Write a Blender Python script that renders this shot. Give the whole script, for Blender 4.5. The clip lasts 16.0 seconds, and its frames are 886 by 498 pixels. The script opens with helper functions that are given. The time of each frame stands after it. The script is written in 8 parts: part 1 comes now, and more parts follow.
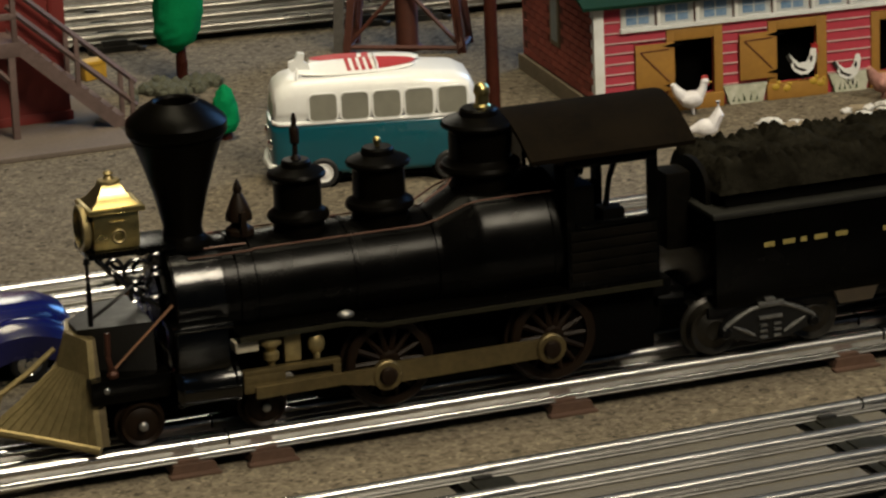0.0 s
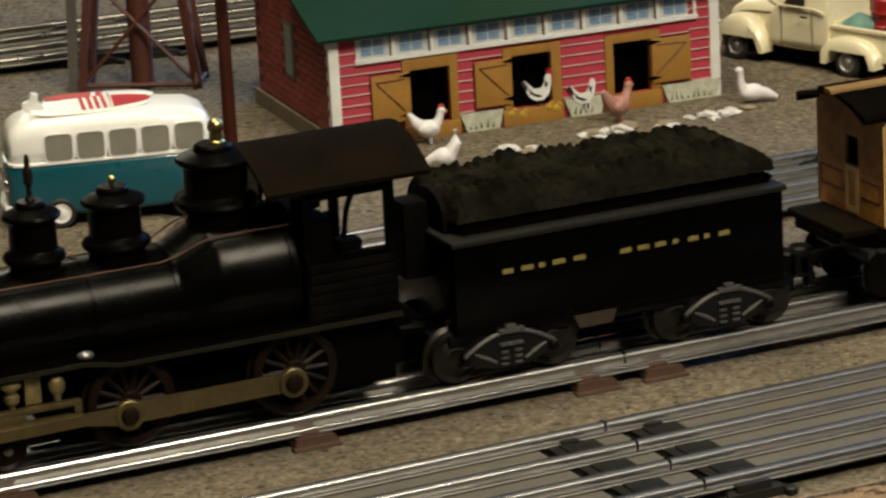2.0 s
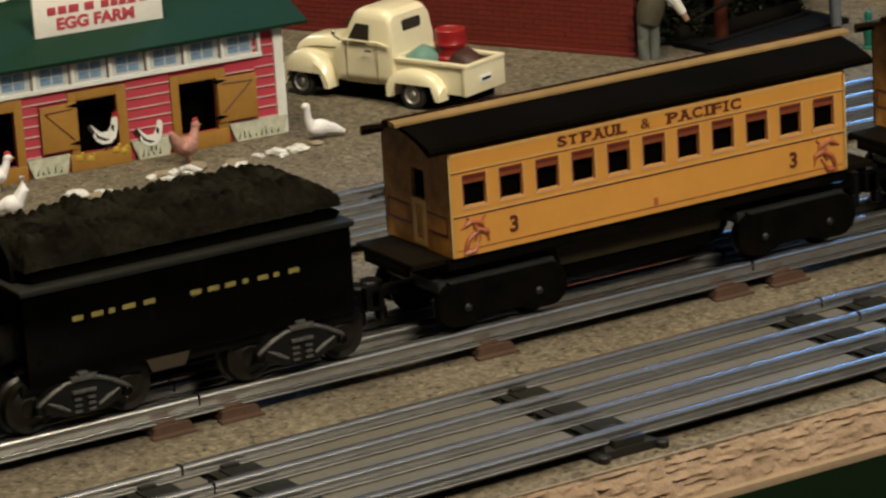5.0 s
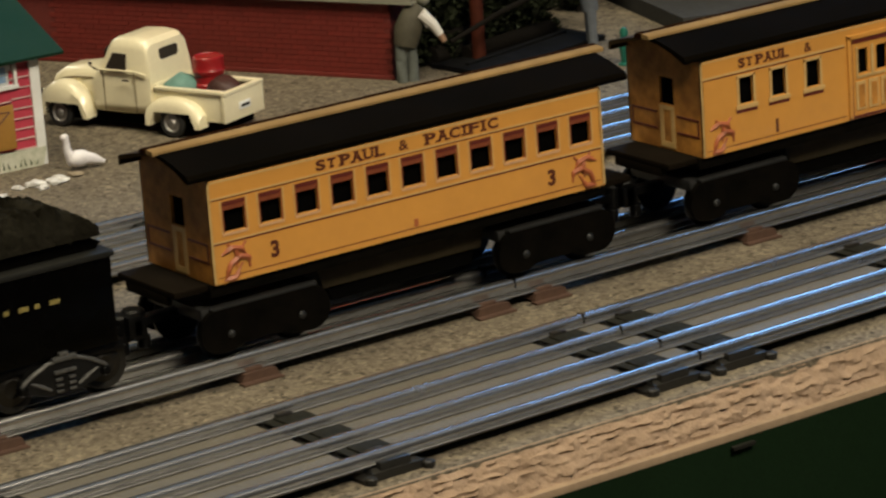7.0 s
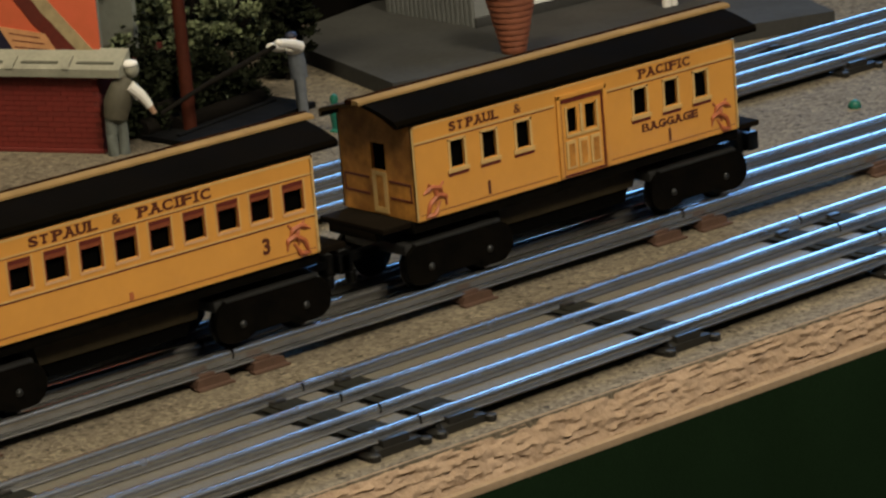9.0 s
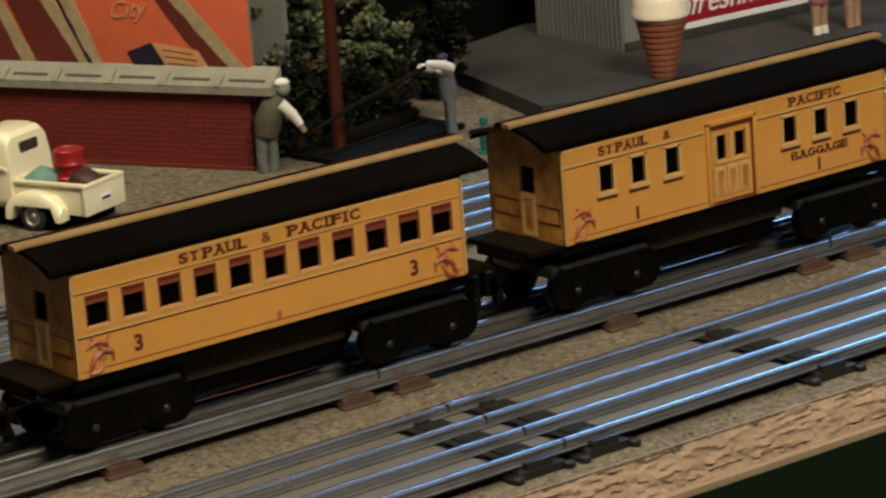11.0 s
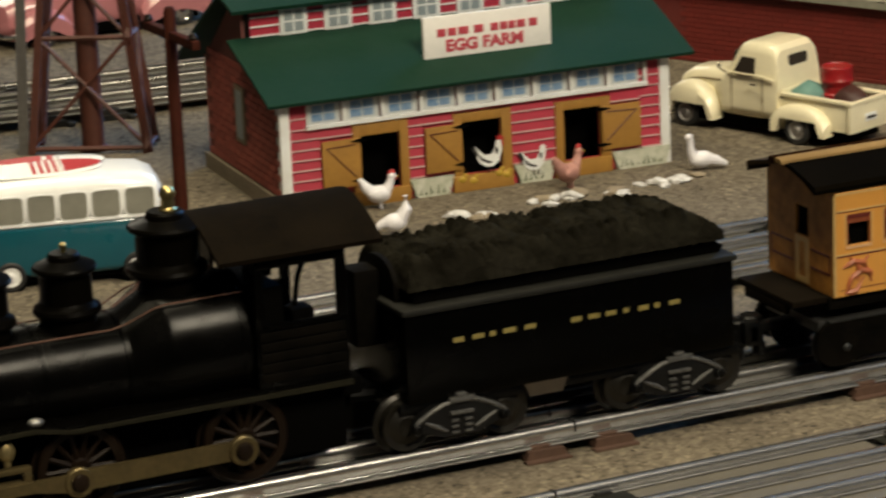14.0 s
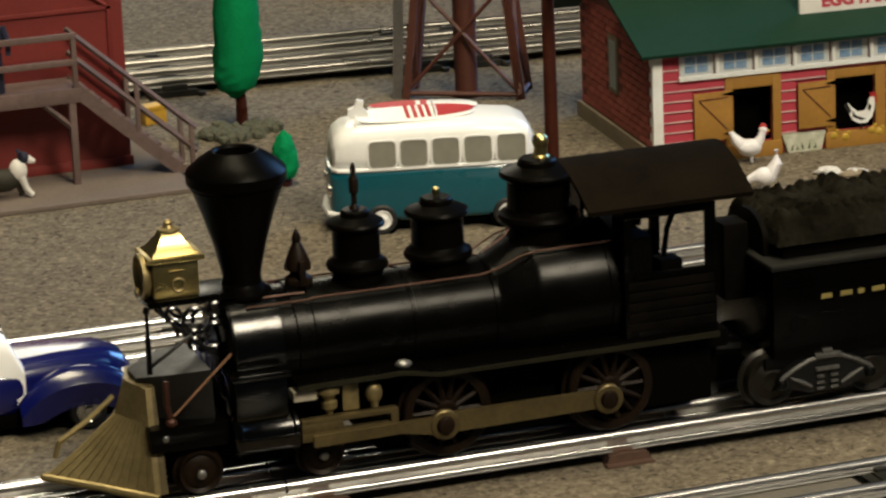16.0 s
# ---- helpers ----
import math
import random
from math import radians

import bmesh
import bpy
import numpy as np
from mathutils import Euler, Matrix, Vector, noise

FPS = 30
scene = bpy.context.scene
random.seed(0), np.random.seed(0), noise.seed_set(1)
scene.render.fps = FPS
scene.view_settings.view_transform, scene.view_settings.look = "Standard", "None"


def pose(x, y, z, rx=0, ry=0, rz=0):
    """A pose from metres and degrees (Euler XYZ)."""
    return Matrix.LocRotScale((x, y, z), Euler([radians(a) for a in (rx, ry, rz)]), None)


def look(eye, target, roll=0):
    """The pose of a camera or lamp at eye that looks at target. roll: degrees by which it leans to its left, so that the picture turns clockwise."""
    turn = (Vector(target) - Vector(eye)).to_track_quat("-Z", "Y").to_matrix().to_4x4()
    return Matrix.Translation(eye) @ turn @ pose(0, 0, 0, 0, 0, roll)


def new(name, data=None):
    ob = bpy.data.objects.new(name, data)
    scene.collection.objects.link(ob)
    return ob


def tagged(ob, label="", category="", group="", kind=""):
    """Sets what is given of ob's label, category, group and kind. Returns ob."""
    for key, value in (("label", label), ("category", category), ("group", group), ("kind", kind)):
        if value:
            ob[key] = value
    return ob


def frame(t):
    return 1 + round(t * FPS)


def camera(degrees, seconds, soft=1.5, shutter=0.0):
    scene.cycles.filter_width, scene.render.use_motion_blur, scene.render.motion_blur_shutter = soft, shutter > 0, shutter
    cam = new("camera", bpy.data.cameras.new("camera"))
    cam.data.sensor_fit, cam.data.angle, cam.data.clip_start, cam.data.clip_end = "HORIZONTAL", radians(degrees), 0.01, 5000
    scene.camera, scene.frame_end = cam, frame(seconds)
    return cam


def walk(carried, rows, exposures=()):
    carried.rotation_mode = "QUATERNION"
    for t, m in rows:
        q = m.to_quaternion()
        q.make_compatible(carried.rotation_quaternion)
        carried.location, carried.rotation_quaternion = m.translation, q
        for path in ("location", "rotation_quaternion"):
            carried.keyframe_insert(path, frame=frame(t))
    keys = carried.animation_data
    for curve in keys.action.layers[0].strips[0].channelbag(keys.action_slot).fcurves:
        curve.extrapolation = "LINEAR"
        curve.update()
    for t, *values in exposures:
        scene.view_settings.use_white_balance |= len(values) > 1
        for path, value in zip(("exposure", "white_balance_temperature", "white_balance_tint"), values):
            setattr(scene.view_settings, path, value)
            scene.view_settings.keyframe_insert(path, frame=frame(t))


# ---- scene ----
# ---- camera ----
# rows: seconds, x, y, z in metres, degrees turned to the right of +y, degrees up, lean
cam = camera(14.01, 16.0, soft=2.35, shutter=0.35)
ROWS = [
    (0.00, -0.3835, -1.0338, 0.3826, 19.568, -16.729, -2.386),
    (0.50, -0.3836, -1.0345, 0.3830, 20.292, -16.615, -2.428),
    (1.00, -0.3834, -1.0347, 0.3828, 21.168, -16.556, -2.615),
    (1.50, -0.3822, -1.0346, 0.3833, 22.367, -16.496, -2.767),
    (2.00, -0.3792, -1.0336, 0.3825, 23.715, -16.418, -3.043),
    (2.50, -0.3774, -1.0341, 0.3830, 25.119, -16.385, -3.209),
    (3.00, -0.3769, -1.0329, 0.3824, 26.604, -16.312, -3.289),
    (3.50, -0.3765, -1.0329, 0.3825, 27.750, -16.292, -3.262),
    (4.00, -0.3756, -1.0329, 0.3818, 28.646, -16.219, -3.327),
    (4.20, -0.3756, -1.0337, 0.3833, 29.101, -16.267, -3.381),
    (4.72, -0.3739, -1.0336, 0.3833, 30.099, -16.250, -3.454),
    (5.25, -0.3713, -1.0328, 0.3825, 31.078, -16.231, -3.522),
    (5.78, -0.3691, -1.0324, 0.3818, 32.052, -16.201, -3.626),
    (6.30, -0.3687, -1.0334, 0.3817, 33.036, -16.152, -3.808),
    (6.50, -0.3700, -1.0346, 0.3822, 33.385, -16.149, -3.852),
    (7.00, -0.3701, -1.0362, 0.3824, 34.361, -16.070, -4.120),
    (7.50, -0.3685, -1.0368, 0.3823, 35.535, -16.041, -4.354),
    (8.00, -0.3670, -1.0347, 0.3811, 36.909, -15.948, -4.581),
    (8.20, -0.3667, -1.0348, 0.3812, 37.507, -15.829, -4.643),
    (8.72, -0.3672, -1.0347, 0.3816, 38.703, -15.547, -4.758),
    (9.25, -0.3700, -1.0365, 0.3833, 39.291, -15.144, -4.713),
    (9.78, -0.3729, -1.0383, 0.3852, 39.207, -14.809, -4.572),
    (10.30, -0.3737, -1.0386, 0.3858, 38.388, -14.732, -4.400),
    (10.50, -0.3726, -1.0403, 0.3862, 38.028, -14.757, -4.327),
    (11.00, -0.3723, -1.0372, 0.3851, 36.777, -14.884, -4.179),
    (11.50, -0.3723, -1.0402, 0.3860, 35.496, -15.028, -4.169),
    (12.00, -0.3718, -1.0381, 0.3858, 33.821, -15.158, -3.790),
    (12.50, -0.3713, -1.0327, 0.3833, 31.817, -15.203, -3.428),
    (13.00, -0.3755, -1.0324, 0.3845, 29.396, -15.310, -2.961),
    (13.50, -0.3802, -1.0352, 0.3875, 27.021, -15.529, -2.643),
    (14.00, -0.3804, -1.0329, 0.3866, 24.648, -15.567, -2.493),
    (14.50, -0.3830, -1.0344, 0.3873, 22.384, -15.698, -2.390),
    (15.00, -0.3844, -1.0364, 0.3878, 20.390, -15.774, -2.187),
    (15.50, -0.3842, -1.0353, 0.3877, 19.482, -15.979, -2.257),
    (16.00, -0.3842, -1.0362, 0.3878, 18.633, -16.115, -2.345),
]
walk(cam, [(t, pose(x, y, z, 90 + pitch, 0, -yaw) @ pose(0, 0, 0, 0, 0, lean)) for t, x, y, z, yaw, pitch, lean in ROWS],
     exposures=((0.0, -0.30), (1.5, -0.16), (3.0, -0.04), (7.0, -0.08), (11.0, -0.10), (13.0, -0.05), (14.5, 0.0), (16.0, 0.0)))

# ---- light: a dim room with ceiling lamps behind and above the layout, daylight from a window far to the side ----
world = bpy.data.worlds.new("room_air")
scene.world = world
world.use_nodes = True
world.node_tree.nodes["Background"].inputs[0].default_value = (0.50, 0.46, 0.42, 1)
world.node_tree.nodes["Background"].inputs[1].default_value = 0.006


def area_lamp(name, at, target, size_x, size_y, watts, colour):
    data = bpy.data.lights.new(name, "AREA")
    data.shape, data.size, data.size_y, data.energy, data.color = "RECTANGLE", size_x, size_y, watts, colour
    ob = new(name, data)
    ob.matrix_world = look(at, target)
    return ob


area_lamp("ceiling_lamp", (-0.06, 0.10, 1.50), (0.10, 0.15, 0), 0.90, 0.45, 19.0, (1.0, 0.868, 0.598))
area_lamp("ceiling_lamp", (0.46, 2.45, 0.95), (0.1, 0.2, 0), 0.40, 0.60, 5.0, (1.0, 0.92, 0.73))
area_lamp("ceiling_lamp", (0.32, -1.25, 1.45), (0.38, 0.1, 0), 0.50, 0.50, 40.0, (1.0, 0.872, 0.660))
area_lamp("window_light", (2.62, 1.52, 1.16), (0.5, 0.0, 0.1), 1.05, 1.8, 64.0, (0.21, 0.50, 1.0))
area_lamp("window_light", (2.54, -1.10, 1.90), (0.5, 0.0, 0.0), 0.45, 0.8, 5.5, (0.21, 0.50, 1.0))

# ---- building helpers; all lengths below are in millimetres ----
MM = 0.001


def V(x, y, z):
    return Vector((x, y, z))


def thing(name, label, category, group="", at=(0, 0, 0), turn=0.0, kind=""):
    """An empty at the base of a thing; its parts are built in its own frame."""
    ob = new(name)
    ob.empty_display_size = 0.01
    ob.matrix_world = pose(at[0] * MM, at[1] * MM, at[2] * MM, 0, 0, turn)
    return tagged(ob, label, category, group, kind)


def finish(name, bm, material, smooth=35.0):
    bmesh.ops.scale(bm, vec=(MM, MM, MM), verts=bm.verts)
    bmesh.ops.recalc_face_normals(bm, faces=bm.faces)
    me = bpy.data.meshes.new(name)
    bm.to_mesh(me)
    bm.free()
    me.materials.append(material)
    if smooth:
        me.shade_smooth()
        me.set_sharp_from_angle(angle=radians(smooth))
    return me


def part(name, bm, material, parent, label="", at=None, smooth=35.0, kind=""):
    ob = new(name, finish(name, bm, material, smooth))
    ob.parent = parent
    if at is not None:
        ob.location = V(*at) * MM
    return tagged(ob, label, kind=kind)


def solo(name, bm, material, label, category, group="", kind="", at=(0, 0, 0), turn=0.0, smooth=35.0):
    ob = new(name, finish(name, bm, material, smooth))
    ob.matrix_world = pose(at[0] * MM, at[1] * MM, at[2] * MM, 0, 0, turn)
    return tagged(ob, label, category, group, kind)


def box(bm, x0, x1, y0, y1, z0, z1, bevel=0.0, m=None):
    vs = [bm.verts.new((x, y, z)) for x in (x0, x1) for y in (y0, y1) for z in (z0, z1)]
    fs = [bm.faces.new([vs[i] for i in q]) for q in
          ((0, 1, 3, 2), (4, 6, 7, 5), (0, 4, 5, 1), (2, 3, 7, 6), (0, 2, 6, 4), (1, 5, 7, 3))]
    if bevel:
        bmesh.ops.recalc_face_normals(bm, faces=fs)
        es = list({e for f in fs for e in f.edges})
        r = bmesh.ops.bevel(bm, geom=es, offset=bevel, segments=2, affect="EDGES", profile=0.6)
        vs = list({v for f in r["faces"] for v in f.verts} | {v for v in vs if v.is_valid})
    if m is not None:
        bmesh.ops.transform(bm, matrix=m, verts=[v for v in vs if v.is_valid])
    return bm


def prism(bm, poly, depth0, depth1, axis="y"):
    """A closed outline pushed along an axis. The outline is (x, z) for y, (y, z) for x, (x, y) for z."""
    def at(p, d):
        return {"y": (p[0], d, p[1]), "x": (d, p[0], p[1]), "z": (p[0], p[1], d)}[axis]
    a = [bm.verts.new(at(p, depth0)) for p in poly]
    b = [bm.verts.new(at(p, depth1)) for p in poly]
    n = len(poly)
    bm.faces.new(a)
    bm.faces.new(b[::-1])
    for i in range(n):
        bm.faces.new((a[i], b[i], b[(i + 1) % n], a[(i + 1) % n]))
    return bm


def axis_turn(axis):
    return {"z": Matrix.Identity(4), "x": Matrix.Rotation(radians(90), 4, "Y"), "y": Matrix.Rotation(radians(-90), 4, "X")}[axis]


def lathe(bm, profile, at=(0, 0, 0), axis="z", seg=28, closed=True, m=None):
    """A profile of (radius, height) turned round an axis."""
    rings = []
    turn = Matrix.Translation(at) @ (m if m is not None else axis_turn(axis))
    for r, h in profile:
        if r < 1e-6:
            rings.append([bm.verts.new(turn @ V(0, 0, h))])
        else:
            rings.append([bm.verts.new(turn @ V(r * math.cos(2 * math.pi * k / seg), r * math.sin(2 * math.pi * k / seg), h)) for k in range(seg)])
    for a, b in zip(rings, rings[1:]):
        for k in range(seg):
            q = [a[k % len(a)], a[(k + 1) % len(a)], b[(k + 1) % len(b)], b[k % len(b)]]
            u = list(dict.fromkeys(q))
            if len(u) > 2:
                bm.faces.new(u)
    if closed:
        for r in (rings[0], rings[-1]):
            if len(r) > 2:
                bm.faces.new(r)
    return bm


def cyl(bm, at, r, length, axis="z", seg=24, bevel=0.0, r2=None):
    r2 = r if r2 is None else r2
    b = bevel
    prof = [(r - b, 0), (r, b), (r2, length - b), (r2 - b, length)] if b else [(r, 0), (r2, length)]
    return lathe(bm, prof, at, axis, seg)


def tube(bm, pts, r, seg=8):
    """A round bar through points."""
    pts = [Vector(p) for p in pts]
    rings = []
    for i, p in enumerate(pts):
        d = (pts[min(i + 1, len(pts) - 1)] - pts[max(i - 1, 0)]).normalized()
        q = d.to_track_quat("Z", "Y").to_matrix()
        rr = r[i] if isinstance(r, (list, tuple)) else r
        rings.append([bm.verts.new(p + q @ V(rr * math.cos(2 * math.pi * k / seg), rr * math.sin(2 * math.pi * k / seg), 0)) for k in range(seg)])
    for a, b in zip(rings, rings[1:]):
        for k in range(seg):
            bm.faces.new((a[k], a[(k + 1) % seg], b[(k + 1) % seg], b[k]))
    bm.faces.new(rings[0])
    bm.faces.new(rings[-1])
    return bm


def ball(bm, at, rx, ry=None, rz=None, seg=16, m=None):
    ry, rz = ry or rx, rz or rx
    t = Matrix.Translation(at) @ (m if m is not None else Matrix.Identity(4)) @ Matrix.Diagonal((rx, ry, rz, 1))
    bmesh.ops.create_uvsphere(bm, u_segments=seg, v_segments=max(6, seg // 2), radius=1, matrix=t)
    return bm


def loft(bm, rings, cap=True):
    """Skins closed rings of equal length."""
    vr = [[bm.verts.new(p) for p in ring] for ring in rings]
    n = len(vr[0])
    for a, b in zip(vr, vr[1:]):
        for k in range(n):
            bm.faces.new((a[k], a[(k + 1) % n], b[(k + 1) % n], b[k]))
    if cap:
        bm.faces.new(vr[0])
        bm.faces.new(vr[-1])
    return bm


def rounded(w, h, r, n=4, cx=0.0, cz=0.0):
    """A rounded rectangle's outline, centred."""
    out = []
    for sx, sz, a0 in ((1, 1, 0), (-1, 1, 90), (-1, -1, 180), (1, -1, 270)):
        for k in range(n + 1):
            a = radians(a0 + 90 * k / n)
            out.append((cx + sx * (w / 2 - r) + r * math.cos(a), cz + sz * (h / 2 - r) + r * math.sin(a)))
    return out


def words(name, text, size, material, parent, at, turn=(90, 0, 0), label="", stretch=1.0, deep=0.15, align="CENTER", shear=0.0, bold=0.0):
    """Raised lettering in the built-in font, turned into a mesh."""
    data = bpy.data.curves.new(name, "FONT")
    data.body, data.size, data.extrude, data.align_x, data.align_y, data.shear = text, size * MM, deep * MM, align, "CENTER", shear
    data.offset = bold * MM
    tmp = bpy.data.objects.new(name, data)
    scene.collection.objects.link(tmp)
    me = bpy.data.meshes.new_from_object(tmp.evaluated_get(bpy.context.evaluated_depsgraph_get()))
    bpy.data.objects.remove(tmp)
    me.materials.clear()
    me.materials.append(material)
    ob = new(name, me)
    ob.parent = parent
    ob.matrix_basis = pose(at[0] * MM, at[1] * MM, at[2] * MM, *turn) @ Matrix.Diagonal((stretch, 1, 1, 1))
    return tagged(ob, label)


# ---- materials ----
def mat(name, colour, rough=0.5, metal=0.0, grain=0.0, grain_mm=2.0, stain=0.0, stain_mm=30.0, bump=0.0, bump_mm=1.0, coat=0.0, colour2=None, island=0.0, gloss=0.5, wear=1.0):
    """A surface with fine grain, broad stains, and a fine relief; sizes in millimetres."""
    m = bpy.data.materials.new(name)
    m.use_nodes = True
    nt = m.node_tree
    b = nt.nodes["Principled BSDF"]
    b.inputs["Roughness"].default_value = rough
    b.inputs["Metallic"].default_value = metal
    b.inputs["Specular IOR Level"].default_value = gloss
    b.inputs["Coat Weight"].default_value = coat
    b.inputs["Coat Roughness"].default_value = 0.12
    co = nt.nodes.new("ShaderNodeTexCoord")

    def noise_at(size_mm, detail):
        n = nt.nodes.new("ShaderNodeTexNoise")
        n.inputs["Scale"].default_value = 1000.0 / size_mm
        n.inputs["Detail"].default_value = detail
        nt.links.new(co.outputs["Object"], n.inputs["Vector"])
        return n.outputs["Fac"]

    def mix(a, fac, other, amount):
        k = nt.nodes.new("ShaderNodeMapRange")
        k.inputs[1].default_value, k.inputs[2].default_value = 0.35, 0.68
        k.inputs[3].default_value, k.inputs[4].default_value = 0.0, amount
        nt.links.new(fac, k.inputs[0])
        x = nt.nodes.new("ShaderNodeMix")
        x.data_type = "RGBA"
        nt.links.new(k.outputs[0], x.inputs[0])
        nt.links.new(a, x.inputs[6])
        x.inputs[7].default_value = (*other, 1)
        return x.outputs[2]
    rgb = nt.nodes.new("ShaderNodeRGB")
    rgb.outputs[0].default_value = (*colour, 1)
    out = rgb.outputs[0]
    dark = colour2 or tuple(c * 0.45 for c in colour)
    if stain:
        out = mix(out, noise_at(stain_mm, 4), dark, stain)
    if grain:
        out = mix(out, noise_at(grain_mm, 3), dark, grain)
    if island:
        info = nt.nodes.new("ShaderNodeObjectInfo")
        hsv = nt.nodes.new("ShaderNodeHueSaturation")
        k = nt.nodes.new("ShaderNodeMapRange")
        k.inputs[3].default_value, k.inputs[4].default_value = 1 - island, 1 + island
        nt.links.new(info.outputs["Random"], k.inputs[0])
        nt.links.new(k.outputs[0], hsv.inputs["Value"])
        nt.links.new(out, hsv.inputs["Color"])
        out = hsv.outputs[0]
    nt.links.new(out, b.inputs["Base Color"])
    if stain or grain:
        k = nt.nodes.new("ShaderNodeMapRange")
        k.inputs[3].default_value, k.inputs[4].default_value = max(0.02, rough - 0.08 * wear), min(1, rough + 0.14 * wear)
        nt.links.new(noise_at(stain_mm * 0.5, 3), k.inputs[0])
        nt.links.new(k.outputs[0], b.inputs["Roughness"])
    if bump:
        bp = nt.nodes.new("ShaderNodeBump")
        bp.inputs["Strength"].default_value = bump
        bp.inputs["Distance"].default_value = bump_mm * MM * 0.5
        nt.links.new(noise_at(bump_mm, 4), bp.inputs["Height"])
        nt.links.new(bp.outputs[0], b.inputs["Normal"])
    return m


def ground_material():
    """A printed ballast sheet: two sizes of grains in tan, grey and dark brown, over broad worn patches."""
    m = mat("ballast_sheet", (0.168, 0.141, 0.100), 0.9, gloss=0.2, grain=0.35, grain_mm=4.5, stain=0.30, stain_mm=70, bump=0.4, bump_mm=1.4, colour2=(0.096, 0.080, 0.062))
    nt = m.node_tree
    b = nt.nodes["Principled BSDF"]
    co = nt.nodes["Texture Coordinate"]
    prev = b.inputs["Base Color"].links[0].from_socket
    bend = nt.nodes.new("ShaderNodeTexNoise")
    bend.inputs["Scale"].default_value, bend.inputs["Detail"].default_value = 420.0, 2
    nt.links.new(co.outputs["Object"], bend.inputs["Vector"])
    push = nt.nodes.new("ShaderNodeVectorMath")
    push.operation = "MULTIPLY_ADD"
    push.inputs[1].default_value = (0.0022, 0.0022, 0.0)
    nt.links.new(bend.outputs["Color"], push.inputs[0])
    nt.links.new(co.outputs["Object"], push.inputs[2])
    # size of the grains in mm, then the share of dark, mid and pale grains
    for size, stops in ((2.3, ((0.0, 0.34), (0.07, 0.60), (0.18, 0.84), (0.45, 1.0), (0.75, 1.14), (0.92, 1.42))), (1.3, ((0.0, 0.26), (0.10, 0.62), (0.28, 0.90), (0.60, 1.08), (0.86, 1.36)))):
        cell = nt.nodes.new("ShaderNodeTexVoronoi")
        cell.inputs["Scale"].default_value = 1000.0 / size
        nt.links.new(push.outputs[0], cell.inputs["Vector"])
        ramp = nt.nodes.new("ShaderNodeValToRGB")
        ramp.color_ramp.interpolation = "CONSTANT"
        el = ramp.color_ramp.elements
        while len(el) < len(stops):
            el.new(0.5)
        for e, (at, k) in zip(el, stops):
            e.position, e.color = at, (k * 0.62, k * 0.62, k * 0.62, 1)
        nt.links.new(cell.outputs["Color"], ramp.inputs[0])
        x = nt.nodes.new("ShaderNodeMix")
        x.data_type, x.blend_type = "RGBA", "MULTIPLY"
        x.inputs[0].default_value = 1.0
        x.clamp_result = False
        nt.links.new(prev, x.inputs[6])
        nt.links.new(ramp.outputs[0], x.inputs[7])
        up = nt.nodes.new("ShaderNodeVectorMath")
        up.operation = "SCALE"
        up.inputs[3].default_value = 1.0 / 0.62
        nt.links.new(x.outputs[2], up.inputs[0])
        prev = up.outputs[0]
    nt.links.new(prev, b.inputs["Base Color"])
    return m


GROUND = ground_material()
BED_CARD = mat("grey_ballast_card", (0.110, 0.099, 0.077), 0.5, gloss=0.3, grain=0.5, grain_mm=2.2, stain=0.45, stain_mm=26, bump=0.6, bump_mm=1.4, colour2=(0.076, 0.070, 0.058))
STEEL = mat("tinned_rail", (0.54, 0.54, 0.535), 0.25, 0.95, grain=0.25, grain_mm=3, stain=0.25, stain_mm=25, wear=0.3)
# darkened copy of the rail: dims the lamp's reflection along the far track
STEEL_DULL = mat("dimmed_rail", (0.22, 0.21, 0.19), 0.27, 0.9, grain=0.4, grain_mm=3, stain=0.7, stain_mm=60, wear=0.8, colour2=(0.12, 0.115, 0.105))
BROWN_TIE = mat("brown_tie", (0.112, 0.064, 0.044), 0.5, 0.2, grain=0.4, stain=0.4, bump=0.2)
BLACK_TIE = mat("black_tie", (0.0165, 0.0158, 0.0138), 0.40, gloss=0.3, grain=0.3, stain=0.4)
GREY_TIE = mat("grey_insulator", (0.016, 0.016, 0.0125), 0.8, gloss=0.08, grain=0.5, stain=0.6, stain_mm=7)
BLACK = mat("satin_black_casting", (0.00055, 0.0005, 0.00036), 0.22, gloss=0.088, grain=0.4, grain_mm=1.5, stain=0.5, stain_mm=18, bump=0.05, bump_mm=0.8, colour2=(0.0012, 0.001, 0.0007))
ROD_BRASS = mat("oily_brass_rod", (0.13, 0.098, 0.042), 0.42, 0.7, grain=0.3, stain=0.5, stain_mm=8)
ROOF_BLACK = mat("matt_black_roof", (0.0036, 0.0027, 0.0015), 0.7, gloss=0.012, grain=0.4, stain=0.6, stain_mm=20, bump=0.25, bump_mm=1, colour2=(0.0095, 0.0066, 0.0036))
# near-black: painted shade in hollows and interiors, also some real black parts
DARK = mat("black_parts_and_shade", (0.001, 0.0009, 0.0007), 0.8, gloss=0.03, grain=0.3)
BRASS = mat("polished_brass", (0.589, 0.4725, 0.192), 0.28, 1.0, grain=0.2, stain=0.35, stain_mm=8)
BRASS_DULL = mat("dull_brass", (0.315, 0.250, 0.115), 0.42, 0.75, grain=0.3, stain=0.5, stain_mm=8)
COPPER = mat("copper_line", (0.0495, 0.01721, 0.00911), 0.45, 0.5, grain=0.3)
IRON = mat("worn_iron", (0.03672, 0.03835, 0.03917), 0.36, 0.5, grain=0.4, grain_mm=1.5, stain=0.5, stain_mm=6, bump=0.3)
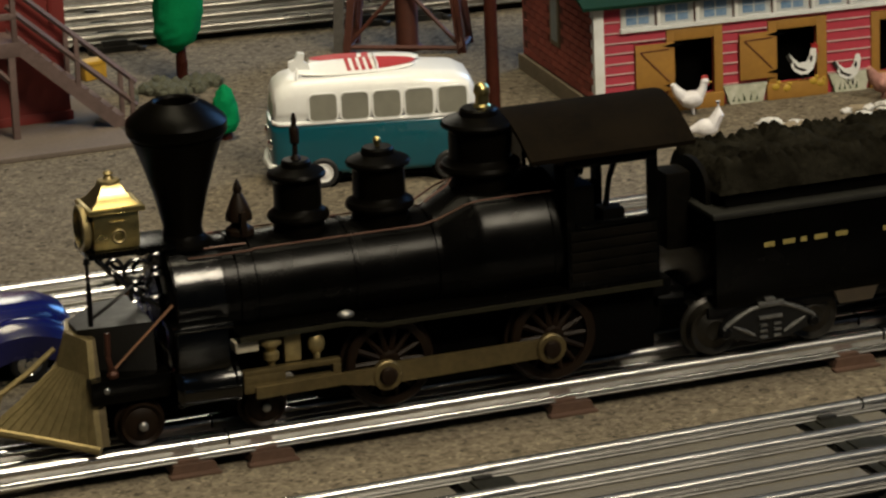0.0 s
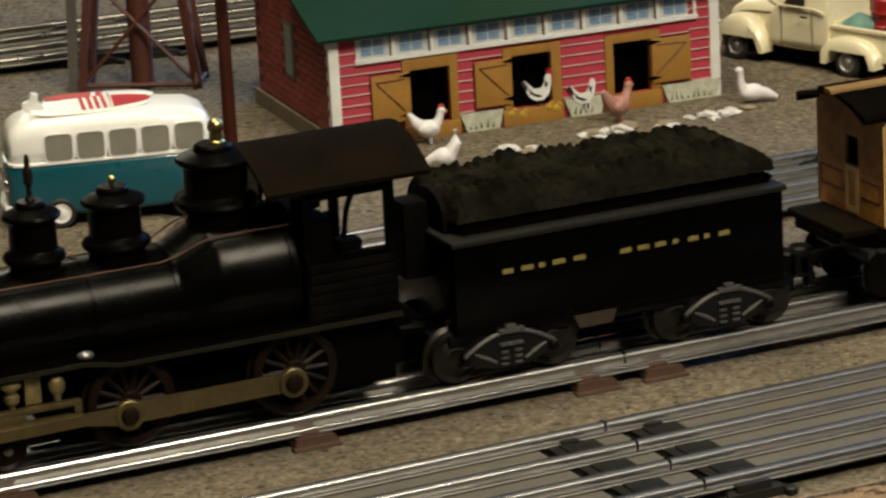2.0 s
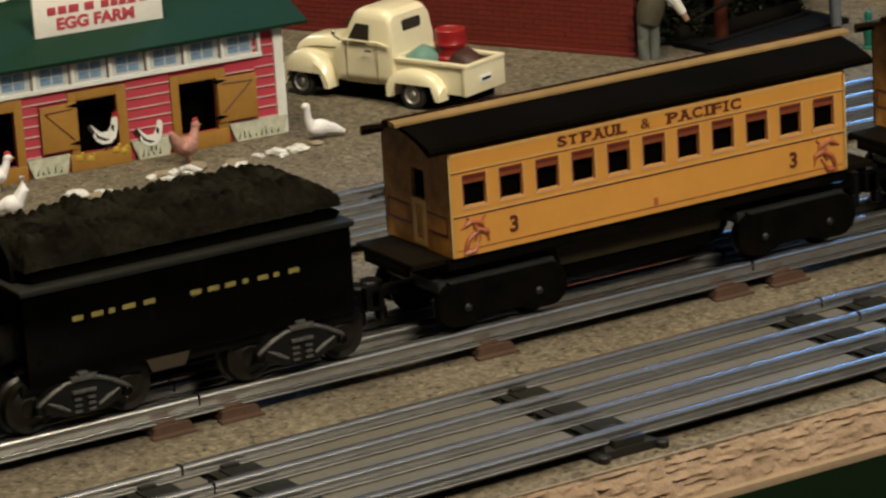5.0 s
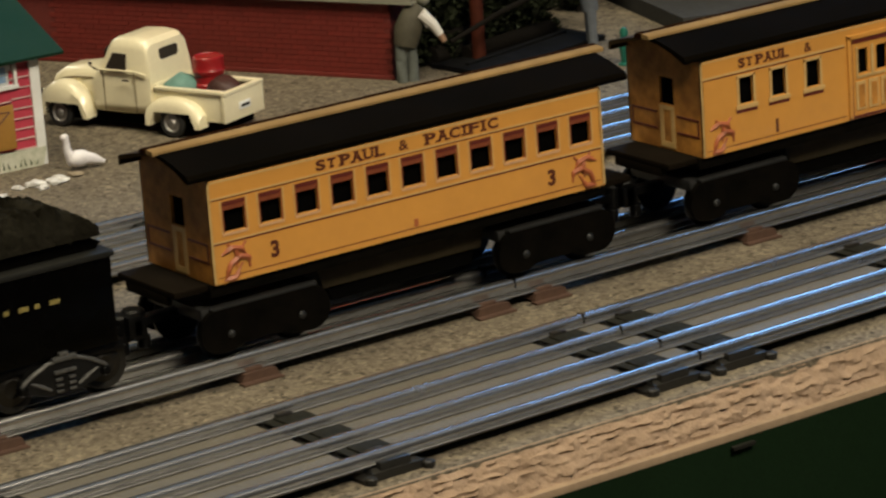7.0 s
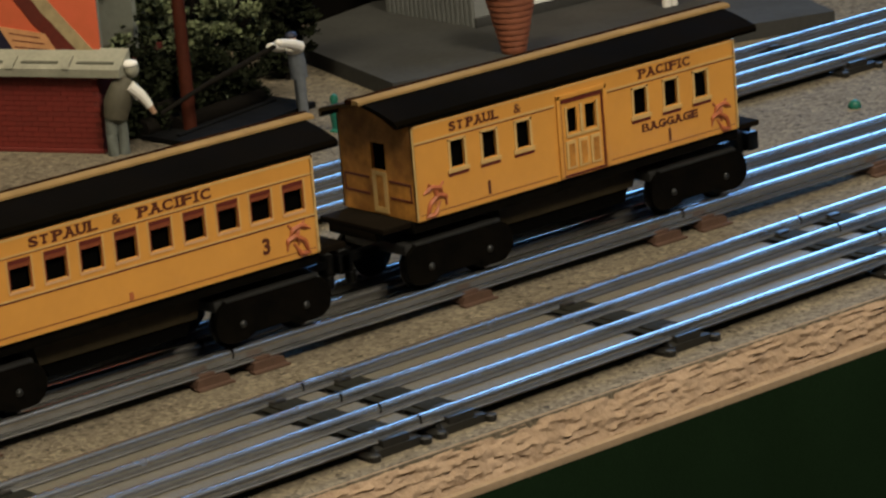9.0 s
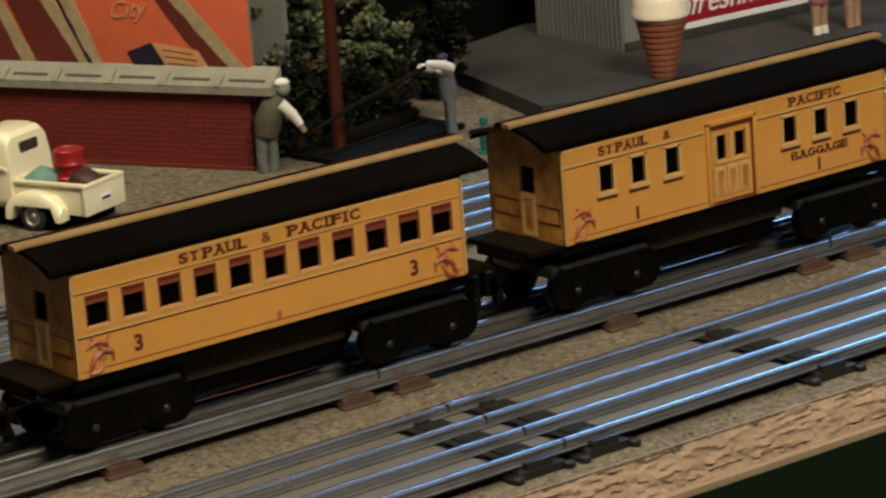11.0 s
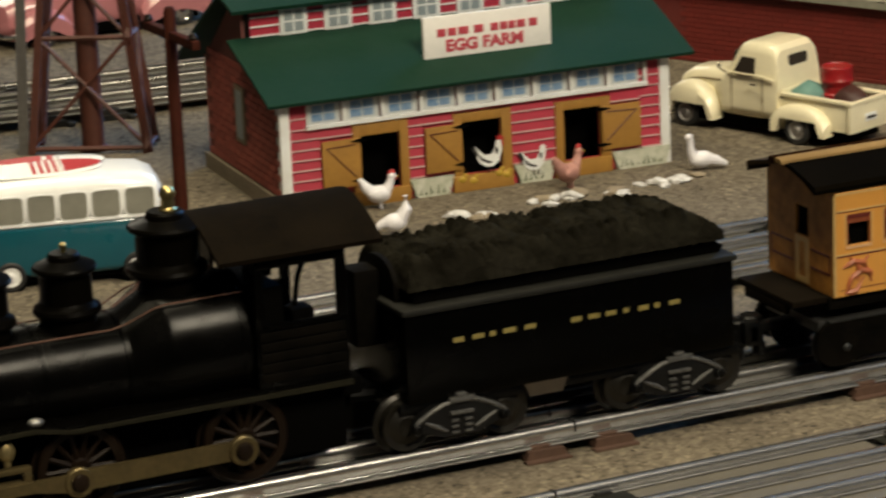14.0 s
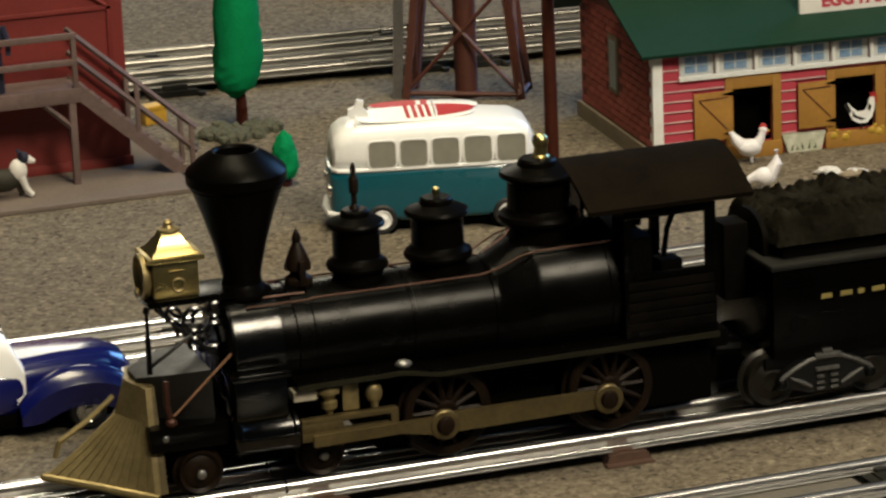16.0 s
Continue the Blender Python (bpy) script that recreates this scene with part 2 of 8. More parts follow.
WHEEL = mat("brown_black_wheel", (0.010, 0.0054, 0.0026), 0.45, 0.05, gloss=0.12, grain=0.4, stain=0.5, stain_mm=8)
YELLOW = mat("litho_yellow", (0.5711, 0.2688, 0.05196), 0.38, grain=0.12, grain_mm=4, stain=0.22, stain_mm=35, coat=0.25, colour2=(0.336, 0.152, 0.032))
# stained yellow, its dark tone also carrying the shade on the car ends
YELLOW_END = mat("litho_yellow_stained_shaded", (0.60, 0.27, 0.052), 0.5, gloss=0.25, grain=0.4, grain_mm=4, stain=0.8, stain_mm=15, colour2=(0.11, 0.040, 0.011))
CREAM_LINE = mat("litho_pale_line", (0.5263, 0.3448, 0.1326), 0.4, grain=0.2)
RED_LINE = mat("litho_brown_red", (0.1088, 0.0179, 0.0102), 0.4, grain=0.2)
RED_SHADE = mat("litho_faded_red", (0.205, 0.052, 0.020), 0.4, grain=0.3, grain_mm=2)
PINK_LINE = mat("litho_pinkish_line", (0.56, 0.33, 0.165), 0.4, grain=0.2)
LETTER = mat("litho_letter", (0.0816, 0.02009, 0.00866), 0.4)
GOLD = mat("gold_letter", (0.25, 0.20, 0.060), 0.4, grain=0.5, grain_mm=1.2, stain=0.5, stain_mm=2.5)

# ---- the layout's board, ballast sheet and tracks ----
EDGE_FIBRE = mat("torn_fibre_edge", (0.335, 0.240, 0.165), 0.95, grain=0.4, grain_mm=5, stain=0.5, stain_mm=22, bump=1.0, bump_mm=2.6, colour2=(0.1944, 0.1296, 0.0792))
TRIM_WOOD = mat("pale_trim_wood", (0.294, 0.21, 0.133), 0.6, grain=0.3, grain_mm=3, stain=0.3)
GREEN_CLOTH = mat("dark_green_cloth", (0.0062, 0.0160, 0.0062), 0.95, gloss=0.05, grain=0.3, grain_mm=1.5, stain=0.35, stain_mm=60, bump=0.3)

FOOT = mat("dull_tin_foot", (0.235, 0.23, 0.22), 0.40, 0.9, grain=0.4, grain_mm=4, stain=0.5, stain_mm=30)


def board():
    t = thing("layout_board", "model railway board with torn fibre edge and green cloth skirt", "layout table", kind="structure")
    bm = bmesh.new()
    box(bm, -1500, 2300, -147.2, 1900, -3, 0)
    part("ground", bm, GROUND, t, "grey-brown speckled ballast sheet", kind="structure")
    # the broken front edge of the fibre sheet: a lumpy strip that slopes down and outwards
    bm = bmesh.new()
    xs = [-100 + 1.0 * i for i in range(1100)]
    n_row = 16
    prof = [(-146.4 - 7.3 * (j / (n_row - 1)) ** 0.8, 0.25 - 14.0 * (j / (n_row - 1))) for j in range(n_row)]
    rows = []
    for x in xs:
        r = []
        for j, (y, z) in enumerate(prof):
            k = min(1.0, j / 3.0, (n_row - 1 - j) / 2.0)
            # flat flakes that run along the edge, broken by small pits
            n = 0.9 * noise.noise(V(x * 0.07 + 0.5 * noise.noise(V(x * 0.03, j, 1)), j * 0.55, 3.1)) + 0.8 * noise.noise(V(x * 0.24, j * 0.9, 8.0)) + 0.5 * noise.noise(V(x * 0.6, j * 1.3, 18.0))
            n = 1.2 * n if n > 0 else 0.7 * n
            crack = max(0.0, 0.16 - abs(noise.noise(V(x * 0.045, j * 0.42, 40.0)))) * 9.0
            r.append(bm.verts.new((x, y - k * (1.1 * n - 0.9 * crack), z + k * 0.6 * noise.noise(V(x * 0.2, j * 0.8, 20.0)))))
        rows.append(r)
    for a, b in zip(rows, rows[1:]):
        for j in range(len(prof) - 1):
            bm.faces.new((a[j], b[j], b[j + 1], a[j + 1]))
    part("fibre_edge", bm, EDGE_FIBRE, t, "broken tan fibreboard edge")
    bm = bmesh.new()
    box(bm, -1500, 2300, -156, -130, -17.5, -13.2, 0.5)
    part("trim", bm, TRIM_WOOD, t, "pale wooden edge strip")
    bm = bmesh.new()
    n = 500
    top, low = [], []
    for i in range(n):
        x = -700 + 4.4 * i
        f = 3.0 * math.sin(x * 0.055) + 1.5 * math.sin(x * 0.13 + 1)
        top.append(bm.verts.new((x, -156.6, -15.5)))
        low.append((bm.verts.new((x, -157.5 + 0.35 * f, -60)), bm.verts.new((x, -160 + f, -420))))
    for i in range(n - 1):
        bm.faces.new((top[i], top[i + 1], low[i + 1][0], low[i][0]))
        bm.faces.new((low[i][0], low[i + 1][0], low[i + 1][1], low[i][1]))
    part("skirt", bm, GREEN_CLOTH, t, "dark green cloth skirt")
    bm = bmesh.new()
    box(bm, 340.5, 350.0, -158.6, -157.0, -18.6, -17.2, 0.2)
    part("clip", bm, GREY_TIE, t, "small grey metal clip on the cloth")
    return t


board()


def track(name, label, y, z_head, z_flange, x0, x1, slope=0.0, gap=18.3, hw=2.2, rail_label="dull tinned steel rail", rails=3, foot=4.6, steel=None):
    """Rolled tin rails: a round head, a pinched web and a flat foot."""
    ob = thing(name, label, "railway track", "model tracks", (0, y, 0), math.degrees(math.atan(slope)))
    h = z_head - z_flange
    for k in range(rails):
        c = (k - (rails - 1) / 2) * gap
        bm = bmesh.new()
        neck = h - 1.75 * hw
        prof = [(-1.5, 0.6), (1.5, 0.6), (1.3, 0.9), (hw * 0.80, max(1.0, neck * 0.6)), (hw * 0.78, neck), (hw * 0.92, neck + hw * 0.4), (hw, h - hw), (hw * 0.93, h - hw * 0.55), (hw * 0.70, h - hw * 0.22), (hw * 0.36, h - hw * 0.04)]
        prof += [(-p, q) for p, q in reversed(prof[2:])]
        prism(bm, [(p + c, q + z_flange) for p, q in prof], x0, x1, "x")
        part("rail", bm, steel or STEEL, ob, rail_label)
        bm = bmesh.new()
        prism(bm, [(p + c, q + z_flange) for p, q in ((-foot, 0), (foot, 0), (foot + 0.2, 0.35), (foot - 0.2, 0.7), (-foot + 0.2, 0.7), (-foot - 0.2, 0.35))], x0, x1, "x")
        part("rail_foot", bm, FOOT, ob, "dull flat foot of the rail")
    return ob


def brown_tie(bm, x, gap):
    """A stamped tie: a shallow tray with a turned-out lip, and tabs folded over the rail feet."""
    w, e = 6.6, gap + 6.4
    prism(bm, [(-w - 0.9, 0.9), (w + 0.9, 0.9), (w, 3.3), (w - 0.8, 3.7), (-w + 0.8, 3.7), (-w, 3.3)], -e, e, "y")
    for s in (-1, 1):
        box(bm, -w - 1.8, w + 1.4, s * (e + 0.6) - 1.9, s * (e + 0.6) + 1.9, 0, 0.9, 0.3)
        box(bm, -w + 1.6, w - 4.6, s * (gap + 3.6) - 1.2, s * (gap + 3.6) + 1.0, 3.4, 4.9, 0.4)


def black_tie(bm, reach, z):
    """A glossy stamped tie: a low channel with flared sides, open at its ends, with a tongue at each corner."""
    w = 7.4
    prism(bm, [(-w - 1.2, z - 1.6), (w + 1.2, z - 1.6), (w, z - 0.3), (w - 1.0, z), (-w + 1.0, z), (-w, z - 0.3)], -reach, reach, "y")
    for d in (-1, 1):
        prism(bm, [(d * (w + 3.6), 0.1), (d * (w + 2.6), 0.1), (d * (w - 0.6), z - 1.4), (d * (w + 0.9), z - 1.2)], -reach, reach, "y")
        for s in (-1, 1):
            tip = s * (reach + 6.0)
            prism(bm, [(d * (w + 2.2), 0.05), (d * (w + 5.8), 0.05), (d * (w + 5.8), 1.3), (d * (w + 2.4), 2.2)], s * (reach - 4), tip, "y")
            cyl(bm, (d * (w + 3.9), tip, 0.05), 2.2, 2.4, "z", 10, 0.4)
    for s in (-1, 1):
        # the end plate bends down towards the ground
        quad = [[(x, s * (reach + o), q) for x, q in ((-w - o * 0.5, z - o * 0.25), (w + o * 0.5, z - o * 0.25), (w + 1.4 + o * 0.5, max(0.1, z - 1.4 - o * 1.2)), (-w - 1.4 - o * 0.5, max(0.1, z - 1.4 - o * 1.2)))] for o in (-0.2, 3.4, 5.4)]
        loft(bm, quad)
        # a folded lug stands up outside the rail
        box(bm, -w + 1.0, w - 2.0, s * (reach + 3.3) - 1.5, s * (reach + 3.3) + 1.5, 0.2, z + 1.5, 0.5)
        box(bm, -w + 4.0, w - 5.0, s * (reach - 6.0) - 1.4, s * (reach - 6.0) + 1.4, z - 0.4, z + 2.4, 0.5)


def ties(track_ob, build, xs, material, label, fibre=None, gap=20.8):
    mesh = bmesh.new()
    build(mesh)
    first = pad = None
    for x in xs:
        if first is None:
            first = part("tie", mesh, material, track_ob, label, (x, 0, 0))
        else:
            ob = new("tie", first.data)
            ob.parent, ob.location = track_ob, V(x, 0, 0) * MM
            tagged(ob, label)
        for k in (-1, 0, 1) if fibre else ():
            if pad is None:
                bm = bmesh.new()
                box(bm, -8.2, 8.2, -6.4, 6.4, fibre, fibre + 0.7, 0.25)
                box(bm, -4.6, 3.8, -4.2, 5.4, fibre + 0.6, fibre + 1.3, 0.25)
                pad = part("insulator", bm, GREY_TIE, track_ob, "dark fibre insulator", (x, k * gap, 0))
            else:
                ob = new("insulator", pad.data)
                ob.parent, ob.location = track_ob, V(x, k * gap, 0) * MM
                tagged(ob, "dark fibre insulator")


def roadbed(track_ob, xs, x0, x1, half, z, material):
    """Strips of ballast card between the ties, lifted off the ground, with a slit left beside every tie."""
    edges = [x0] + [v for x in sorted(xs) for v in (x - 10.5, x + 8.2)] + [x1]
    for a, b in zip(edges[::2], edges[1::2]):
        if b - a > 4:
            bm = bmesh.new()
            prism(bm, [(-half + 24, z - 0.7), (-half + 1.0, z - 0.7), (-half, z), (half, z), (half - 1.0, z - 0.7), (half - 24, z - 0.7), (half - 24, 0), (-half + 24, 0)], a, b, "x")
            part("roadbed", bm, material, track_ob, "tan ballast card under the rails", smooth=0)


def joints(track_ob, xs, rails, gap, z_head, hw):
    """Rail joints: a dark slit round each rail head and a short bright pin beside it."""
    for x in xs:
        for k in range(rails):
            c = (k - (rails - 1) / 2) * gap
            bm = bmesh.new()
            box(bm, x - 0.25, x + 0.25, c - hw - 0.06, c + hw + 0.06, z_head - 1.6 * hw, z_head + 0.05)
            part("joint", bm, DARK, track_ob, "dark joint between rail lengths")


TRAIN_TRACK = track("train_track", "low three-rail tinplate track with brown stamped ties", 0, 9.8, 3.9, -1450, 2250)
ties(TRAIN_TRACK, lambda b: brown_tie(b, 0, 18.3), [c + d for c in [16.7 + 225.4 * k for k in range(-2, 5)] for d in (0, 100.1, 125.3)], BROWN_TIE, "brown stamped metal tie")
joints(TRAIN_TRACK, [129.4 + 225.4 * k for k in range(-3, 5)], 3, 18.3, 9.8, 2.2)


def low_track(name, label, y, slope, gap, first, x0, x1, at_joint, steel=None):
    """A low four-rail track on black ties, with ballast card between them."""
    ob = track(name, label, y, 8.2, 4.3, x0, x1, slope, gap, 1.9, rails=4, foot=3.2, steel=steel)
    xs = [first + 254 * k + d for k in range(math.ceil((x0 - first) / 254), math.floor((x1 - first) / 254)) for d in (1.0, 116.5, 146)]
    ties(ob, lambda b: black_tie(b, gap * 1.5 + 0.9, 4.2), xs, BLACK_TIE, "glossy black stamped tie", 4.3, gap)
    roadbed(ob, xs, x0, x1, gap * 1.5 + 3.0, 4.1, BED_CARD)
    joints(ob, [first + at_joint + 254 * k for k in range(-3, 5)], 4, gap, 8.2, 1.9)
    return ob


low_track("front_track", "four-rail tinplate track with black ties near the board edge", -106.4, 0.0215, 20.8, 218.5, -1450, 2250, 130.5)
low_track("siding_track", "four-rail tinplate track behind the train", 144.3, 0.002, 18.4, 60.0, -1450, 2250, 127.0)
low_track("far_track", "four-rail tinplate track passing behind the tower", 567.8, -0.085, 21.2, 20.0, -1100, 1300, 127.0, STEEL_DULL)


def room():
    """Plain walls that close the place round the layout."""
    wall = mat("room_wall", (0.16, 0.145, 0.12), 0.8, grain=0.2, grain_mm=20, stain=0.3, stain_mm=400)
    floor_m = mat("room_floor", (0.04, 0.03, 0.022), 0.7, grain=0.2, grain_mm=20, stain=0.3, stain_mm=400)
    ceil_m = mat("room_ceiling", (0.20, 0.18, 0.15), 0.9, grain=0.1, grain_mm=20, stain=0.2, stain_mm=500)
    x0, x1, y0, y1, z0, z1 = -3200, 3400, -3400, 3600, -900, 2500
    for nm, b, m in (("wall_west", (x0 - 100, x0, y0, y1, z0, z1), wall), ("wall_east", (x1, x1 + 100, y0, y1, z0, z1), wall),
                     ("wall_south", (x0 - 100, x1 + 100, y0 - 100, y0, z0, z1), wall), ("wall_north", (x0 - 100, x1 + 100, y1, y1 + 100, z0, z1), wall),
                     ("floor", (x0 - 100, x1 + 100, y0 - 100, y1 + 100, z0 - 100, z0), floor_m), ("ceiling", (x0 - 100, x1 + 100, y0 - 100, y1 + 100, z1, z1 + 100), ceil_m)):
        bm = bmesh.new()
        box(bm, *b)
        solo(nm, bm, m, "plain painted surface of the dim room", nm.split("_")[0], kind="structure", smooth=0)


room()

# ---- the train ----
IRON_BLACK = mat("blackened_iron", (0.0025, 0.0025, 0.0025), 0.34, 0.2, gloss=0.2, grain=0.4, grain_mm=1.5, stain=0.5, stain_mm=6, bump=0.2)
IRON_LIGHT = mat("bright_worn_iron", (0.26, 0.26, 0.25), 0.32, 0.8, grain=0.4, stain=0.5, stain_mm=5)
PLATE_BLACK = mat("black_sheet_plate", (0.0012, 0.0011, 0.0008), 0.6, 0.0, gloss=0.03, grain=0.4, stain=0.6, stain_mm=10, colour2=(0.0048, 0.0038, 0.0026))
GREY_PLATE = mat("grey_sheet_plate", (0.035, 0.035, 0.034), 0.4, 0.4, grain=0.3, stain=0.5, stain_mm=12)
UNDER_BROWN = mat("brown_underbody", (0.0064, 0.0044, 0.0024), 0.9, gloss=0.04, grain=0.4, stain=0.4)
RIDGE_BROWN = mat("dark_red_brown_ridge", (0.020, 0.0080, 0.0032), 0.9, gloss=0.0, grain=0.4, stain=0.5, stain_mm=25)
UNDER_TAN = mat("olive_brown_sheet", (0.030, 0.022, 0.010), 0.6, gloss=0.2, grain=0.4, stain=0.6, stain_mm=20)
TAN_BOARD = mat("tan_ridge_board", (0.235, 0.150, 0.062), 0.85, gloss=0.05, grain=0.3, grain_mm=6, stain=0.45, stain_mm=25)
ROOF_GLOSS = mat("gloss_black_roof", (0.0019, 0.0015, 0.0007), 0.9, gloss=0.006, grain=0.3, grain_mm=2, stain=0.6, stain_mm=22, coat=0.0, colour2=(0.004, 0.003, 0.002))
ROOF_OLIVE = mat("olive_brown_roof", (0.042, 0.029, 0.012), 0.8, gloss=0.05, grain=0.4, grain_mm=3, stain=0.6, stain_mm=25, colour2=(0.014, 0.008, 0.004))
RED_SCROLL = mat("faded_red_print", (0.36, 0.10, 0.035), 0.4, grain=0.4, grain_mm=2)
COAL = mat("moulded_coal", (0.0170, 0.0156, 0.0112), 0.9, gloss=0.0, grain=0.5, grain_mm=2.0, stain=0.9, stain_mm=11, bump=0.9, bump_mm=2.2, colour2=(0.0036, 0.0032, 0.0022))
BRASS_DARK = mat("shaded_brass", (0.10, 0.075, 0.035), 0.5, 0.6, grain=0.4, stain=0.5, stain_mm=8)
VALANCE = mat("olive_black_edge", (0.018, 0.0165, 0.009), 0.45, 0.3, gloss=0.2, grain=0.4, stain=0.5, stain_mm=12)
PALE_BLOCK = mat("pale_painted_block", (0.42, 0.38, 0.30), 0.5, grain=0.2, stain=0.3)
GREY_DECK = mat("dark_grey_casting", (0.00924, 0.0084, 0.00714), 0.42, 0.2, grain=0.4, stain=0.5, stain_mm=10, bump=0.2)
DOME_BLACK = mat("dull_black_casting", (0.0020, 0.0016, 0.0010), 0.33, gloss=0.035, grain=0.4, grain_mm=1.5, stain=0.5, stain_mm=18)
SCROLL = mat("glossy_black_scroll", (0.004, 0.004, 0.004), 0.14, gloss=0.9, grain=0.2)
COPPER_PALE = mat("pale_copper", (0.216, 0.114, 0.066), 0.4, 0.7, grain=0.3)
BLACK_SHINY = mat("gloss_black_casting", (0.0008, 0.0008, 0.0006), 0.15, gloss=0.42, grain=0.4, grain_mm=2, stain=0.5, stain_mm=8, bump=0.1)
WHEEL_GREY = mat("grey_black_wheel", (0.018, 0.016, 0.012), 0.32, 0.5, grain=0.4, stain=0.5, stain_mm=8)
FRAME_DARK = mat("dark_worn_iron", (0.009, 0.009, 0.0088), 0.34, 0.4, grain=0.4, grain_mm=1.5, stain=0.5, stain_mm=6, bump=0.3)
STRAP = mat("rubbed_iron_strap", (0.190, 0.190, 0.182), 0.34, 0.7, grain=0.4, grain_mm=2, stain=0.6, stain_mm=4)
# black raised to grey: the light on the upward ledge is in the colour
LEDGE = mat("lightened_black_ledge", (0.010, 0.010, 0.008), 0.5, gloss=0.25, grain=0.4, stain=0.5, stain_mm=10)
PLATE_TAN = mat("brown_hanging_plate", (0.036, 0.026, 0.015), 0.5, grain=0.3, stain=0.4, stain_mm=8)


def arch_truck(parent, name, x):
    """A sprung bogie: two wheelsets and worn iron arch-bar side frames."""
    g = new(name)
    g.parent, g.location = parent, V(x, 0, 0) * MM
    g.empty_display_size = 0.01
    tagged(g, "black bogie with worn iron side frames")
    for wx in (-17.6, 17.6):
        for s in (-1, 1):
            bm = bmesh.new()
            lathe(bm, [(2.2, 2.0), (3.2, 2.4), (6.2, 1.2), (8.3, 1.9), (8.6, 0.6), (8.9, -1.2), (10.2, -2.0), (10.2, -3.0), (0, -3.0)], (wx, s * 18.6, 19.0), seg=30,
                  m=Matrix.Rotation(radians(90 if s < 0 else -90), 4, "X"))
            part("wheel", bm, WHEEL_GREY, g, "dull grey-black wheel")
    for s in (-1, 1):
        bm = bmesh.new()
        y0, y1 = (s * 21.3, s * 24.3) if s > 0 else (-24.3, -21.3)
        prism(bm, [(-16.5, 19.5), (-15.6, 17.0), (-12.5, 16.6), (-9.0, 15.4), (-6, 14.4), (6, 14.4), (9.0, 15.4), (12.5, 16.6), (15.6, 17.0), (16.5, 19.5), (15.6, 21.6),
                   (13, 23.4), (9.5, 25.0), (4.5, 25.8), (3.8, 27.0), (-2.5, 27.2), (-3.5, 25.9), (-9.5, 25.2), (-13, 23.6), (-15.6, 21.8)], y0, y1, "y")
        part("side_frame", bm, FRAME_DARK, g, "dark worn iron side frame")
        for d in (-1, 1):
            bm = bmesh.new()
            yb = s * 24.4
            tube(bm, [(d * 16.6, yb, 19.4), (d * 15.2, yb, 21.0), (d * 11.0, yb, 23.4), (d * 6.0, yb, 25.6), (d * 3.6, yb, 25.8)], [0.6, 0.8, 0.75, 0.75, 0.7], 8)
            tube(bm, [(d * 12.8, yb, 20.4), (d * 8.6, yb, 18.4), (d * 5.2, yb, 16.4)], [0.4, 0.8, 0.5], 8)
            part("strap", bm, STRAP, g, "bright worn strap")
            bm = bmesh.new()
            lathe(bm, [(0, 2.4), (1.3, 2.2), (2.0, 1.2), (2.2, 0)], (d * 15.6, s * 23.4, 18.6), seg=14, m=Matrix.Rotation(radians(90 if s < 0 else -90), 4, "X"))
            part("axle_box", bm, IRON_BLACK, g)
        bm = bmesh.new()
        box(bm, -4.2, 5.2, s * 24.4 - 1.0, s * 24.4 + 1.0, 25.6, 27.4, 0.6)
        box(bm, -1.6, 2.2, s * 24.2 - 1.0, s * 24.2 + 1.0, 27.2, 28.6, 0.5)
        part("top_cap", bm, STRAP, g, "rubbed iron cap")
        bm = bmesh.new()
        box(bm, -4.0, 4.4, s * 24.8 - 0.7, s * 24.8 + 0.7, 21.6, 22.8, 0.4)
        part("spring_plank", bm, STRAP, g, "rubbed iron bar")
        for k in range(3):
            for d in (-2.3, 2.6):
                bm = bmesh.new()
                box(bm, d - 1.3, d + 1.3, s * 24.8 - 0.6, s * 24.8 + 0.6, 15.2 + 2.0 * k, 16.1 + 2.0 * k, 0.3)
                part("spring_leaf", bm, STRAP, g)
    bm = bmesh.new()
    box(bm, -14, 14, -20, 20, 19, 24, 1)
    cyl(bm, (0, 0, 23), 6, 9, seg=16)
    part("bolster", bm, DARK, g)
    return g


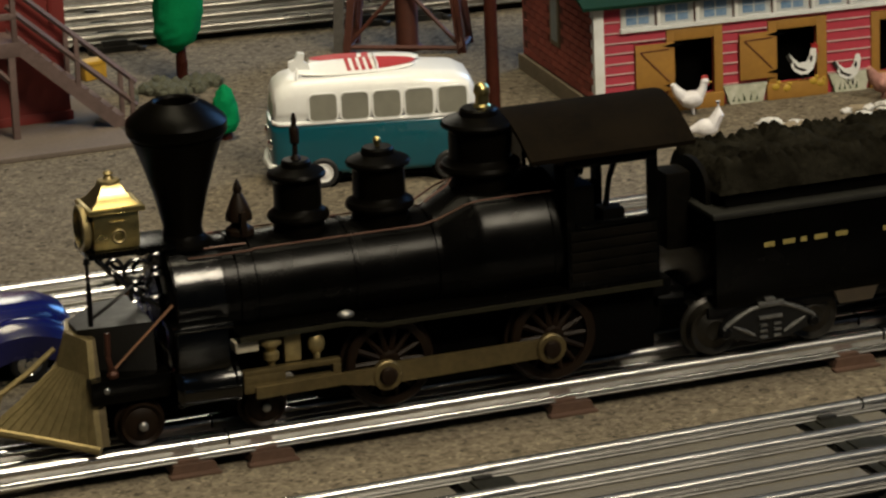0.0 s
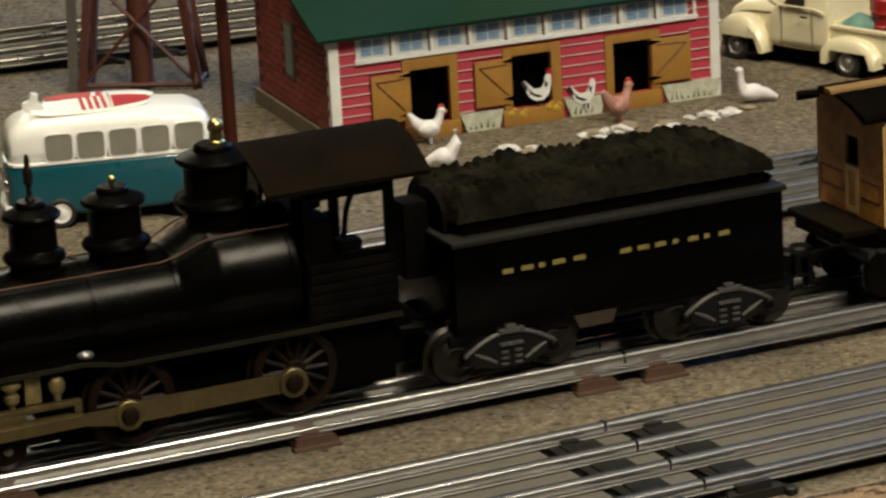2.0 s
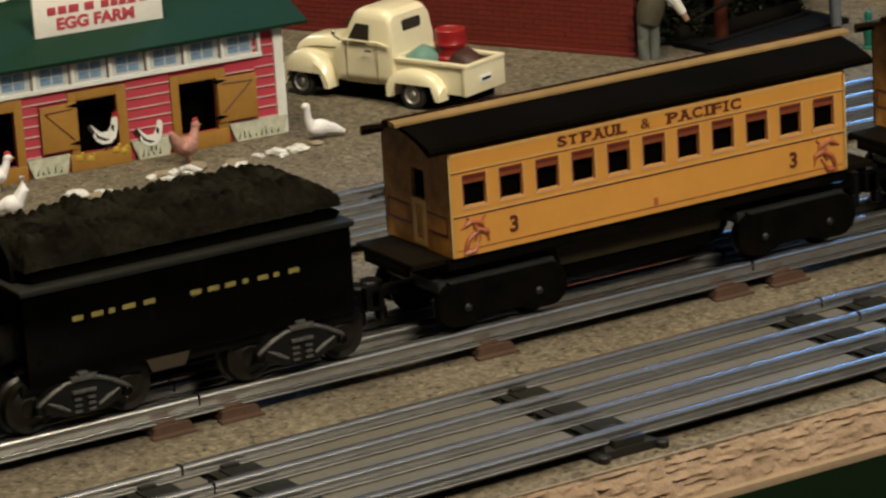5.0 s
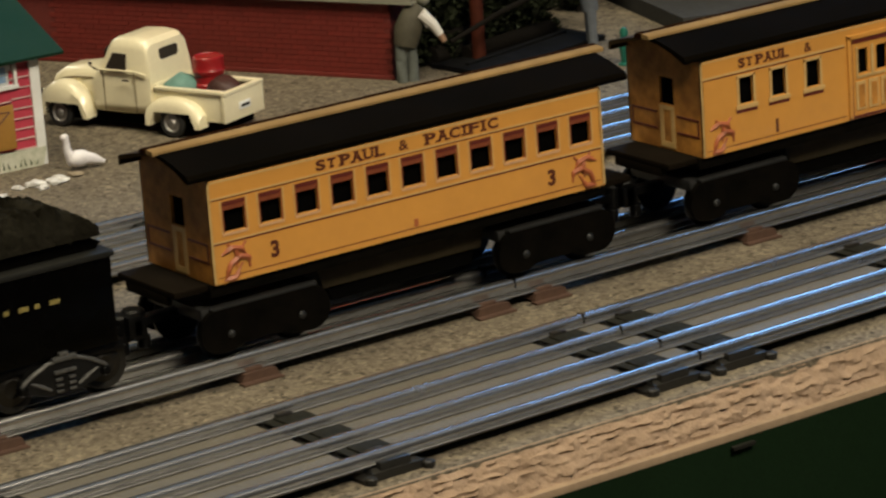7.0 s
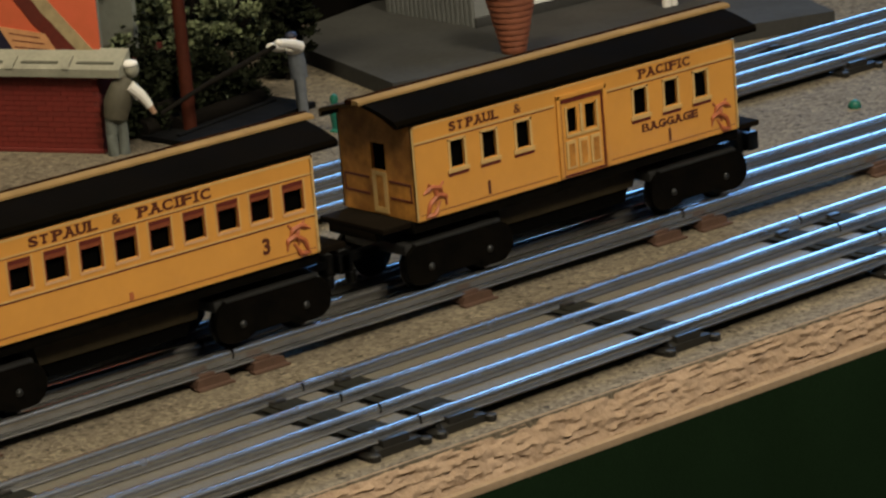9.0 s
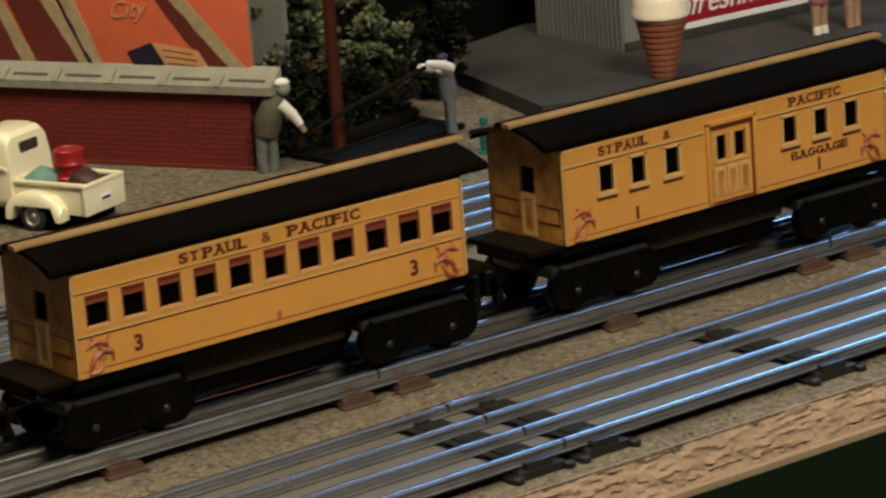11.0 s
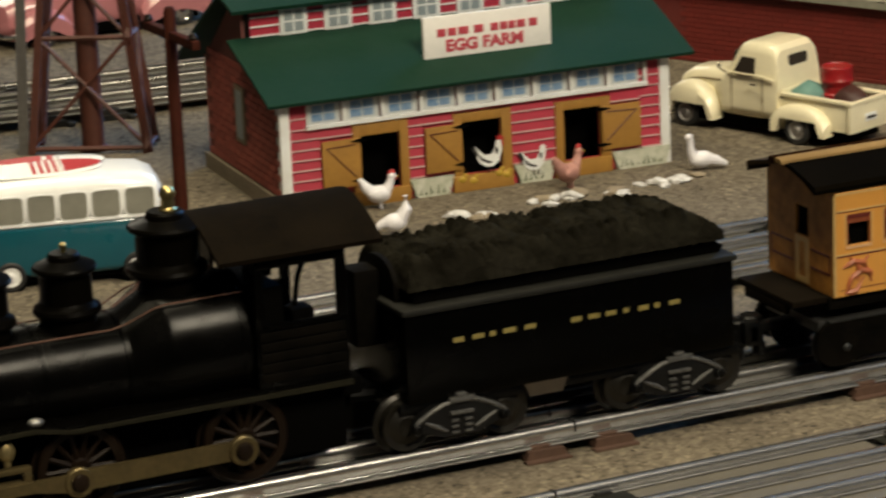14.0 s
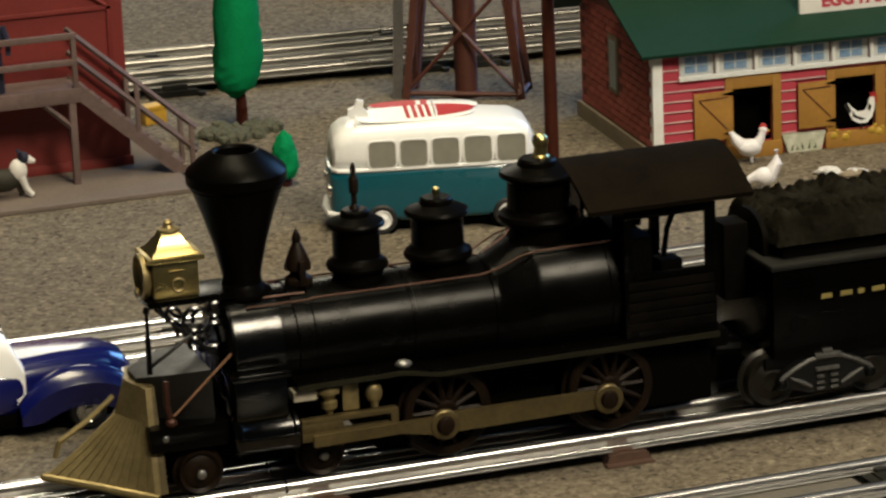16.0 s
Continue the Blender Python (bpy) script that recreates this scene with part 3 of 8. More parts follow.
def slab_truck(parent, x):
    """A bogie with plain rounded side plates."""
    g = new("bogie")
    g.parent, g.location = parent, V(x, 0, 0) * MM
    g.empty_display_size = 0.01
    tagged(g, "black stamped bogie with rounded side plates")
    for s in (-1, 1):
        bm = bmesh.new()
        y0, y1 = (s * 19.5, s * 21.5) if s > 0 else (-21.5, -19.5)
        half_plate = [(0, 14.2), (9.5, 14.0), (13.5, 12.3), (18, 11.9), (22, 12.6), (25, 14.8), (26.4, 18), (26.3, 21.5), (25, 24.6), (23, 26.6), (20.5, 27.4), (0, 27.4)]
        prism(bm, half_plate + [(-p, q) for p, q in reversed(half_plate[1:-1])], y0, y1, "y")
        part("side_plate", bm, PLATE_BLACK, g)
        bm = bmesh.new()
        box(bm, -21, 21, min(s * 18.4, s * 21.3), max(s * 18.4, s * 21.3), 27.5, 28.1, 0.25)
        part("top_flange", bm, GREY_PLATE, g, "dull grey folded flange")
        for wx in (-14.5, 14.5):
            bm = bmesh.new()
            ball(bm, (wx, s * 21.6, 18.2), 1.5, 0.9, 1.5, 10)
            part("axle_end", bm, IRON, g, "worn axle end")
            bm = bmesh.new()
            lathe(bm, [(0, 1.5), (7.6, 1.5), (8.4, 0.4), (8.6, -1.0), (9.8, -1.7), (9.8, -2.6), (0, -2.6)], (wx, s * 16.6, 18.3), seg=22, m=Matrix.Rotation(radians(90 if s < 0 else -90), 4, "X"))
            part("wheel", bm, IRON_BLACK, g)
    bm = bmesh.new()
    box(bm, -24, 24, -18.2, 18.2, 23.6, 28.0, 1.2)
    part("frame_top", bm, GREY_PLATE, g, "grey sheet frame top")
    bm = bmesh.new()
    cyl(bm, (0, 0, 27), 5, 6.5, seg=16)
    part("pivot", bm, DARK, g)
    return g


def coupler(parent, x0, x1, z=24.0):
    bm = bmesh.new()
    d = 1 if x1 > x0 else -1
    box(bm, min(x0, x1), max(x0, x1), -2.4, 2.4, z - 1.6, z + 1.4, 0.4)
    cyl(bm, (x1, 1.0, z - 5), 4.2, 9.5, seg=14, bevel=0.8)
    box(bm, min(x1, x1 + d * 6), max(x1, x1 + d * 6), -6.5, -2.5, z - 4, z + 4, 1.0)
    cyl(bm, (x1 - d * 2, -1.5, z - 9.5), 2.4, 5, seg=12, bevel=0.5)
    part("coupler", bm, IRON_BLACK, parent, "blackened knuckle coupler")


def ornament(bm, cx, cz, flip):
    """A loose scroll of three strokes, printed on the car's corner panel."""
    f = -1 if flip else 1
    y = -0.12
    for arc in ([(-5, 3), (-1, 5), (3, 4), (5, 1)], [(-4, -6), (-2, -1), (2, 1.5), (5.5, 0.5), (6, -3)], [(-4.5, -6), (0, -5.5), (3, -1)], [(0, 5), (1.5, 1), (0.5, -2)], [(3, 4), (5, 6.2)], [(-1, 5), (-2.5, 6.5)]):
        pts = [(cx + f * p, y, cz + q) for p, q in arc]
        fine = []
        for a, b in zip(pts, pts[1:]):
            for k in range(4):
                fine.append(tuple(a[i] + (b[i] - a[i]) * k / 4 for i in range(3)))
        tube(bm, fine + [pts[-1]], [1.05 if 1 < i < len(fine) - 2 else 0.5 for i in range(len(fine) + 1)], 6)


def car_body(label, cx, half=84.2):
    t = thing("passenger_car", label, "railway car", "yellow tinplate cars", (cx, 0, 0))
    bm = bmesh.new()
    box(bm, -half - 1, half + 1, -20.5, 20.5, 31.8, 36.4, 0.8)
    part("underframe", bm, PLATE_BLACK, t, "black underframe sill")
    # a black block takes the place of shade inside the car
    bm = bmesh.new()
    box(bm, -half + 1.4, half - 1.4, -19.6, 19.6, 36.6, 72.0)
    part("interior", bm, DARK, t, "near-black block for the unlit inside behind the windows")
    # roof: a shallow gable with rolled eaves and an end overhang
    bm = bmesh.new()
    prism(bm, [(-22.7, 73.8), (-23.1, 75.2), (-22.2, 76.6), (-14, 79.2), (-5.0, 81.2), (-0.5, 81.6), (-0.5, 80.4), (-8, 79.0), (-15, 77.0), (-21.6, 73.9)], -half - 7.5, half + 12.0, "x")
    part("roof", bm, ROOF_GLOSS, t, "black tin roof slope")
    # the far slope is olive-brown, the near one black
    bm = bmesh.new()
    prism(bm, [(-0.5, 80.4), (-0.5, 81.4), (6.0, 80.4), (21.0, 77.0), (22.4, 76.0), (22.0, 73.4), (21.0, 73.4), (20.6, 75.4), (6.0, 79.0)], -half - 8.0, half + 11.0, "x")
    part("roof", bm, ROOF_OLIVE, t, "olive-brown roof slope")
    bm = bmesh.new()
    prism(bm, [(-4.6, 81.0), (-4.4, 82.0), (-3.6, 82.6), (-0.3, 82.75), (-0.3, 81.0)], -half - 9.5, half + 16.0, "x")
    part("ridge_board", bm, TAN_BOARD, t, "tan ridge board along the roof")
    bm = bmesh.new()
    prism(bm, [(-0.2, 80.8), (-0.2, 82.8), (2.4, 82.9), (3.6, 82.2), (3.6, 80.8)], -half - 10.0, half + 16.5, "x")
    part("ridge_edge", bm, RIDGE_BROWN, t, "dark brown ridge edge")
    for s in (-1, 1):
        bm = bmesh.new()
        x0, x1 = sorted((s * (half + 0.5), s * (half + 14.5)))
        box(bm, x0, x1, -19, 19, 34.2, 36.6, 0.6)
        box(bm, x0 if s < 0 else x1 - 2, x0 + 2 if s < 0 else x1, -14, 14, 31, 34.5, 0.5)
        part("platform", bm, UNDER_BROWN, t, "dark end platform")
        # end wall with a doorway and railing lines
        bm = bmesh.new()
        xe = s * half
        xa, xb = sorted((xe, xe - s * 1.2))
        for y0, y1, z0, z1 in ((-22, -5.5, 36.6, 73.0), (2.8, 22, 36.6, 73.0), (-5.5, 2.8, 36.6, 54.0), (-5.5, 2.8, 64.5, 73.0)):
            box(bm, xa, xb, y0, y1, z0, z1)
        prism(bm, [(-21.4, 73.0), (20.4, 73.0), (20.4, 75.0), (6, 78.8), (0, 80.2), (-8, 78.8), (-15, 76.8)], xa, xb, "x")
        part("end_wall", bm, YELLOW_END, t, "stained yellow end wall, darkened for shade")
        bm = bmesh.new()
        for y0, y1, z0, z1 in ((-20, -7, 43.6, 44.4), (-20, -7, 50.0, 50.8), (-20, -19.2, 44, 50.5), (5, 20, 43.6, 44.4), (5, 20, 50.0, 50.8), (19.2, 20, 44, 50.5)):
            xs = sorted((xe, xe + s * 0.2))
            box(bm, xs[0], xs[1], y0, y1, z0, z1)
        part("end_line", bm, RED_LINE, t, "printed brown railing lines")
        bm = bmesh.new()
        xs = sorted((xe, xe + s * 0.25))
        for y0, y1, z0, z1 in ((-5.6, -3.6, 37.5, 53.6), (0.9, 2.9, 37.5, 53.6), (-3.6, 0.9, 37.5, 39.5), (-3.6, 0.9, 52.0, 53.6)):
            box(bm, xs[0], xs[1], y0, y1, z0, z1)
        part("end_door", bm, CREAM_LINE, t, "pale printed end door")
    slab_truck(t, -64.5)
    slab_truck(t, 61.5)
    bm = bmesh.new()
    prism(bm, [(-38, 32.0), (36, 32.0), (33, 22.5), (-35, 22.5)], -13, 13, "y")
    part("underbody_box", bm, UNDER_TAN, t, "brown sheet box under the floor")
    # added black block: keeps the space under the floor in shade
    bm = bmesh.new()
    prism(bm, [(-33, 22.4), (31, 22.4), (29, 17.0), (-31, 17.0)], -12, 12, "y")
    part("floor_well", bm, DARK, t, "near-black block added for the shade under the box")
    coupler(t, -half - 2, -half - 20)
    coupler(t, half + 2, half + 20)
    return t


def side_wall(t, half, openings, back):
    """One side with its openings punched through."""
    xs = sorted({-half, half, *[a for a, b, c, d in openings], *[b for a, b, c, d in openings]})
    y0, y1 = (21.0, 22.0) if back else (-22.0, -21.0)
    bm = bmesh.new()
    # full-height strips between openings, split only where an opening sits
    for a, b in zip(xs, xs[1:]):
        mid = (a + b) / 2
        hits = sorted((c, d) for (p, q, c, d) in openings if p < mid < q)
        z = 36.5
        for c, d in hits:
            box(bm, a, b, y0, y1, z, c)
            z = d
        box(bm, a, b, y0, y1, z, 73.2)
    bmesh.ops.remove_doubles(bm, verts=bm.verts, dist=0.001)
    part("side_wall", bm, YELLOW, t, "yellow lithographed tin side")


def strip(bm, x0, x1, z0, z1, deep=0.14):
    box(bm, x0, x1, -22.0 - deep, -22.0, z0, z1)


SERIFS = {"T": ((0.5, 0),), "P": ((0.12, 0), (0.06, 1)), "A": ((0.07, 0), (0.93, 0), (0.45, 1)), "U": ((0.10, 1), (0.90, 1)), "L": ((0.14, 1), (0.10, 0)),
          "I": ((0.5, 0), (0.5, 1)), "F": ((0.16, 0), (0.10, 1)), "B": (), "1": ((0.5, 0),), "E": ((0.06, 0), (0.06, 1)), "G": ((0.86, 0.45),), "S": (), "C": (), "&": ()}


def serif_word(t, text, x0, x1, z, high):
    """Printed capitals set between x0 and x1, each with slab serifs."""
    wide = [0.5 if c == "I" else 1.0 for c in text]
    stems = "I1"
    gap = 0.16
    unit = (x1 - x0) / (sum(wide) + gap * (len(text) - 1))
    x = x0
    for c, w in zip(text, wide):
        ob = words("letter", c, high / 0.69, LETTER, t, (x, -22.02, z), label="brown serif letter", bold=0.05 if c in "&B" else 0.2)
        me = ob.data
        xs, ys = [v.co.x for v in me.vertices], [v.co.y for v in me.vertices]
        lo, hi, low, top = min(xs), max(xs), min(ys), max(ys)
        cell = unit * w * (0.5 if c in stems else 1.0) * MM
        pad = (unit * w * MM - cell) / 2
        bm = bmesh.new()
        bm.from_mesh(me)
        for v in bm.verts:
            v.co.x = pad + (v.co.x - lo) / (hi - lo) * cell
            v.co.y = ((v.co.y - low) / (top - low) - 0.5) * high * MM
        for f, level in SERIFS[c]:
            cx, cy = f * unit * w * MM, (level - 0.5) * (high - 0.6) * MM
            half = (0.26 if c != "I" else 0.30) * unit * MM
            box(bm, cx - half, cx + half, cy - 0.34 * MM, cy + 0.34 * MM, -0.15 * MM, 0.16 * MM)
        bm.to_mesh(me)
        bm.free()
        x += unit * (w + gap)


def coach():
    half = 84.2
    t = car_body("yellow tinplate coach with eleven dark windows and brown lettering", 312.8, half)
    centres = [-74.2 + 14.84 * k for k in range(11)]
    ops = [(c - 4.2, c + 4.2, 54.2, 63.8) for c in centres]
    side_wall(t, half, ops, False)
    side_wall(t, half, ops, True)
    for c in centres:
        w = new("window")
        w.parent, w.location = t, V(c, 0, 0) * MM
        w.empty_display_size = 0.005
        bm = bmesh.new()
        box(bm, -4.3, 4.3, -22.2, -21.6, 63.6, 65.0)
        part("window_head", bm, RED_LINE, w, "brown-red window head")
        bm = bmesh.new()
        box(bm, -4.2, 4.2, -21.9, -21.2, 61.9, 63.7)
        part("shade", bm, RED_SHADE, w, "red-brown shade edge")
        bm = bmesh.new()
        box(bm, -5.2, 5.2, -22.25, -22.0, 53.0, 54.0)
        part("window_sill", bm, PINK_LINE, w, "pale printed sill")
        bm = bmesh.new()
        for a, b in ((-4.75, -4.25), (4.25, 4.75)):
            box(bm, a, b, -22.12, -22.0, 54.0, 65.0)
        part("window_edge", bm, RED_SHADE, w, "thin brown window edge")
        bm = bmesh.new()
        for a, b in ((-5.5, -5.0), (5.0, 5.5)):
            box(bm, a, b, -22.16, -22.0, 54.0, 65.4)
        part("pilaster_line", bm, CREAM_LINE, w, "pale printed pilaster line")
    bm = bmesh.new()
    strip(bm, -half + 0.5, half - 0.5, 66.3, 66.8)
    strip(bm, -half, half, 72.0, 72.8)
    strip(bm, -half, -half + 0.9, 37, 72.8)
    strip(bm, half - 0.9, half, 37, 72.8)
    strip(bm, -half + 1, half - 1, 50.9, 51.4)
    part("pale_line", bm, CREAM_LINE, t, "pale printed lines")
    bm = bmesh.new()
    strip(bm, -half + 1, half - 1, 50.3, 50.8)
    strip(bm, -half + 2, half - 2, 38.6, 38.85)
    strip(bm, -half + 1.2, half - 1.2, 65.9, 66.15)
    part("dark_line", bm, RED_LINE, t, "brown printed lines")
    for cx, flip in ((-75.5, False), (75.5, True)):
        bm = bmesh.new()
        ornament(bm, cx, 43.5, flip)
        bmesh.ops.translate(bm, verts=bm.verts, vec=(0, -21.95, 0))
        part("ornament", bm, RED_SCROLL, t, "faded red printed scroll")
    for txt, x0, x1, high in (("S", -39.9, -36.0, 3.8), ("T", -35.2, -31.6, 3.4), ("PAUL", -29.8, -11.0, 3.9), ("&", -5.0, -1.0, 3.6), ("PACIFIC", 6.2, 38.0, 3.9)):
        serif_word(t, txt, x0, x1, 69.5, high)
    for x in (-59.0, 60.2):
        words("number", "3", 7.8, LETTER, t, (x, -22.02, 44.0), label="brown number three", bold=0.3)
    bm = bmesh.new()
    box(bm, -0.9, 0.9, -22.2, -22.0, 39.2, 42.0)
    part("mark", bm, RED_SCROLL, t, "small faded printed mark")
    return t


def combine():
    half = 84.2
    t = car_body("yellow tinplate baggage car with double door and brown lettering", 527.9, half)
    cs = [-62.6, -46.7, -29.6, 31.6, 48.2, 64.6]
    ops = [(c - 3.4, c + 3.4, 53.6, 63.8) for c in cs] + [(-7.2, -1.9, 54.0, 63.6), (2.6, 7.9, 54.0, 63.6)]
    side_wall(t, half, ops, False)
    side_wall(t, half, ops, True)
    for c in cs:
        w = new("window")
        w.parent, w.location = t, V(c, 0, 0) * MM
        w.empty_display_size = 0.005
        bm = bmesh.new()
        box(bm, -4.5, -3.4, -22.3, -22.0, 53.0, 64.6)
        box(bm, 3.4, 4.5, -22.3, -22.0, 53.0, 64.6)
        box(bm, -4.5, 4.5, -22.3, -22.0, 63.8, 64.8)
        part("window_frame", bm, CREAM_LINE, w, "pale printed window frame")
        bm = bmesh.new()
        box(bm, -5.3, 5.3, -22.6, -22.0, 51.8, 53.3)
        part("window_sill", bm, CREAM_LINE, w, "pale sill")
        bm = bmesh.new()
        box(bm, -5.0, 5.0, -22.2, -22.0, 50.4, 51.5)
        part("sill_shadow", bm, RED_LINE, w, "brown printed line under the sill")
    d = new("door")
    d.parent, d.location = t, V(0.6, 0, 0) * MM
    d.empty_display_size = 0.005
    tagged(d, "yellow double baggage door with six panels")
    bm = bmesh.new()
    for x0, x1, z0, z1 in ((-13.0, -11.2, 37.2, 69.6), (11.2, 13.0, 37.2, 69.6), (-13.0, 13.0, 68.0, 69.8)):
        box(bm, x0, x1, -23.0, -22.0, z0, z1, 0.2)
    part("door_frame", bm, YELLOW, d)
    bm = bmesh.new()
    for x0, x1, z0, z1 in ((-11.2, -10.4, 38, 68), (10.4, 11.2, 38, 68), (-11, 11, 66.2, 67.8), (-11.2, 11.2, 37.0, 37.8)):
        box(bm, x0, x1, -22.4, -22.0, z0, z1)
    part("door_line", bm, RED_LINE, d, "brown shaded door edge")
    bm = bmesh.new()
    for x0, x1, z0, z1 in ((-8.6, -7.7, 53, 64.5), (7.6, 8.5, 53, 64.5), (-1.0, 0.4, 53, 64.5), (-8.6, 8.5, 52.4, 53.4)):
        box(bm, x0, x1, -22.5, -22.0, z0, z1)
    part("glazing_bar", bm, CREAM_LINE, d, "pale window bars")
    for x in (-6.6, -0.2, 6.2):
        bm = bmesh.new()
        box(bm, x - 2.5, x + 2.5, -22.5, -22.0, 40.0, 51.0)
        part("door_panel", bm, CREAM_LINE, d)
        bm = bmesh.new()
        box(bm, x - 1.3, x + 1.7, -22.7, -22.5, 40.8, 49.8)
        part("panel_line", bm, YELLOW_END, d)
    bm = bmesh.new()
    strip(bm, -half + 0.5, -13.2, 66.0, 66.7)
    strip(bm, 14.4, half - 0.5, 66.0, 66.7)
    strip(bm, -half, half, 72.2, 72.8)
    strip(bm, -half, -half + 0.8, 37, 72.8)
    strip(bm, half - 0.8, half, 37, 72.8)
    part("pale_line", bm, CREAM_LINE, t, "pale printed lines")
    bm = bmesh.new()
    strip(bm, -half + 2, -13.4, 38.5, 38.75)
    strip(bm, 14.6, half - 2, 38.5, 38.75)
    strip(bm, -half + 1, -13.4, 65.5, 65.8)
    strip(bm, 14.6, half - 1, 65.5, 65.8)
    part("dark_line", bm, RED_LINE, t, "brown printed lines")
    for cx, flip in ((-75.6, False), (75.4, True)):
        bm = bmesh.new()
        ornament(bm, cx, 43.4, flip)
        bmesh.ops.translate(bm, verts=bm.verts, vec=(0, -21.95, 0))
        part("ornament", bm, RED_SCROLL, t, "faded red printed scroll")
    for txt, x0, x1, z, high in (("S", -65.8, -62.6, 69.4, 3.7), ("T", -61.9, -58.9, 69.4, 3.3), ("PAUL", -57.2, -41.2, 69.4, 3.7), ("&", -33.4, -29.8, 69.3, 3.5), ("PACIFIC", 31.7, 59.4, 69.4, 3.7), ("BAGGAGE", 31.7, 62.2, 47.6, 3.3)):
        serif_word(t, txt, x0, x1, z, high)
    for x in (-48.2, 46.4):
        serif_word(t, "1", x - 1.3, x + 1.3, 42.2, 5.2)
    return t


coach()
combine()


def tender():
    t = thing("tender", "black coal tender with gold lettering on worn iron bogies", "railway tender", at=(0, 0, 0))
    bm = bmesh.new()
    box(bm, 68, 189, -23.5, 23.5, 26.5, 58.0, 1.4)
    part("tank", bm, BLACK, t)
    bm = bmesh.new()
    box(bm, 67.0, 190.0, -24.6, 24.6, 56.6, 58.8, 0.9)
    part("tank_rim", bm, LEDGE, t, "rounded top ledge, lightened where it faces the light")
    bm = bmesh.new()
    box(bm, 66, 192, -21.5, 21.5, 23.0, 27.0, 0.8)
    part("frame", bm, IRON_BLACK, t)
    bm = bmesh.new()
    prism(bm, [(74.0, 58.4), (186, 58.4), (188, 61.0), (184, 63.2), (78, 63.2), (74.0, 62.0)], -18.6, 18.6, "y")
    part("coal_bunker", bm, BLACK, t)
    # the moulded coal load: one casting of heaped slabs
    bm = bmesh.new()
    nx, ny = 190, 60
    grid = []
    for i in range(nx + 1):
        row = []
        x = 71.5 + (188.0 - 71.5) * i / nx
        for j in range(ny + 1):
            y = -20.2 + 40.4 * j / ny
            edge = max(0.0, min(1.0, (20.2 - abs(y)) / 4.5, (x - 71.5) / 3.5, (188.0 - x) / 13.0))
            u = x + 0.28 * y + 3.0 * noise.noise(V(x * 0.05, y * 0.11, 2.0))
            slab = abs(math.sin(math.pi * u / 8.6)) ** 0.5
            p = V(x * 0.085 + y * 0.03, y * 0.10 - x * 0.03, 1.5)
            d = noise.voronoi(p, distance_metric="DISTANCE", exponent=2.5)[0]
            lump = min(1.0, (d[1] - d[0]) * 2.6)
            tilt = noise.cell(V(math.floor(u / 8.6) * 1.7 + 0.5, math.floor((y + 30 + 0.2 * x) / 9.0) + 0.5, 3.5))
            z = 63.4 + 7.0 * edge ** 0.4 + 2.0 * slab * edge ** 0.1 + 1.2 * lump * edge + 0.5 * noise.noise(V(x * 0.35, y * 0.4, 4.0)) + (1.6 * noise.noise(V(x * 0.05, y * 0.06, 9.0)) + 1.1 * tilt + (1.5 * abs(math.sin(math.pi * x / 3.9)) if abs(y) > 10 else 0.0)) * edge
            row.append(bm.verts.new((x, y, z)))
        grid.append(row)
    for a, b in zip(grid, grid[1:]):
        for j in range(ny):
            bm.faces.new((a[j], b[j], b[j + 1], a[j + 1]))
    part("coal_load", bm, COAL, t, "moulded dark coal load in heaped slabs", smooth=30)
    # an upright locker at the front, and the arched bulkhead that holds the coal
    bm = bmesh.new()
    box(bm, 59.4, 68.4, -4.5, 6.5, 42.6, 68.6, 1.2)
    part("front_locker", bm, PLATE_BLACK, t, "dull black upright locker")
    bm = bmesh.new()
    prism(bm, [(-13, 58.4), (13, 58.4), (13, 64)] + [(13 * math.cos(a), 64 + 8 * math.sin(a)) for a in [math.pi * k / 12 for k in range(1, 12)]] + [(-13, 64)], 69.6, 71.4, "x")
    part("bulkhead", bm, PLATE_BLACK, t, "dull black arched bulkhead")
    # one plain gold bar for each letter
    for x, w, z in [(85.0, 3.8, 46.2), (91.8, 4.2, 46.3), (98.0, 2.2, 46.3), (102.9, 4.6, 46.4), (110.6, 4.2, 46.4), (127.6, 4.0, 46.0), (134.0, 4.2, 46.0),
                    (140.4, 4.0, 46.0), (147.0, 2.0, 46.0), (152.6, 3.8, 45.9), (158.6, 2.0, 45.9), (164.2, 4.0, 45.9)]:
        bm = bmesh.new()
        box(bm, x, x + w, -23.75, -23.5, z - 0.8, z + 0.8)
        part("gold_bar", bm, GOLD, t, "gold letter-sized bar")
    arch_truck(t, "bogie", 86.2)
    arch_truck(t, "bogie", 166.6)
    bm = bmesh.new()
    prism(bm, [(110, 27), (126, 27), (124, 22.4), (112, 22.4)], -23.2, -21.8, "y")
    part("step_plate", bm, PLATE_TAN, t, "brown hanging plate")
    coupler(t, 189, 204, 23)
    bm = bmesh.new()
    tube(bm, [(50, 0, 27), (70, 0, 25)], 2.6, 8)
    part("drawbar", bm, IRON_BLACK, t)
    return t


tender()


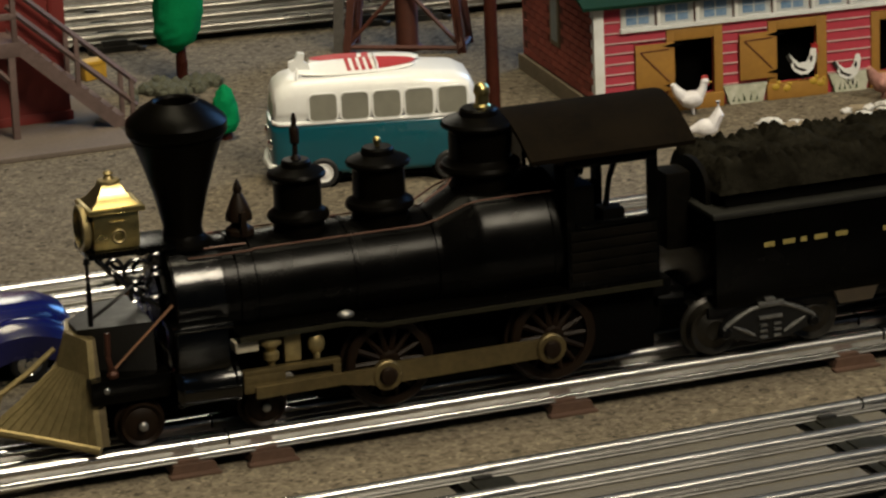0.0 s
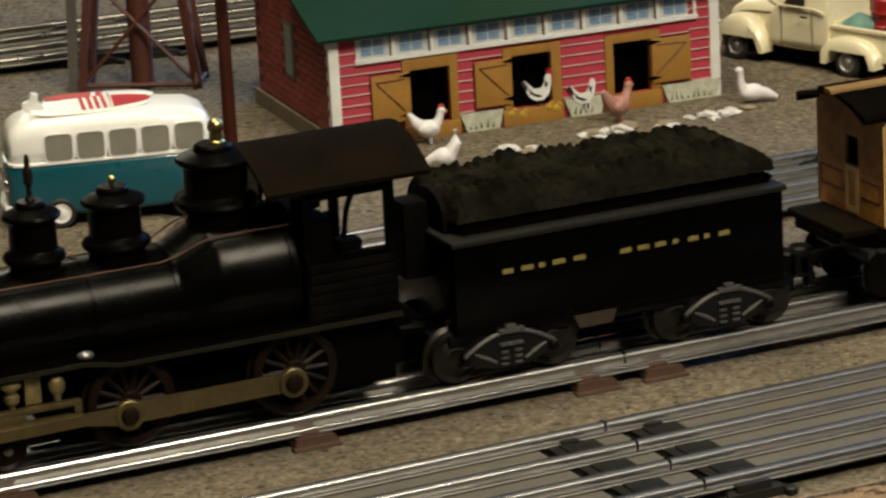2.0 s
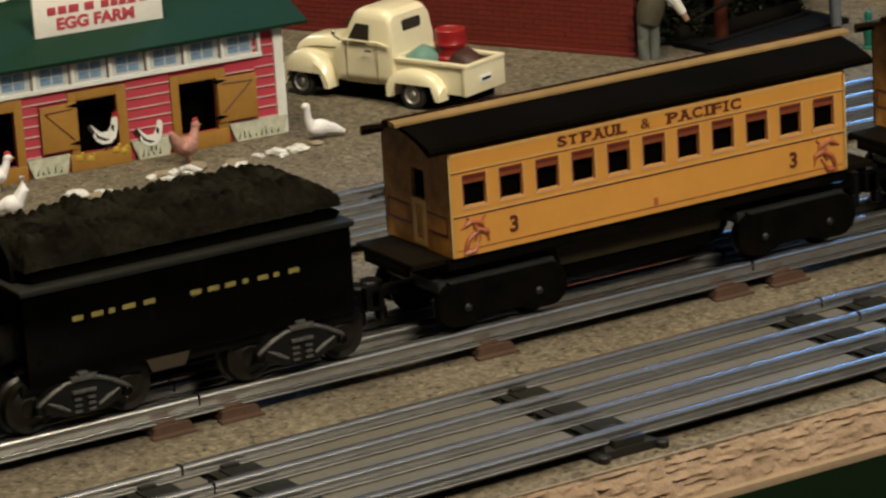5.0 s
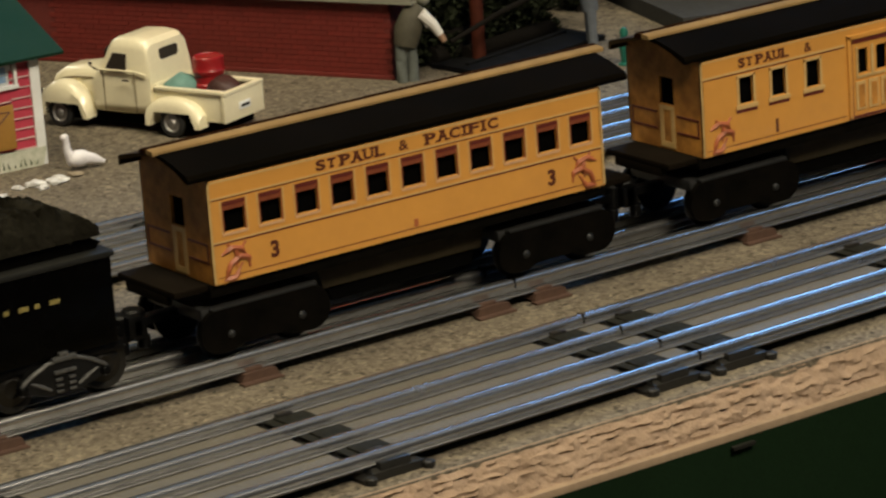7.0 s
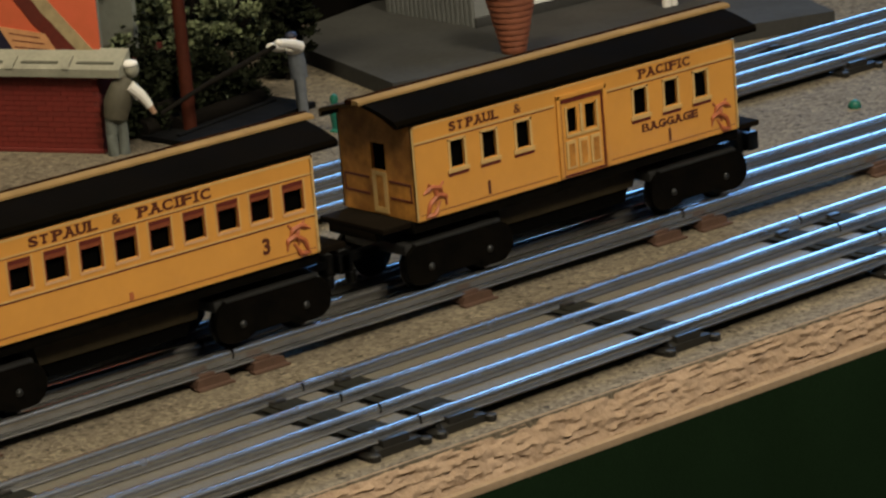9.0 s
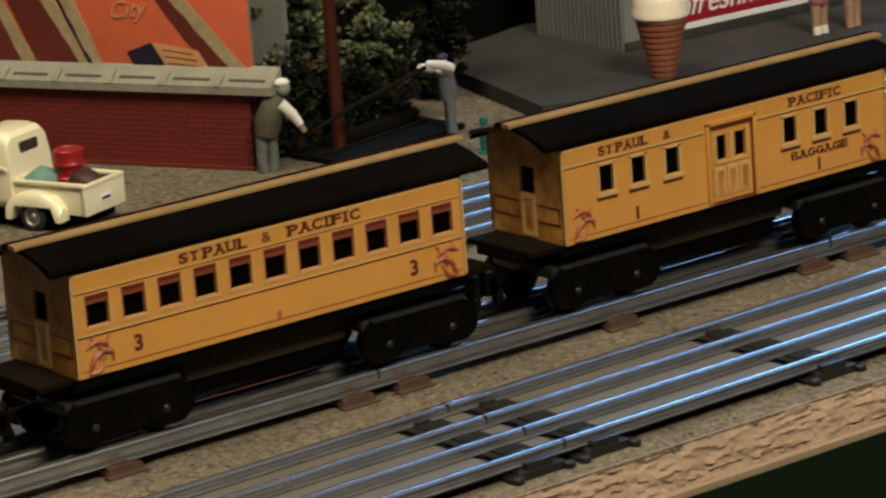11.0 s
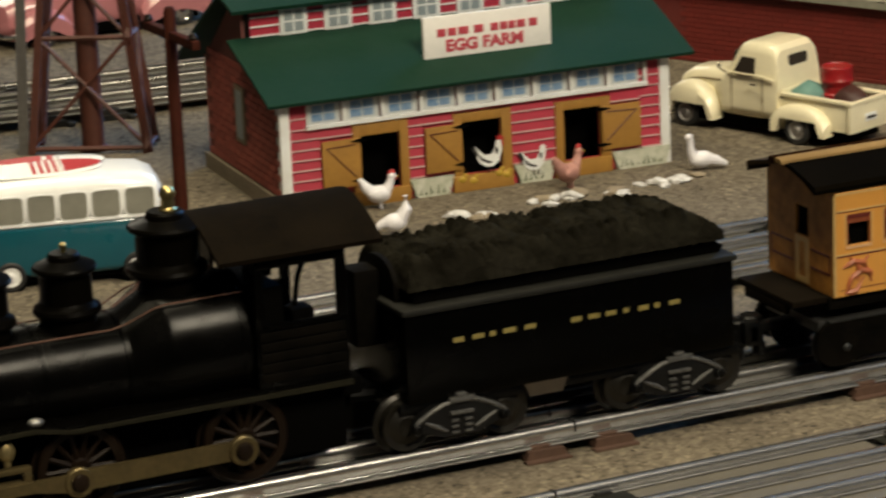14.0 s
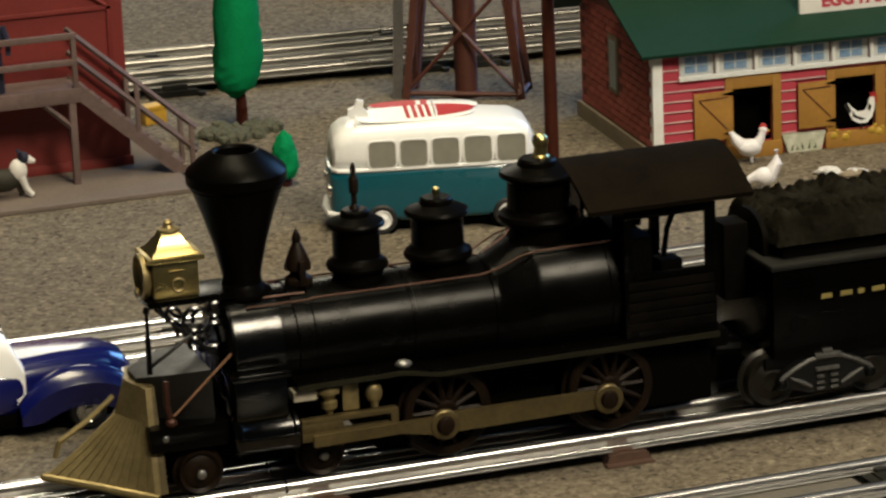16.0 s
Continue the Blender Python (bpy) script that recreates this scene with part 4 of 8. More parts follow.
def spoked_wheel(t, x, z, r, y):
    w = new("driving_wheel")
    w.parent, w.location = t, V(x, y, z) * MM
    w.empty_display_size = 0.005
    tagged(w, "dark brown spoked driving wheel")
    s = -1 if y < 0 else 1
    turn = Matrix.Rotation(radians(90 if s < 0 else -90), 4, "X")
    bm = bmesh.new()
    lathe(bm, [(r - 3.0, 1.4), (r - 0.6, 1.6), (r, 1.0), (r + 0.2, -1.4), (r + 1.2, -1.9), (r + 1.2, -2.8), (r - 3.0, -2.8)], seg=36, m=turn, closed=False)
    lathe(bm, [(r - 3.0, 1.4), (r - 3.0, -2.8)], seg=36, m=turn, closed=False)
    part("tyre", bm, WHEEL, w)
    for k in range(14):
        a = 2 * math.pi * k / 14
        bm = bmesh.new()
        tube(bm, [(3.0 * math.cos(a), 0, 3.0 * math.sin(a)), ((r - 2.4) * math.cos(a), s * 0.2, (r - 2.4) * math.sin(a))], [1.15, 0.8], 6)
        part("spoke", bm, WHEEL, w)
    bm = bmesh.new()
    lathe(bm, [(0, 2.0), (3.0, 1.8), (3.8, 0.8), (3.8, -2.4), (0, -2.4)], seg=18, m=turn)
    part("hub", bm, WHEEL, w)
    # black disc paints the shade behind the spokes
    bm = bmesh.new()
    lathe(bm, [(r - 2.6, -2.4), (0, -2.4)], seg=24, m=turn, closed=False)
    part("back_disc", bm, DARK, w)


def pony_wheel(t, x, z, r, y):
    s = -1 if y < 0 else 1
    bm = bmesh.new()
    lathe(bm, [(0, 2.6), (1.3, 2.4), (1.5, 1.2), (3.4, 1.4), (r - 1.6, 0.4), (r - 0.4, 1.3), (r, 0.6), (r + 0.2, -1.2), (r + 1.2, -1.8), (r + 1.2, -2.6), (0, -2.6)], (x, y, z), seg=26, m=Matrix.Rotation(radians(90 if s < 0 else -90), 4, "X"))
    part("leading_wheel", bm, WHEEL, t)
    bm = bmesh.new()
    ball(bm, (x, y + s * 2.8, z), 1.5, 0.9, 1.5, 10)
    part("axle_end", bm, IRON_LIGHT, t, "bright axle end")


def dome(t, name, x, z0, r, h, knob, label=""):
    """A turned dome: a spread base, a waisted drum, a moulded cap."""
    bm = bmesh.new()
    lathe(bm, [(r * 1.12, -8.0), (r * 1.12, -0.1), (r * 1.34, 0), (r * 1.38, h * 0.05), (r * 1.32, h * 0.11), (r * 1.14, h * 0.15), (r * 1.05, h * 0.20), (r * 1.04, h * 0.64), (r * 1.12, h * 0.68), (r * 1.27, h * 0.72), (r * 1.29, h * 0.76),
               (r * 1.22, h * 0.80), (r * 0.76, h * 0.88), (r * 0.68, h * 0.89), (r * 0.64, h * 0.965), (r * 0.56, h), (0, h * 1.005)], (x, 0, z0), seg=40)
    part(name, bm, DOME_BLACK, t, label, smooth=26)
    if knob:
        knob(x, z0 + h)


def locomotive():
    t = thing("locomotive", "black model steam locomotive with balloon stack and brass fittings", "locomotive")
    zc, r = 50.5, 17.0
    # boiler and smokebox
    bm = bmesh.new()
    lathe(bm, [(0, -112.5), (9.0, -112.2), (9.4, -111.2), (15.6, -110.6), (17.4, -109.4), (17.6, -108.2), (17.6, -92.5), (r, -92.2), (r, -21.0)], (0, 0, zc), "x", 48)
    part("boiler", bm, BLACK, t)
    bm = bmesh.new()
    lathe(bm, [(17.3, -109.0), (17.75, -108.6), (17.75, -93.4), (17.3, -93.0)], (0, 0, zc), "x", 48, closed=False)
    part("smokebox_wrapper", bm, BLACK_SHINY, t, "glossier smokebox wrapper")
    for x0, x1, rr in ((-88.5, -84.5, 17.6), (-82.8, -81.2, 17.5), (-50.9, -49.2, 17.45), (-23.5, -21.5, 17.5)):
        bm = bmesh.new()
        lathe(bm, [(rr - 0.6, x0), (rr, x0 + 0.3), (rr, x1 - 0.3), (rr - 0.6, x1)], (0, 0, zc), "x", 48, closed=False)
        part("boiler_band", bm, BLACK, t)
    bm = bmesh.new()
    rings = []
    for x, rr, zz in ((-22.5, 17.2, zc), (-20.5, 17.6, zc + 0.2), (-10.5, 21.4, zc + 2.8), (-8.5, 21.8, zc + 3.0), (18.5, 21.8, zc + 3.0)):
        rings.append([(x, rr * math.cos(a), zz + rr * math.sin(a)) for a in [2 * math.pi * k / 48 for k in range(48)]])
    loft(bm, rings)
    part("firebox_wrapper", bm, BLACK, t)
    bm = bmesh.new()
    lathe(bm, [(21.85, 13.5), (22.2, 13.8), (22.2, 16.0), (21.85, 16.3)], (0, 0, zc + 3.0), "x", 48, closed=False)
    part("boiler_band", bm, BLACK, t)
    for s in (-1, 1):
        bm = bmesh.new()
        tube(bm, [(-103, s * 11.4, 65.0), (-83, s * 11.6, 65.0), (-82, s * 11.6, 65.4), (-27, s * 11.6, 65.4), (-22, s * 12.0, 66.4), (-13, s * 13.5, 70.4), (-9, s * 14.0, 71.3), (17, s * 14.2, 71.5)], 0.36, 8)
        part("handrail", bm, COPPER, t, "thin copper-red handrail")
        bm = bmesh.new()
        tube(bm, [(-103, s * 8.0, 66.5), (-94, s * 8.2, 66.6), (-83.5, s * 8.4, 66.5)], 0.36, 6)
        part("pipe", bm, COPPER, t, "thin copper-red pipe")
    # near-black blocks added as shade, so that no daylight shows below the boiler
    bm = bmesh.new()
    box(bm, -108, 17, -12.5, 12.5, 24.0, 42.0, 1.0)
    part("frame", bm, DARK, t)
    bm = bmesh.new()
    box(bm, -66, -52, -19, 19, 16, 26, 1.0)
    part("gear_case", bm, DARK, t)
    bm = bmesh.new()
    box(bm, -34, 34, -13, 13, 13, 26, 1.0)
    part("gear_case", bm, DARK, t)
    # running boards
    for s in (-1, 1):
        bm = bmesh.new()
        a, b = sorted((s * 14.5, s * 25.0))
        prism(bm, [(-92, 41.2), (-58, 41.6), (-46, 39.4), (48.5, 39.6), (48.5, 41.2), (-46, 41.0), (-58, 43.0), (-92, 42.6)], a, b, "y")
        part("running_board", bm, BLACK, t)
        bm = bmesh.new()
        a, b = sorted((s * 24.8, s * 25.6))
        prism(bm, [(-92, 40.3), (-58, 40.8), (-46, 38.7), (48.6, 38.4), (48.6, 40.2), (-46, 39.9), (-58, 42.2), (-92, 41.9)], a, b, "y")
        part("valance", bm, VALANCE, t, "olive-black edge strip")
        bm = bmesh.new()
        ball(bm, (-57, s * 23.0, 43.6), 2.8, 2.0, 1.5, 14)
        part("lubricator", bm, IRON_LIGHT, t, "bright small oil cap")
    # cab
    cab = new("cab")
    cab.parent = t
    cab.empty_display_size = 0.01
    tagged(cab, "black cab with an arched overhanging roof")
    for s in (-1, 1):
        bm = bmesh.new()
        a, b = sorted((s * 22.6, s * 24.2))
        box(bm, 17.0, 48.4, a, b, 39.0, 61.4, 0.4)
        part("cab_side", bm, BLACK, cab)
        for x0, x1, z0, z1, nm in ((44.8, 48.4, 61.2, 80.4, "cab_post"), (17.0, 20.0, 61.2, 80.4, "cab_post"), (17.0, 48.4, 80.2, 84.0, "cab_header")):
            bm = bmesh.new()
            box(bm, x0, x1, a, b, z0, z1, 0.3)
            part(nm, bm, BLACK, cab)
        bm = bmesh.new()
        a, b = sorted((s * 21.8, s * 25.0))
        box(bm, 20.0, 46.0, a, b, 60.6, 61.9, 0.4)
        part("arm_rest", bm, BLACK, cab)
        bm = bmesh.new()
        a, b = sorted((s * 24.0, s * 24.7))
        box(bm, 18.0, 47.6, a, b, 43.2, 46.2, 0.35)
        part("cab_plank", bm, PLATE_BLACK, cab)
        for k in range(1, 5):
            bm = bmesh.new()
            box(bm, 18.0, 47.6, a, b, 43.2 + 3.4 * k, 46.2 + 3.4 * k, 0.35)
            part("cab_plank", bm, PLATE_BLACK, cab)
    bm = bmesh.new()
    prism(bm, [(-22.6, 40), (22.6, 40), (22.6, 66), (-22.6, 66)], 17.2, 18.6, "x")
    prism(bm, [(-22.6, 66), (-14, 66), (-14, 86), (-22.6, 83)], 17.2, 18.6, "x")
    prism(bm, [(14, 66), (22.6, 66), (22.6, 83), (14, 86)], 17.2, 18.6, "x")
    prism(bm, [(-14, 80), (14, 80), (14, 88), (0, 91), (-14, 88)], 17.2, 18.6, "x")
    part("cab_front", bm, BLACK, cab)
    bm = bmesh.new()
    prof = []
    for k in range(13):
        y = -26.8 + 53.6 * k / 12
        prof.append((y, 85.2 + 10.6 * (1 - (abs(y) / 26.8) ** 1.7)))
    inner = [(y * 0.985, z - 1.5) for y, z in prof[::-1]]
    prism(bm, prof + inner, 4.5, 60.5, "x")
    part("cab_roof", bm, ROOF_BLACK, cab, "matt black arched roof")
    bm = bmesh.new()
    box(bm, 18, 30, -16, 16, 40, 72, 1)
    part("backhead", bm, DARK, cab)
    bm = bmesh.new()
    for y, z in ((-8, 66), (6, 70), (-2, 74)):
        tube(bm, [(30, y, z), (33, y, z + 1), (33.5, y - 3, z + 3)], 0.8, 6)
        cyl(bm, (29.5, y, z), 2.4, 1.5, "x", 12)
    part("backhead_gear", bm, DARK, cab)
    bm = bmesh.new()
    tube(bm, [(36, -10, 62), (37, -11, 72), (39, -11, 77)], 1.0, 6)
    box(bm, 33, 41, -15, -7, 58, 63, 1.5)
    part("cab_seat", bm, DARK, cab)
    # balloon stack
    bm = bmesh.new()
    lathe(bm, [(9.4, 0), (9.2, 1.0), (7.4, 2.2), (6.3, 3.6), (6.0, 6.0), (6.4, 8.0), (8.2, 16), (11.2, 26), (13.9, 33.5), (14.4, 34.2), (14.5, 35.0), (15.2, 35.5), (15.6, 36.2), (15.7, 39.2), (15.2, 40.2), (11.6, 43.3),
               (8.2, 45.4), (7.4, 45.9), (6.7, 45.7), (6.2, 45.0), (5.8, 38), (0, 37)], (-101, 0, 66.6), seg=48)
    part("chimney", bm, DOME_BLACK, t, "tall black balloon chimney", smooth=24)
    # bell and stand
    bm = bmesh.new()
    lathe(bm, [(4.8, 0), (4.6, 1.6), (3.0, 2.6), (2.4, 3.8), (4.3, 4.6), (4.4, 6.0), (3.0, 9.6), (1.9, 12.0), (1.3, 13.2), (1.6, 14.4), (0.8, 16.4), (0, 18.0)], (-82.8, 0, 67.4), seg=10)
    box(bm, -83.8, -81.8, -5.6, -4.0, 67.4, 75.5, 0.4)
    box(bm, -83.8, -81.8, 4.0, 5.6, 67.4, 75.5, 0.4)
    part("bell", bm, WHEEL, t, "brown-black bell in a yoke")

    def whistle(x, z):
        b = bmesh.new()
        lathe(b, [(1.9, -0.6), (1.5, 0.8), (0.9, 1.6), (0.85, 4.6), (1.5, 5.4), (1.6, 9.5), (1.2, 10.4), (0.8, 11.2), (1.0, 12.6), (0.5, 14.6), (0, 15.0)], (x, 0, z), seg=14)
        part("whistle", b, WHEEL, t, "slender brown-black whistle")

    def pin(x, z):
        b = bmesh.new()
        cyl(b, (x, 0, z - 0.5), 0.9, 1.8, seg=10)
        ball(b, (x, 0, z + 2.0), 1.35, seg=12)
        part("finial", b, BRASS, t, "small bright brass finial")

    def pop(x, z):
        b = bmesh.new()
        lathe(b, [(3.0, -0.8), (2.8, 0.4), (2.2, 1.0), (2.1, 3.6), (2.5, 4.2), (2.6, 5.6), (2.1, 6.9), (1.0, 7.7), (0, 7.9)], (x + 1.2, 0, z), seg=14)
        part("safety_valve", b, BRASS, t, "brass safety valve")
    dome(t, "sand_dome", -63.4, 70.0, 7.2, 18.8, whistle)
    dome(t, "bell_dome", -36.5, 70.2, 8.0, 19.2, pin)
    dome(t, "steam_dome", -2.2, 78.0, 9.6, 19.8, pop)
    bm = bmesh.new()
    tube(bm, [(-24, -6, 71), (-16, -5, 75), (-13, -4, 78)], 0.4, 6)
    part("pipe", bm, COPPER, t, "thin copper-red pipe")
    for x in (8.5,):
        bm = bmesh.new()
        ball(bm, (13.6, -3, 84.6), 2.3, 2.3, 4.4, 12)
        part("whistle", bm, IRON_LIGHT, t, "pale upright fitting")
    # headlamp on its bracket
    lamp = new("headlamp")
    lamp.parent = t
    lamp.empty_display_size = 0.005
    tagged(lamp, "polished brass box headlamp with a pyramid top")
    bm = bmesh.new()
    box(bm, -131.0, -116.4, -7.2, 7.2, 69.8, 81.6, 0.7)
    part("lamp_body", bm, BRASS, lamp)
    bm = bmesh.new()
    box(bm, -132.4, -114.6, -8.6, 8.6, 81.4, 83.2, 0.5)
    part("lamp_cornice", bm, BRASS, lamp)
    bm = bmesh.new()
    rings = [[(-123.5 + sx * w, sy * w * 0.97, z) for sx, sy in ((-1, -1), (1, -1), (1, 1), (-1, 1))] for w, z in ((7.8, 83.0), (6.0, 84.4), (3.6, 87.6), (2.9, 89.4))]
    loft(bm, rings)
    part("lamp_hood", bm, BRASS, lamp)
    bm = bmesh.new()
    lathe(bm, [(2.4, 0), (3.6, 0.6), (3.4, 1.4), (1.8, 1.8), (1.2, 2.6), (1.6, 3.4), (0.8, 4.2), (0, 4.3)], (-123.5, 0, 88.9), seg=16)
    part("lamp_cap", bm, BRASS_DULL, lamp)
    bm = bmesh.new()
    lathe(bm, [(6.6, 0), (7.4, -1.0), (7.2, -2.4), (6.2, -2.6), (5.8, -0.8), (0, -0.4)], (-131.4, 0, 76.0), "x", 26)
    part("lens_ring", bm, BRASS_DULL, lamp, "round brass lens ring")
    bm = bmesh.new()
    lathe(bm, [(2.0, 0), (2.4, -0.5), (2.0, -0.9), (1.5, -0.5)], (-123.3, -7.5, 74.2), "y", 18, closed=False)
    box(bm, -126, -121, -8.0, -7.5, 78.4, 79.0, 0.2)
    part("lamp_badge", bm, BRASS_DULL, lamp, "raised round badge")
    bm = bmesh.new()
    box(bm, -133.5, -105.5, -8.6, 8.6, 67.6, 69.8, 0.6)
    part("lamp_shelf", bm, BLACK, t)
    # scrolled brackets under the lamp shelf
    for y in (-8.0, 8.0):
        bm = bmesh.new()
        for cx, cz, rr, a0, a1 in ((-119, 62, 4.6, 30, 330), (-113, 57.5, 4.4, -120, 200), (-126, 64.6, 2.8, 0, 300), (-112.5, 64.6, 2.6, 60, 380), (-119.5, 54.6, 2.4, -60, 240)):
            pts = []
            for k in range(19):
                a = radians(a0 + (a1 - a0) * k / 18)
                q = rr * (1 - 0.45 * k / 18)
                pts.append((cx + q * math.cos(a), y, cz + q * math.sin(a)))
            tube(bm, pts, 0.75, 6)
        tube(bm, [(-131, y, 67.6), (-124, y, 60), (-115, y, 52), (-110, y, 49)], 0.8, 6)
        part("scroll_bracket", bm, SCROLL, t, "black scrolled iron bracket")
    for y in (-14.0,):
        bm = bmesh.new()
        lathe(bm, [(0.9, 0), (0.9, 12), (0.6, 12.4), (0.6, 19), (1.2, 19.8), (0.8, 21.4), (0, 21.8)], (-135.5, y, 49), seg=8)
        tube(bm, [(-135.5, y, 51), (-129, y, 55), (-121, y * 0.8, 59)], 0.55, 6)
        part("flag_post", bm, IRON_BLACK, t)
    # pilot deck block, beam and cowcatcher
    bm = bmesh.new()
    rings = [[(-138, sy, sz) for sy, sz in ((-4, 34), (4, 34), (5.5, 45.5), (-5.5, 45.5))], [(-128, sy, sz) for sy, sz in ((-13, 31), (13, 31), (13, 47.5), (-13, 47.5))], [(-116.5, sy, sz) for sy, sz in ((-17, 32), (17, 32), (15, 48), (-15, 48))]]
    loft(bm, rings)
    part("pilot_deck", bm, GREY_DECK, t, "dark grey pilot deck block")
    bm = bmesh.new()
    box(bm, -138.5, -113, -20.5, 20.5, 25, 33, 1.2)
    part("pilot_beam", bm, BLACK, t)
    for y in (-15.5, 15.5):
        bm = bmesh.new()
        tube(bm, [(-130, y * 1.2, 36), (-108, y, 54)], 0.5, 8)
        part("stay_rod", bm, COPPER_PALE, t, "pale copper stay rod")
    bm = bmesh.new()
    tube(bm, [(-131, -18.6, 33), (-132, -18.4, 40), (-131.5, -17.2, 47)], 1.0, 8)
    ball(bm, (-131, -19, 34), 2.0, 1.5, 1.6, 10)
    part("pipe", bm, COPPER, t, "thin copper-red pipe")
    bm = bmesh.new()
    ball(bm, (-133.5, -20.9, 29.8), 1.1, 0.7, 1.1, 10)
    part("rivet", bm, IRON_LIGHT, t)
    cow = new("cowcatcher")
    cow.parent = t
    cow.empty_display_size = 0.005
    tagged(cow, "dull brass wedge cowcatcher with slanting bars")
    n = 11

    def bar_line(f, s, inset=0.0):
        """Foot, knee and head of a bar; f runs from the nose to the rear corner."""
        return [V(-167.0 + 29.0 * f + inset, s * (23.0 * f - 0.3 * inset), 16.6 - 4.2 * f), V(-156.0 + 18.0 * f + inset, s * (0.4 + 20.0 * f - 0.3 * inset), 24.0 - 2.0 * f),
                V(-144.0 + 6.5 * f + inset, s * (0.8 + 15.5 * f - 0.3 * inset), 33.6), V(-140.5 + 3.5 * f + inset, s * (0.8 + 12.0 * f - 0.3 * inset), 44.0)]
    for s in (-1, 1):
        for k in range(n):
            bm = bmesh.new()
            quad = [bar_line(k / n, s), bar_line((k + 0.86) / n, s), bar_line((k + 0.86) / n, s, 2.0), bar_line(k / n, s, 2.0)]
            loft(bm, [[tuple(q[i]) for q in quad] for i in range(4)])
            part("bar", bm, BRASS_DULL, cow, smooth=0)
        bm = bmesh.new()
        tube(bm, [tuple(bar_line(0, s)[0] + V(-1, 0, -0.4)), tuple(bar_line(0.5, s)[0] + V(0, 0, -0.4)), tuple(bar_line(1.02, s)[0] + V(0, 0, -0.4))], 1.3, 8)
        part("bottom_rail", bm, BRASS_DULL, cow)
    # darker brass copy paints the shade behind the bars
    bm = bmesh.new()
    left, right, nose = bar_line(0.97, 1, 1.6), bar_line(0.97, -1, 1.6), bar_line(0.03, 1, 1.6)
    loft(bm, [[tuple(nose[i]), tuple(left[i]), (-134.0, left[i].y, left[i].z), (-134.0, right[i].y, right[i].z), tuple(right[i])] for i in range(4)])
    part("backing", bm, BRASS_DARK, cow, "backing plate coloured dark for shade between the bars", smooth=0)
    bm = bmesh.new()
    tube(bm, [(-162, 1, 26.4), (-152, 2, 32.0), (-143.5, 3, 38.0)], 0.9, 8)
    tube(bm, [(-163.6, 1, 21.5), (-161.8, 1, 26.8)], 0.9, 8)
    part("coupling_bar", bm, BRASS_DULL, cow)
    # cylinders, steam chests, guides and rods
    for s in (-1, 1):
        bm = bmesh.new()
        lathe(bm, [(0, -112.5), (5.0, -112.4), (6.4, -111.2), (6.6, -110.6), (6.0, -109.6), (6.0, -94.0), (6.6, -93.2), (6.6, -92.2), (5.0, -91.4), (0, -91.2)], (0, s * 19.5, 26.8), "x", 28)
        part("cylinder", bm, BLACK_SHINY, t, "glossy black cylinder")
        bm = bmesh.new()
        a, b = sorted((s * 11, s * 23.0))
        box(bm, -111.5, -94.5, a, b, 32.0, 46.0, 1.2)
        part("steam_chest", bm, BLACK_SHINY, t)
        bm = bmesh.new()
        a, b = sorted((s * 11, s * 24.2))
        box(bm, -112.5, -93.5, a, b, 45.2, 47.0, 0.5)
        part("chest_cover", bm, BLACK_SHINY, t)
        bm = bmesh.new()
        a, b = sorted((s * 22.4, s * 25.4))
        box(bm, -91.5, -60, a, b, 23.4, 26.4, 0.4)
        box(bm, -91.5, -60, a, b, 29.0, 30.8, 0.4)
        box(bm, -91.5, -78.0, a, b, 26.2, 29.2, 0.3)
        box(bm, -62.6, -60, a, b, 26.2, 29.2, 0.3)
        part("crosshead_guide", bm, ROD_BRASS, t, "dull brass crosshead guide")
        bm = bmesh.new()
        a, b = sorted((s * 24.6, s * 26.4))
        prism(bm, [(-88, 21.8), (-60, 22.2), (-50, 20.4), (-45, 19.6), (-45, 26.4), (-50, 25.8), (-60, 25.7), (-88, 25.4)], a, b, "y")
        part("main_rod", bm, ROD_BRASS, t, "dull brass main rod")
        bm = bmesh.new()
        a, b = sorted((s * 24.4, s * 26.0))
        prism(bm, [(-46, 20.0), (10, 20.6), (13.5, 21.6), (14.2, 23.6), (13, 25.8), (10, 26.6), (-46, 26.6), (-49, 25.0), (-49.6, 23), (-48.5, 21.0)], a, b, "y")
        part("side_rod", bm, ROD_BRASS, t, "dull brass side rod")
        for x, z in ((-45.3, 23.0), (9.6, 23.4)):
            bm = bmesh.new()
            face = Matrix.Rotation(radians(90 if s < 0 else -90), 4, "X")
            lathe(bm, [(4.9, -0.6), (4.9, 1.2), (4.4, 1.6), (0, 1.6)], (x, s * 25.4, z), seg=20, m=face)
            part("rod_boss", bm, ROD_BRASS, t, "round brass boss of the rod")
            bm = bmesh.new()
            lathe(bm, [(3.0, 1.5), (3.0, 2.0), (2.5, 2.9), (1.2, 3.2), (0, 3.2)], (x, s * 25.4, z), seg=16, m=face)
            part("crank_pin", bm, WHEEL, t)
        bm = bmesh.new()
        lathe(bm, [(1.0, 0), (1.2, 1.5), (2.4, 2.4), (2.6, 4.4), (1.6, 5.0), (2.2, 6.6), (3.4, 7.2), (3.4, 8.4), (2.0, 9.0), (0, 9.0)], (-81.6, s * 22.6, 30.6), seg=16)
        part("oil_cup", bm, BRASS_DULL, t, "turned brass oil cup")
        bm = bmesh.new()
        box(bm, -77, -71.5, min(s * 19, s * 22), max(s * 19, s * 22), 30.6, 39.5, 0.8)
        part("guide_bracket", bm, BRASS_DULL, t, "brass guide bracket")
        bm = bmesh.new()
        ball(bm, (-66.8, s * 22.2, 35.6), 2.8, 1.8, 3.6, 14)
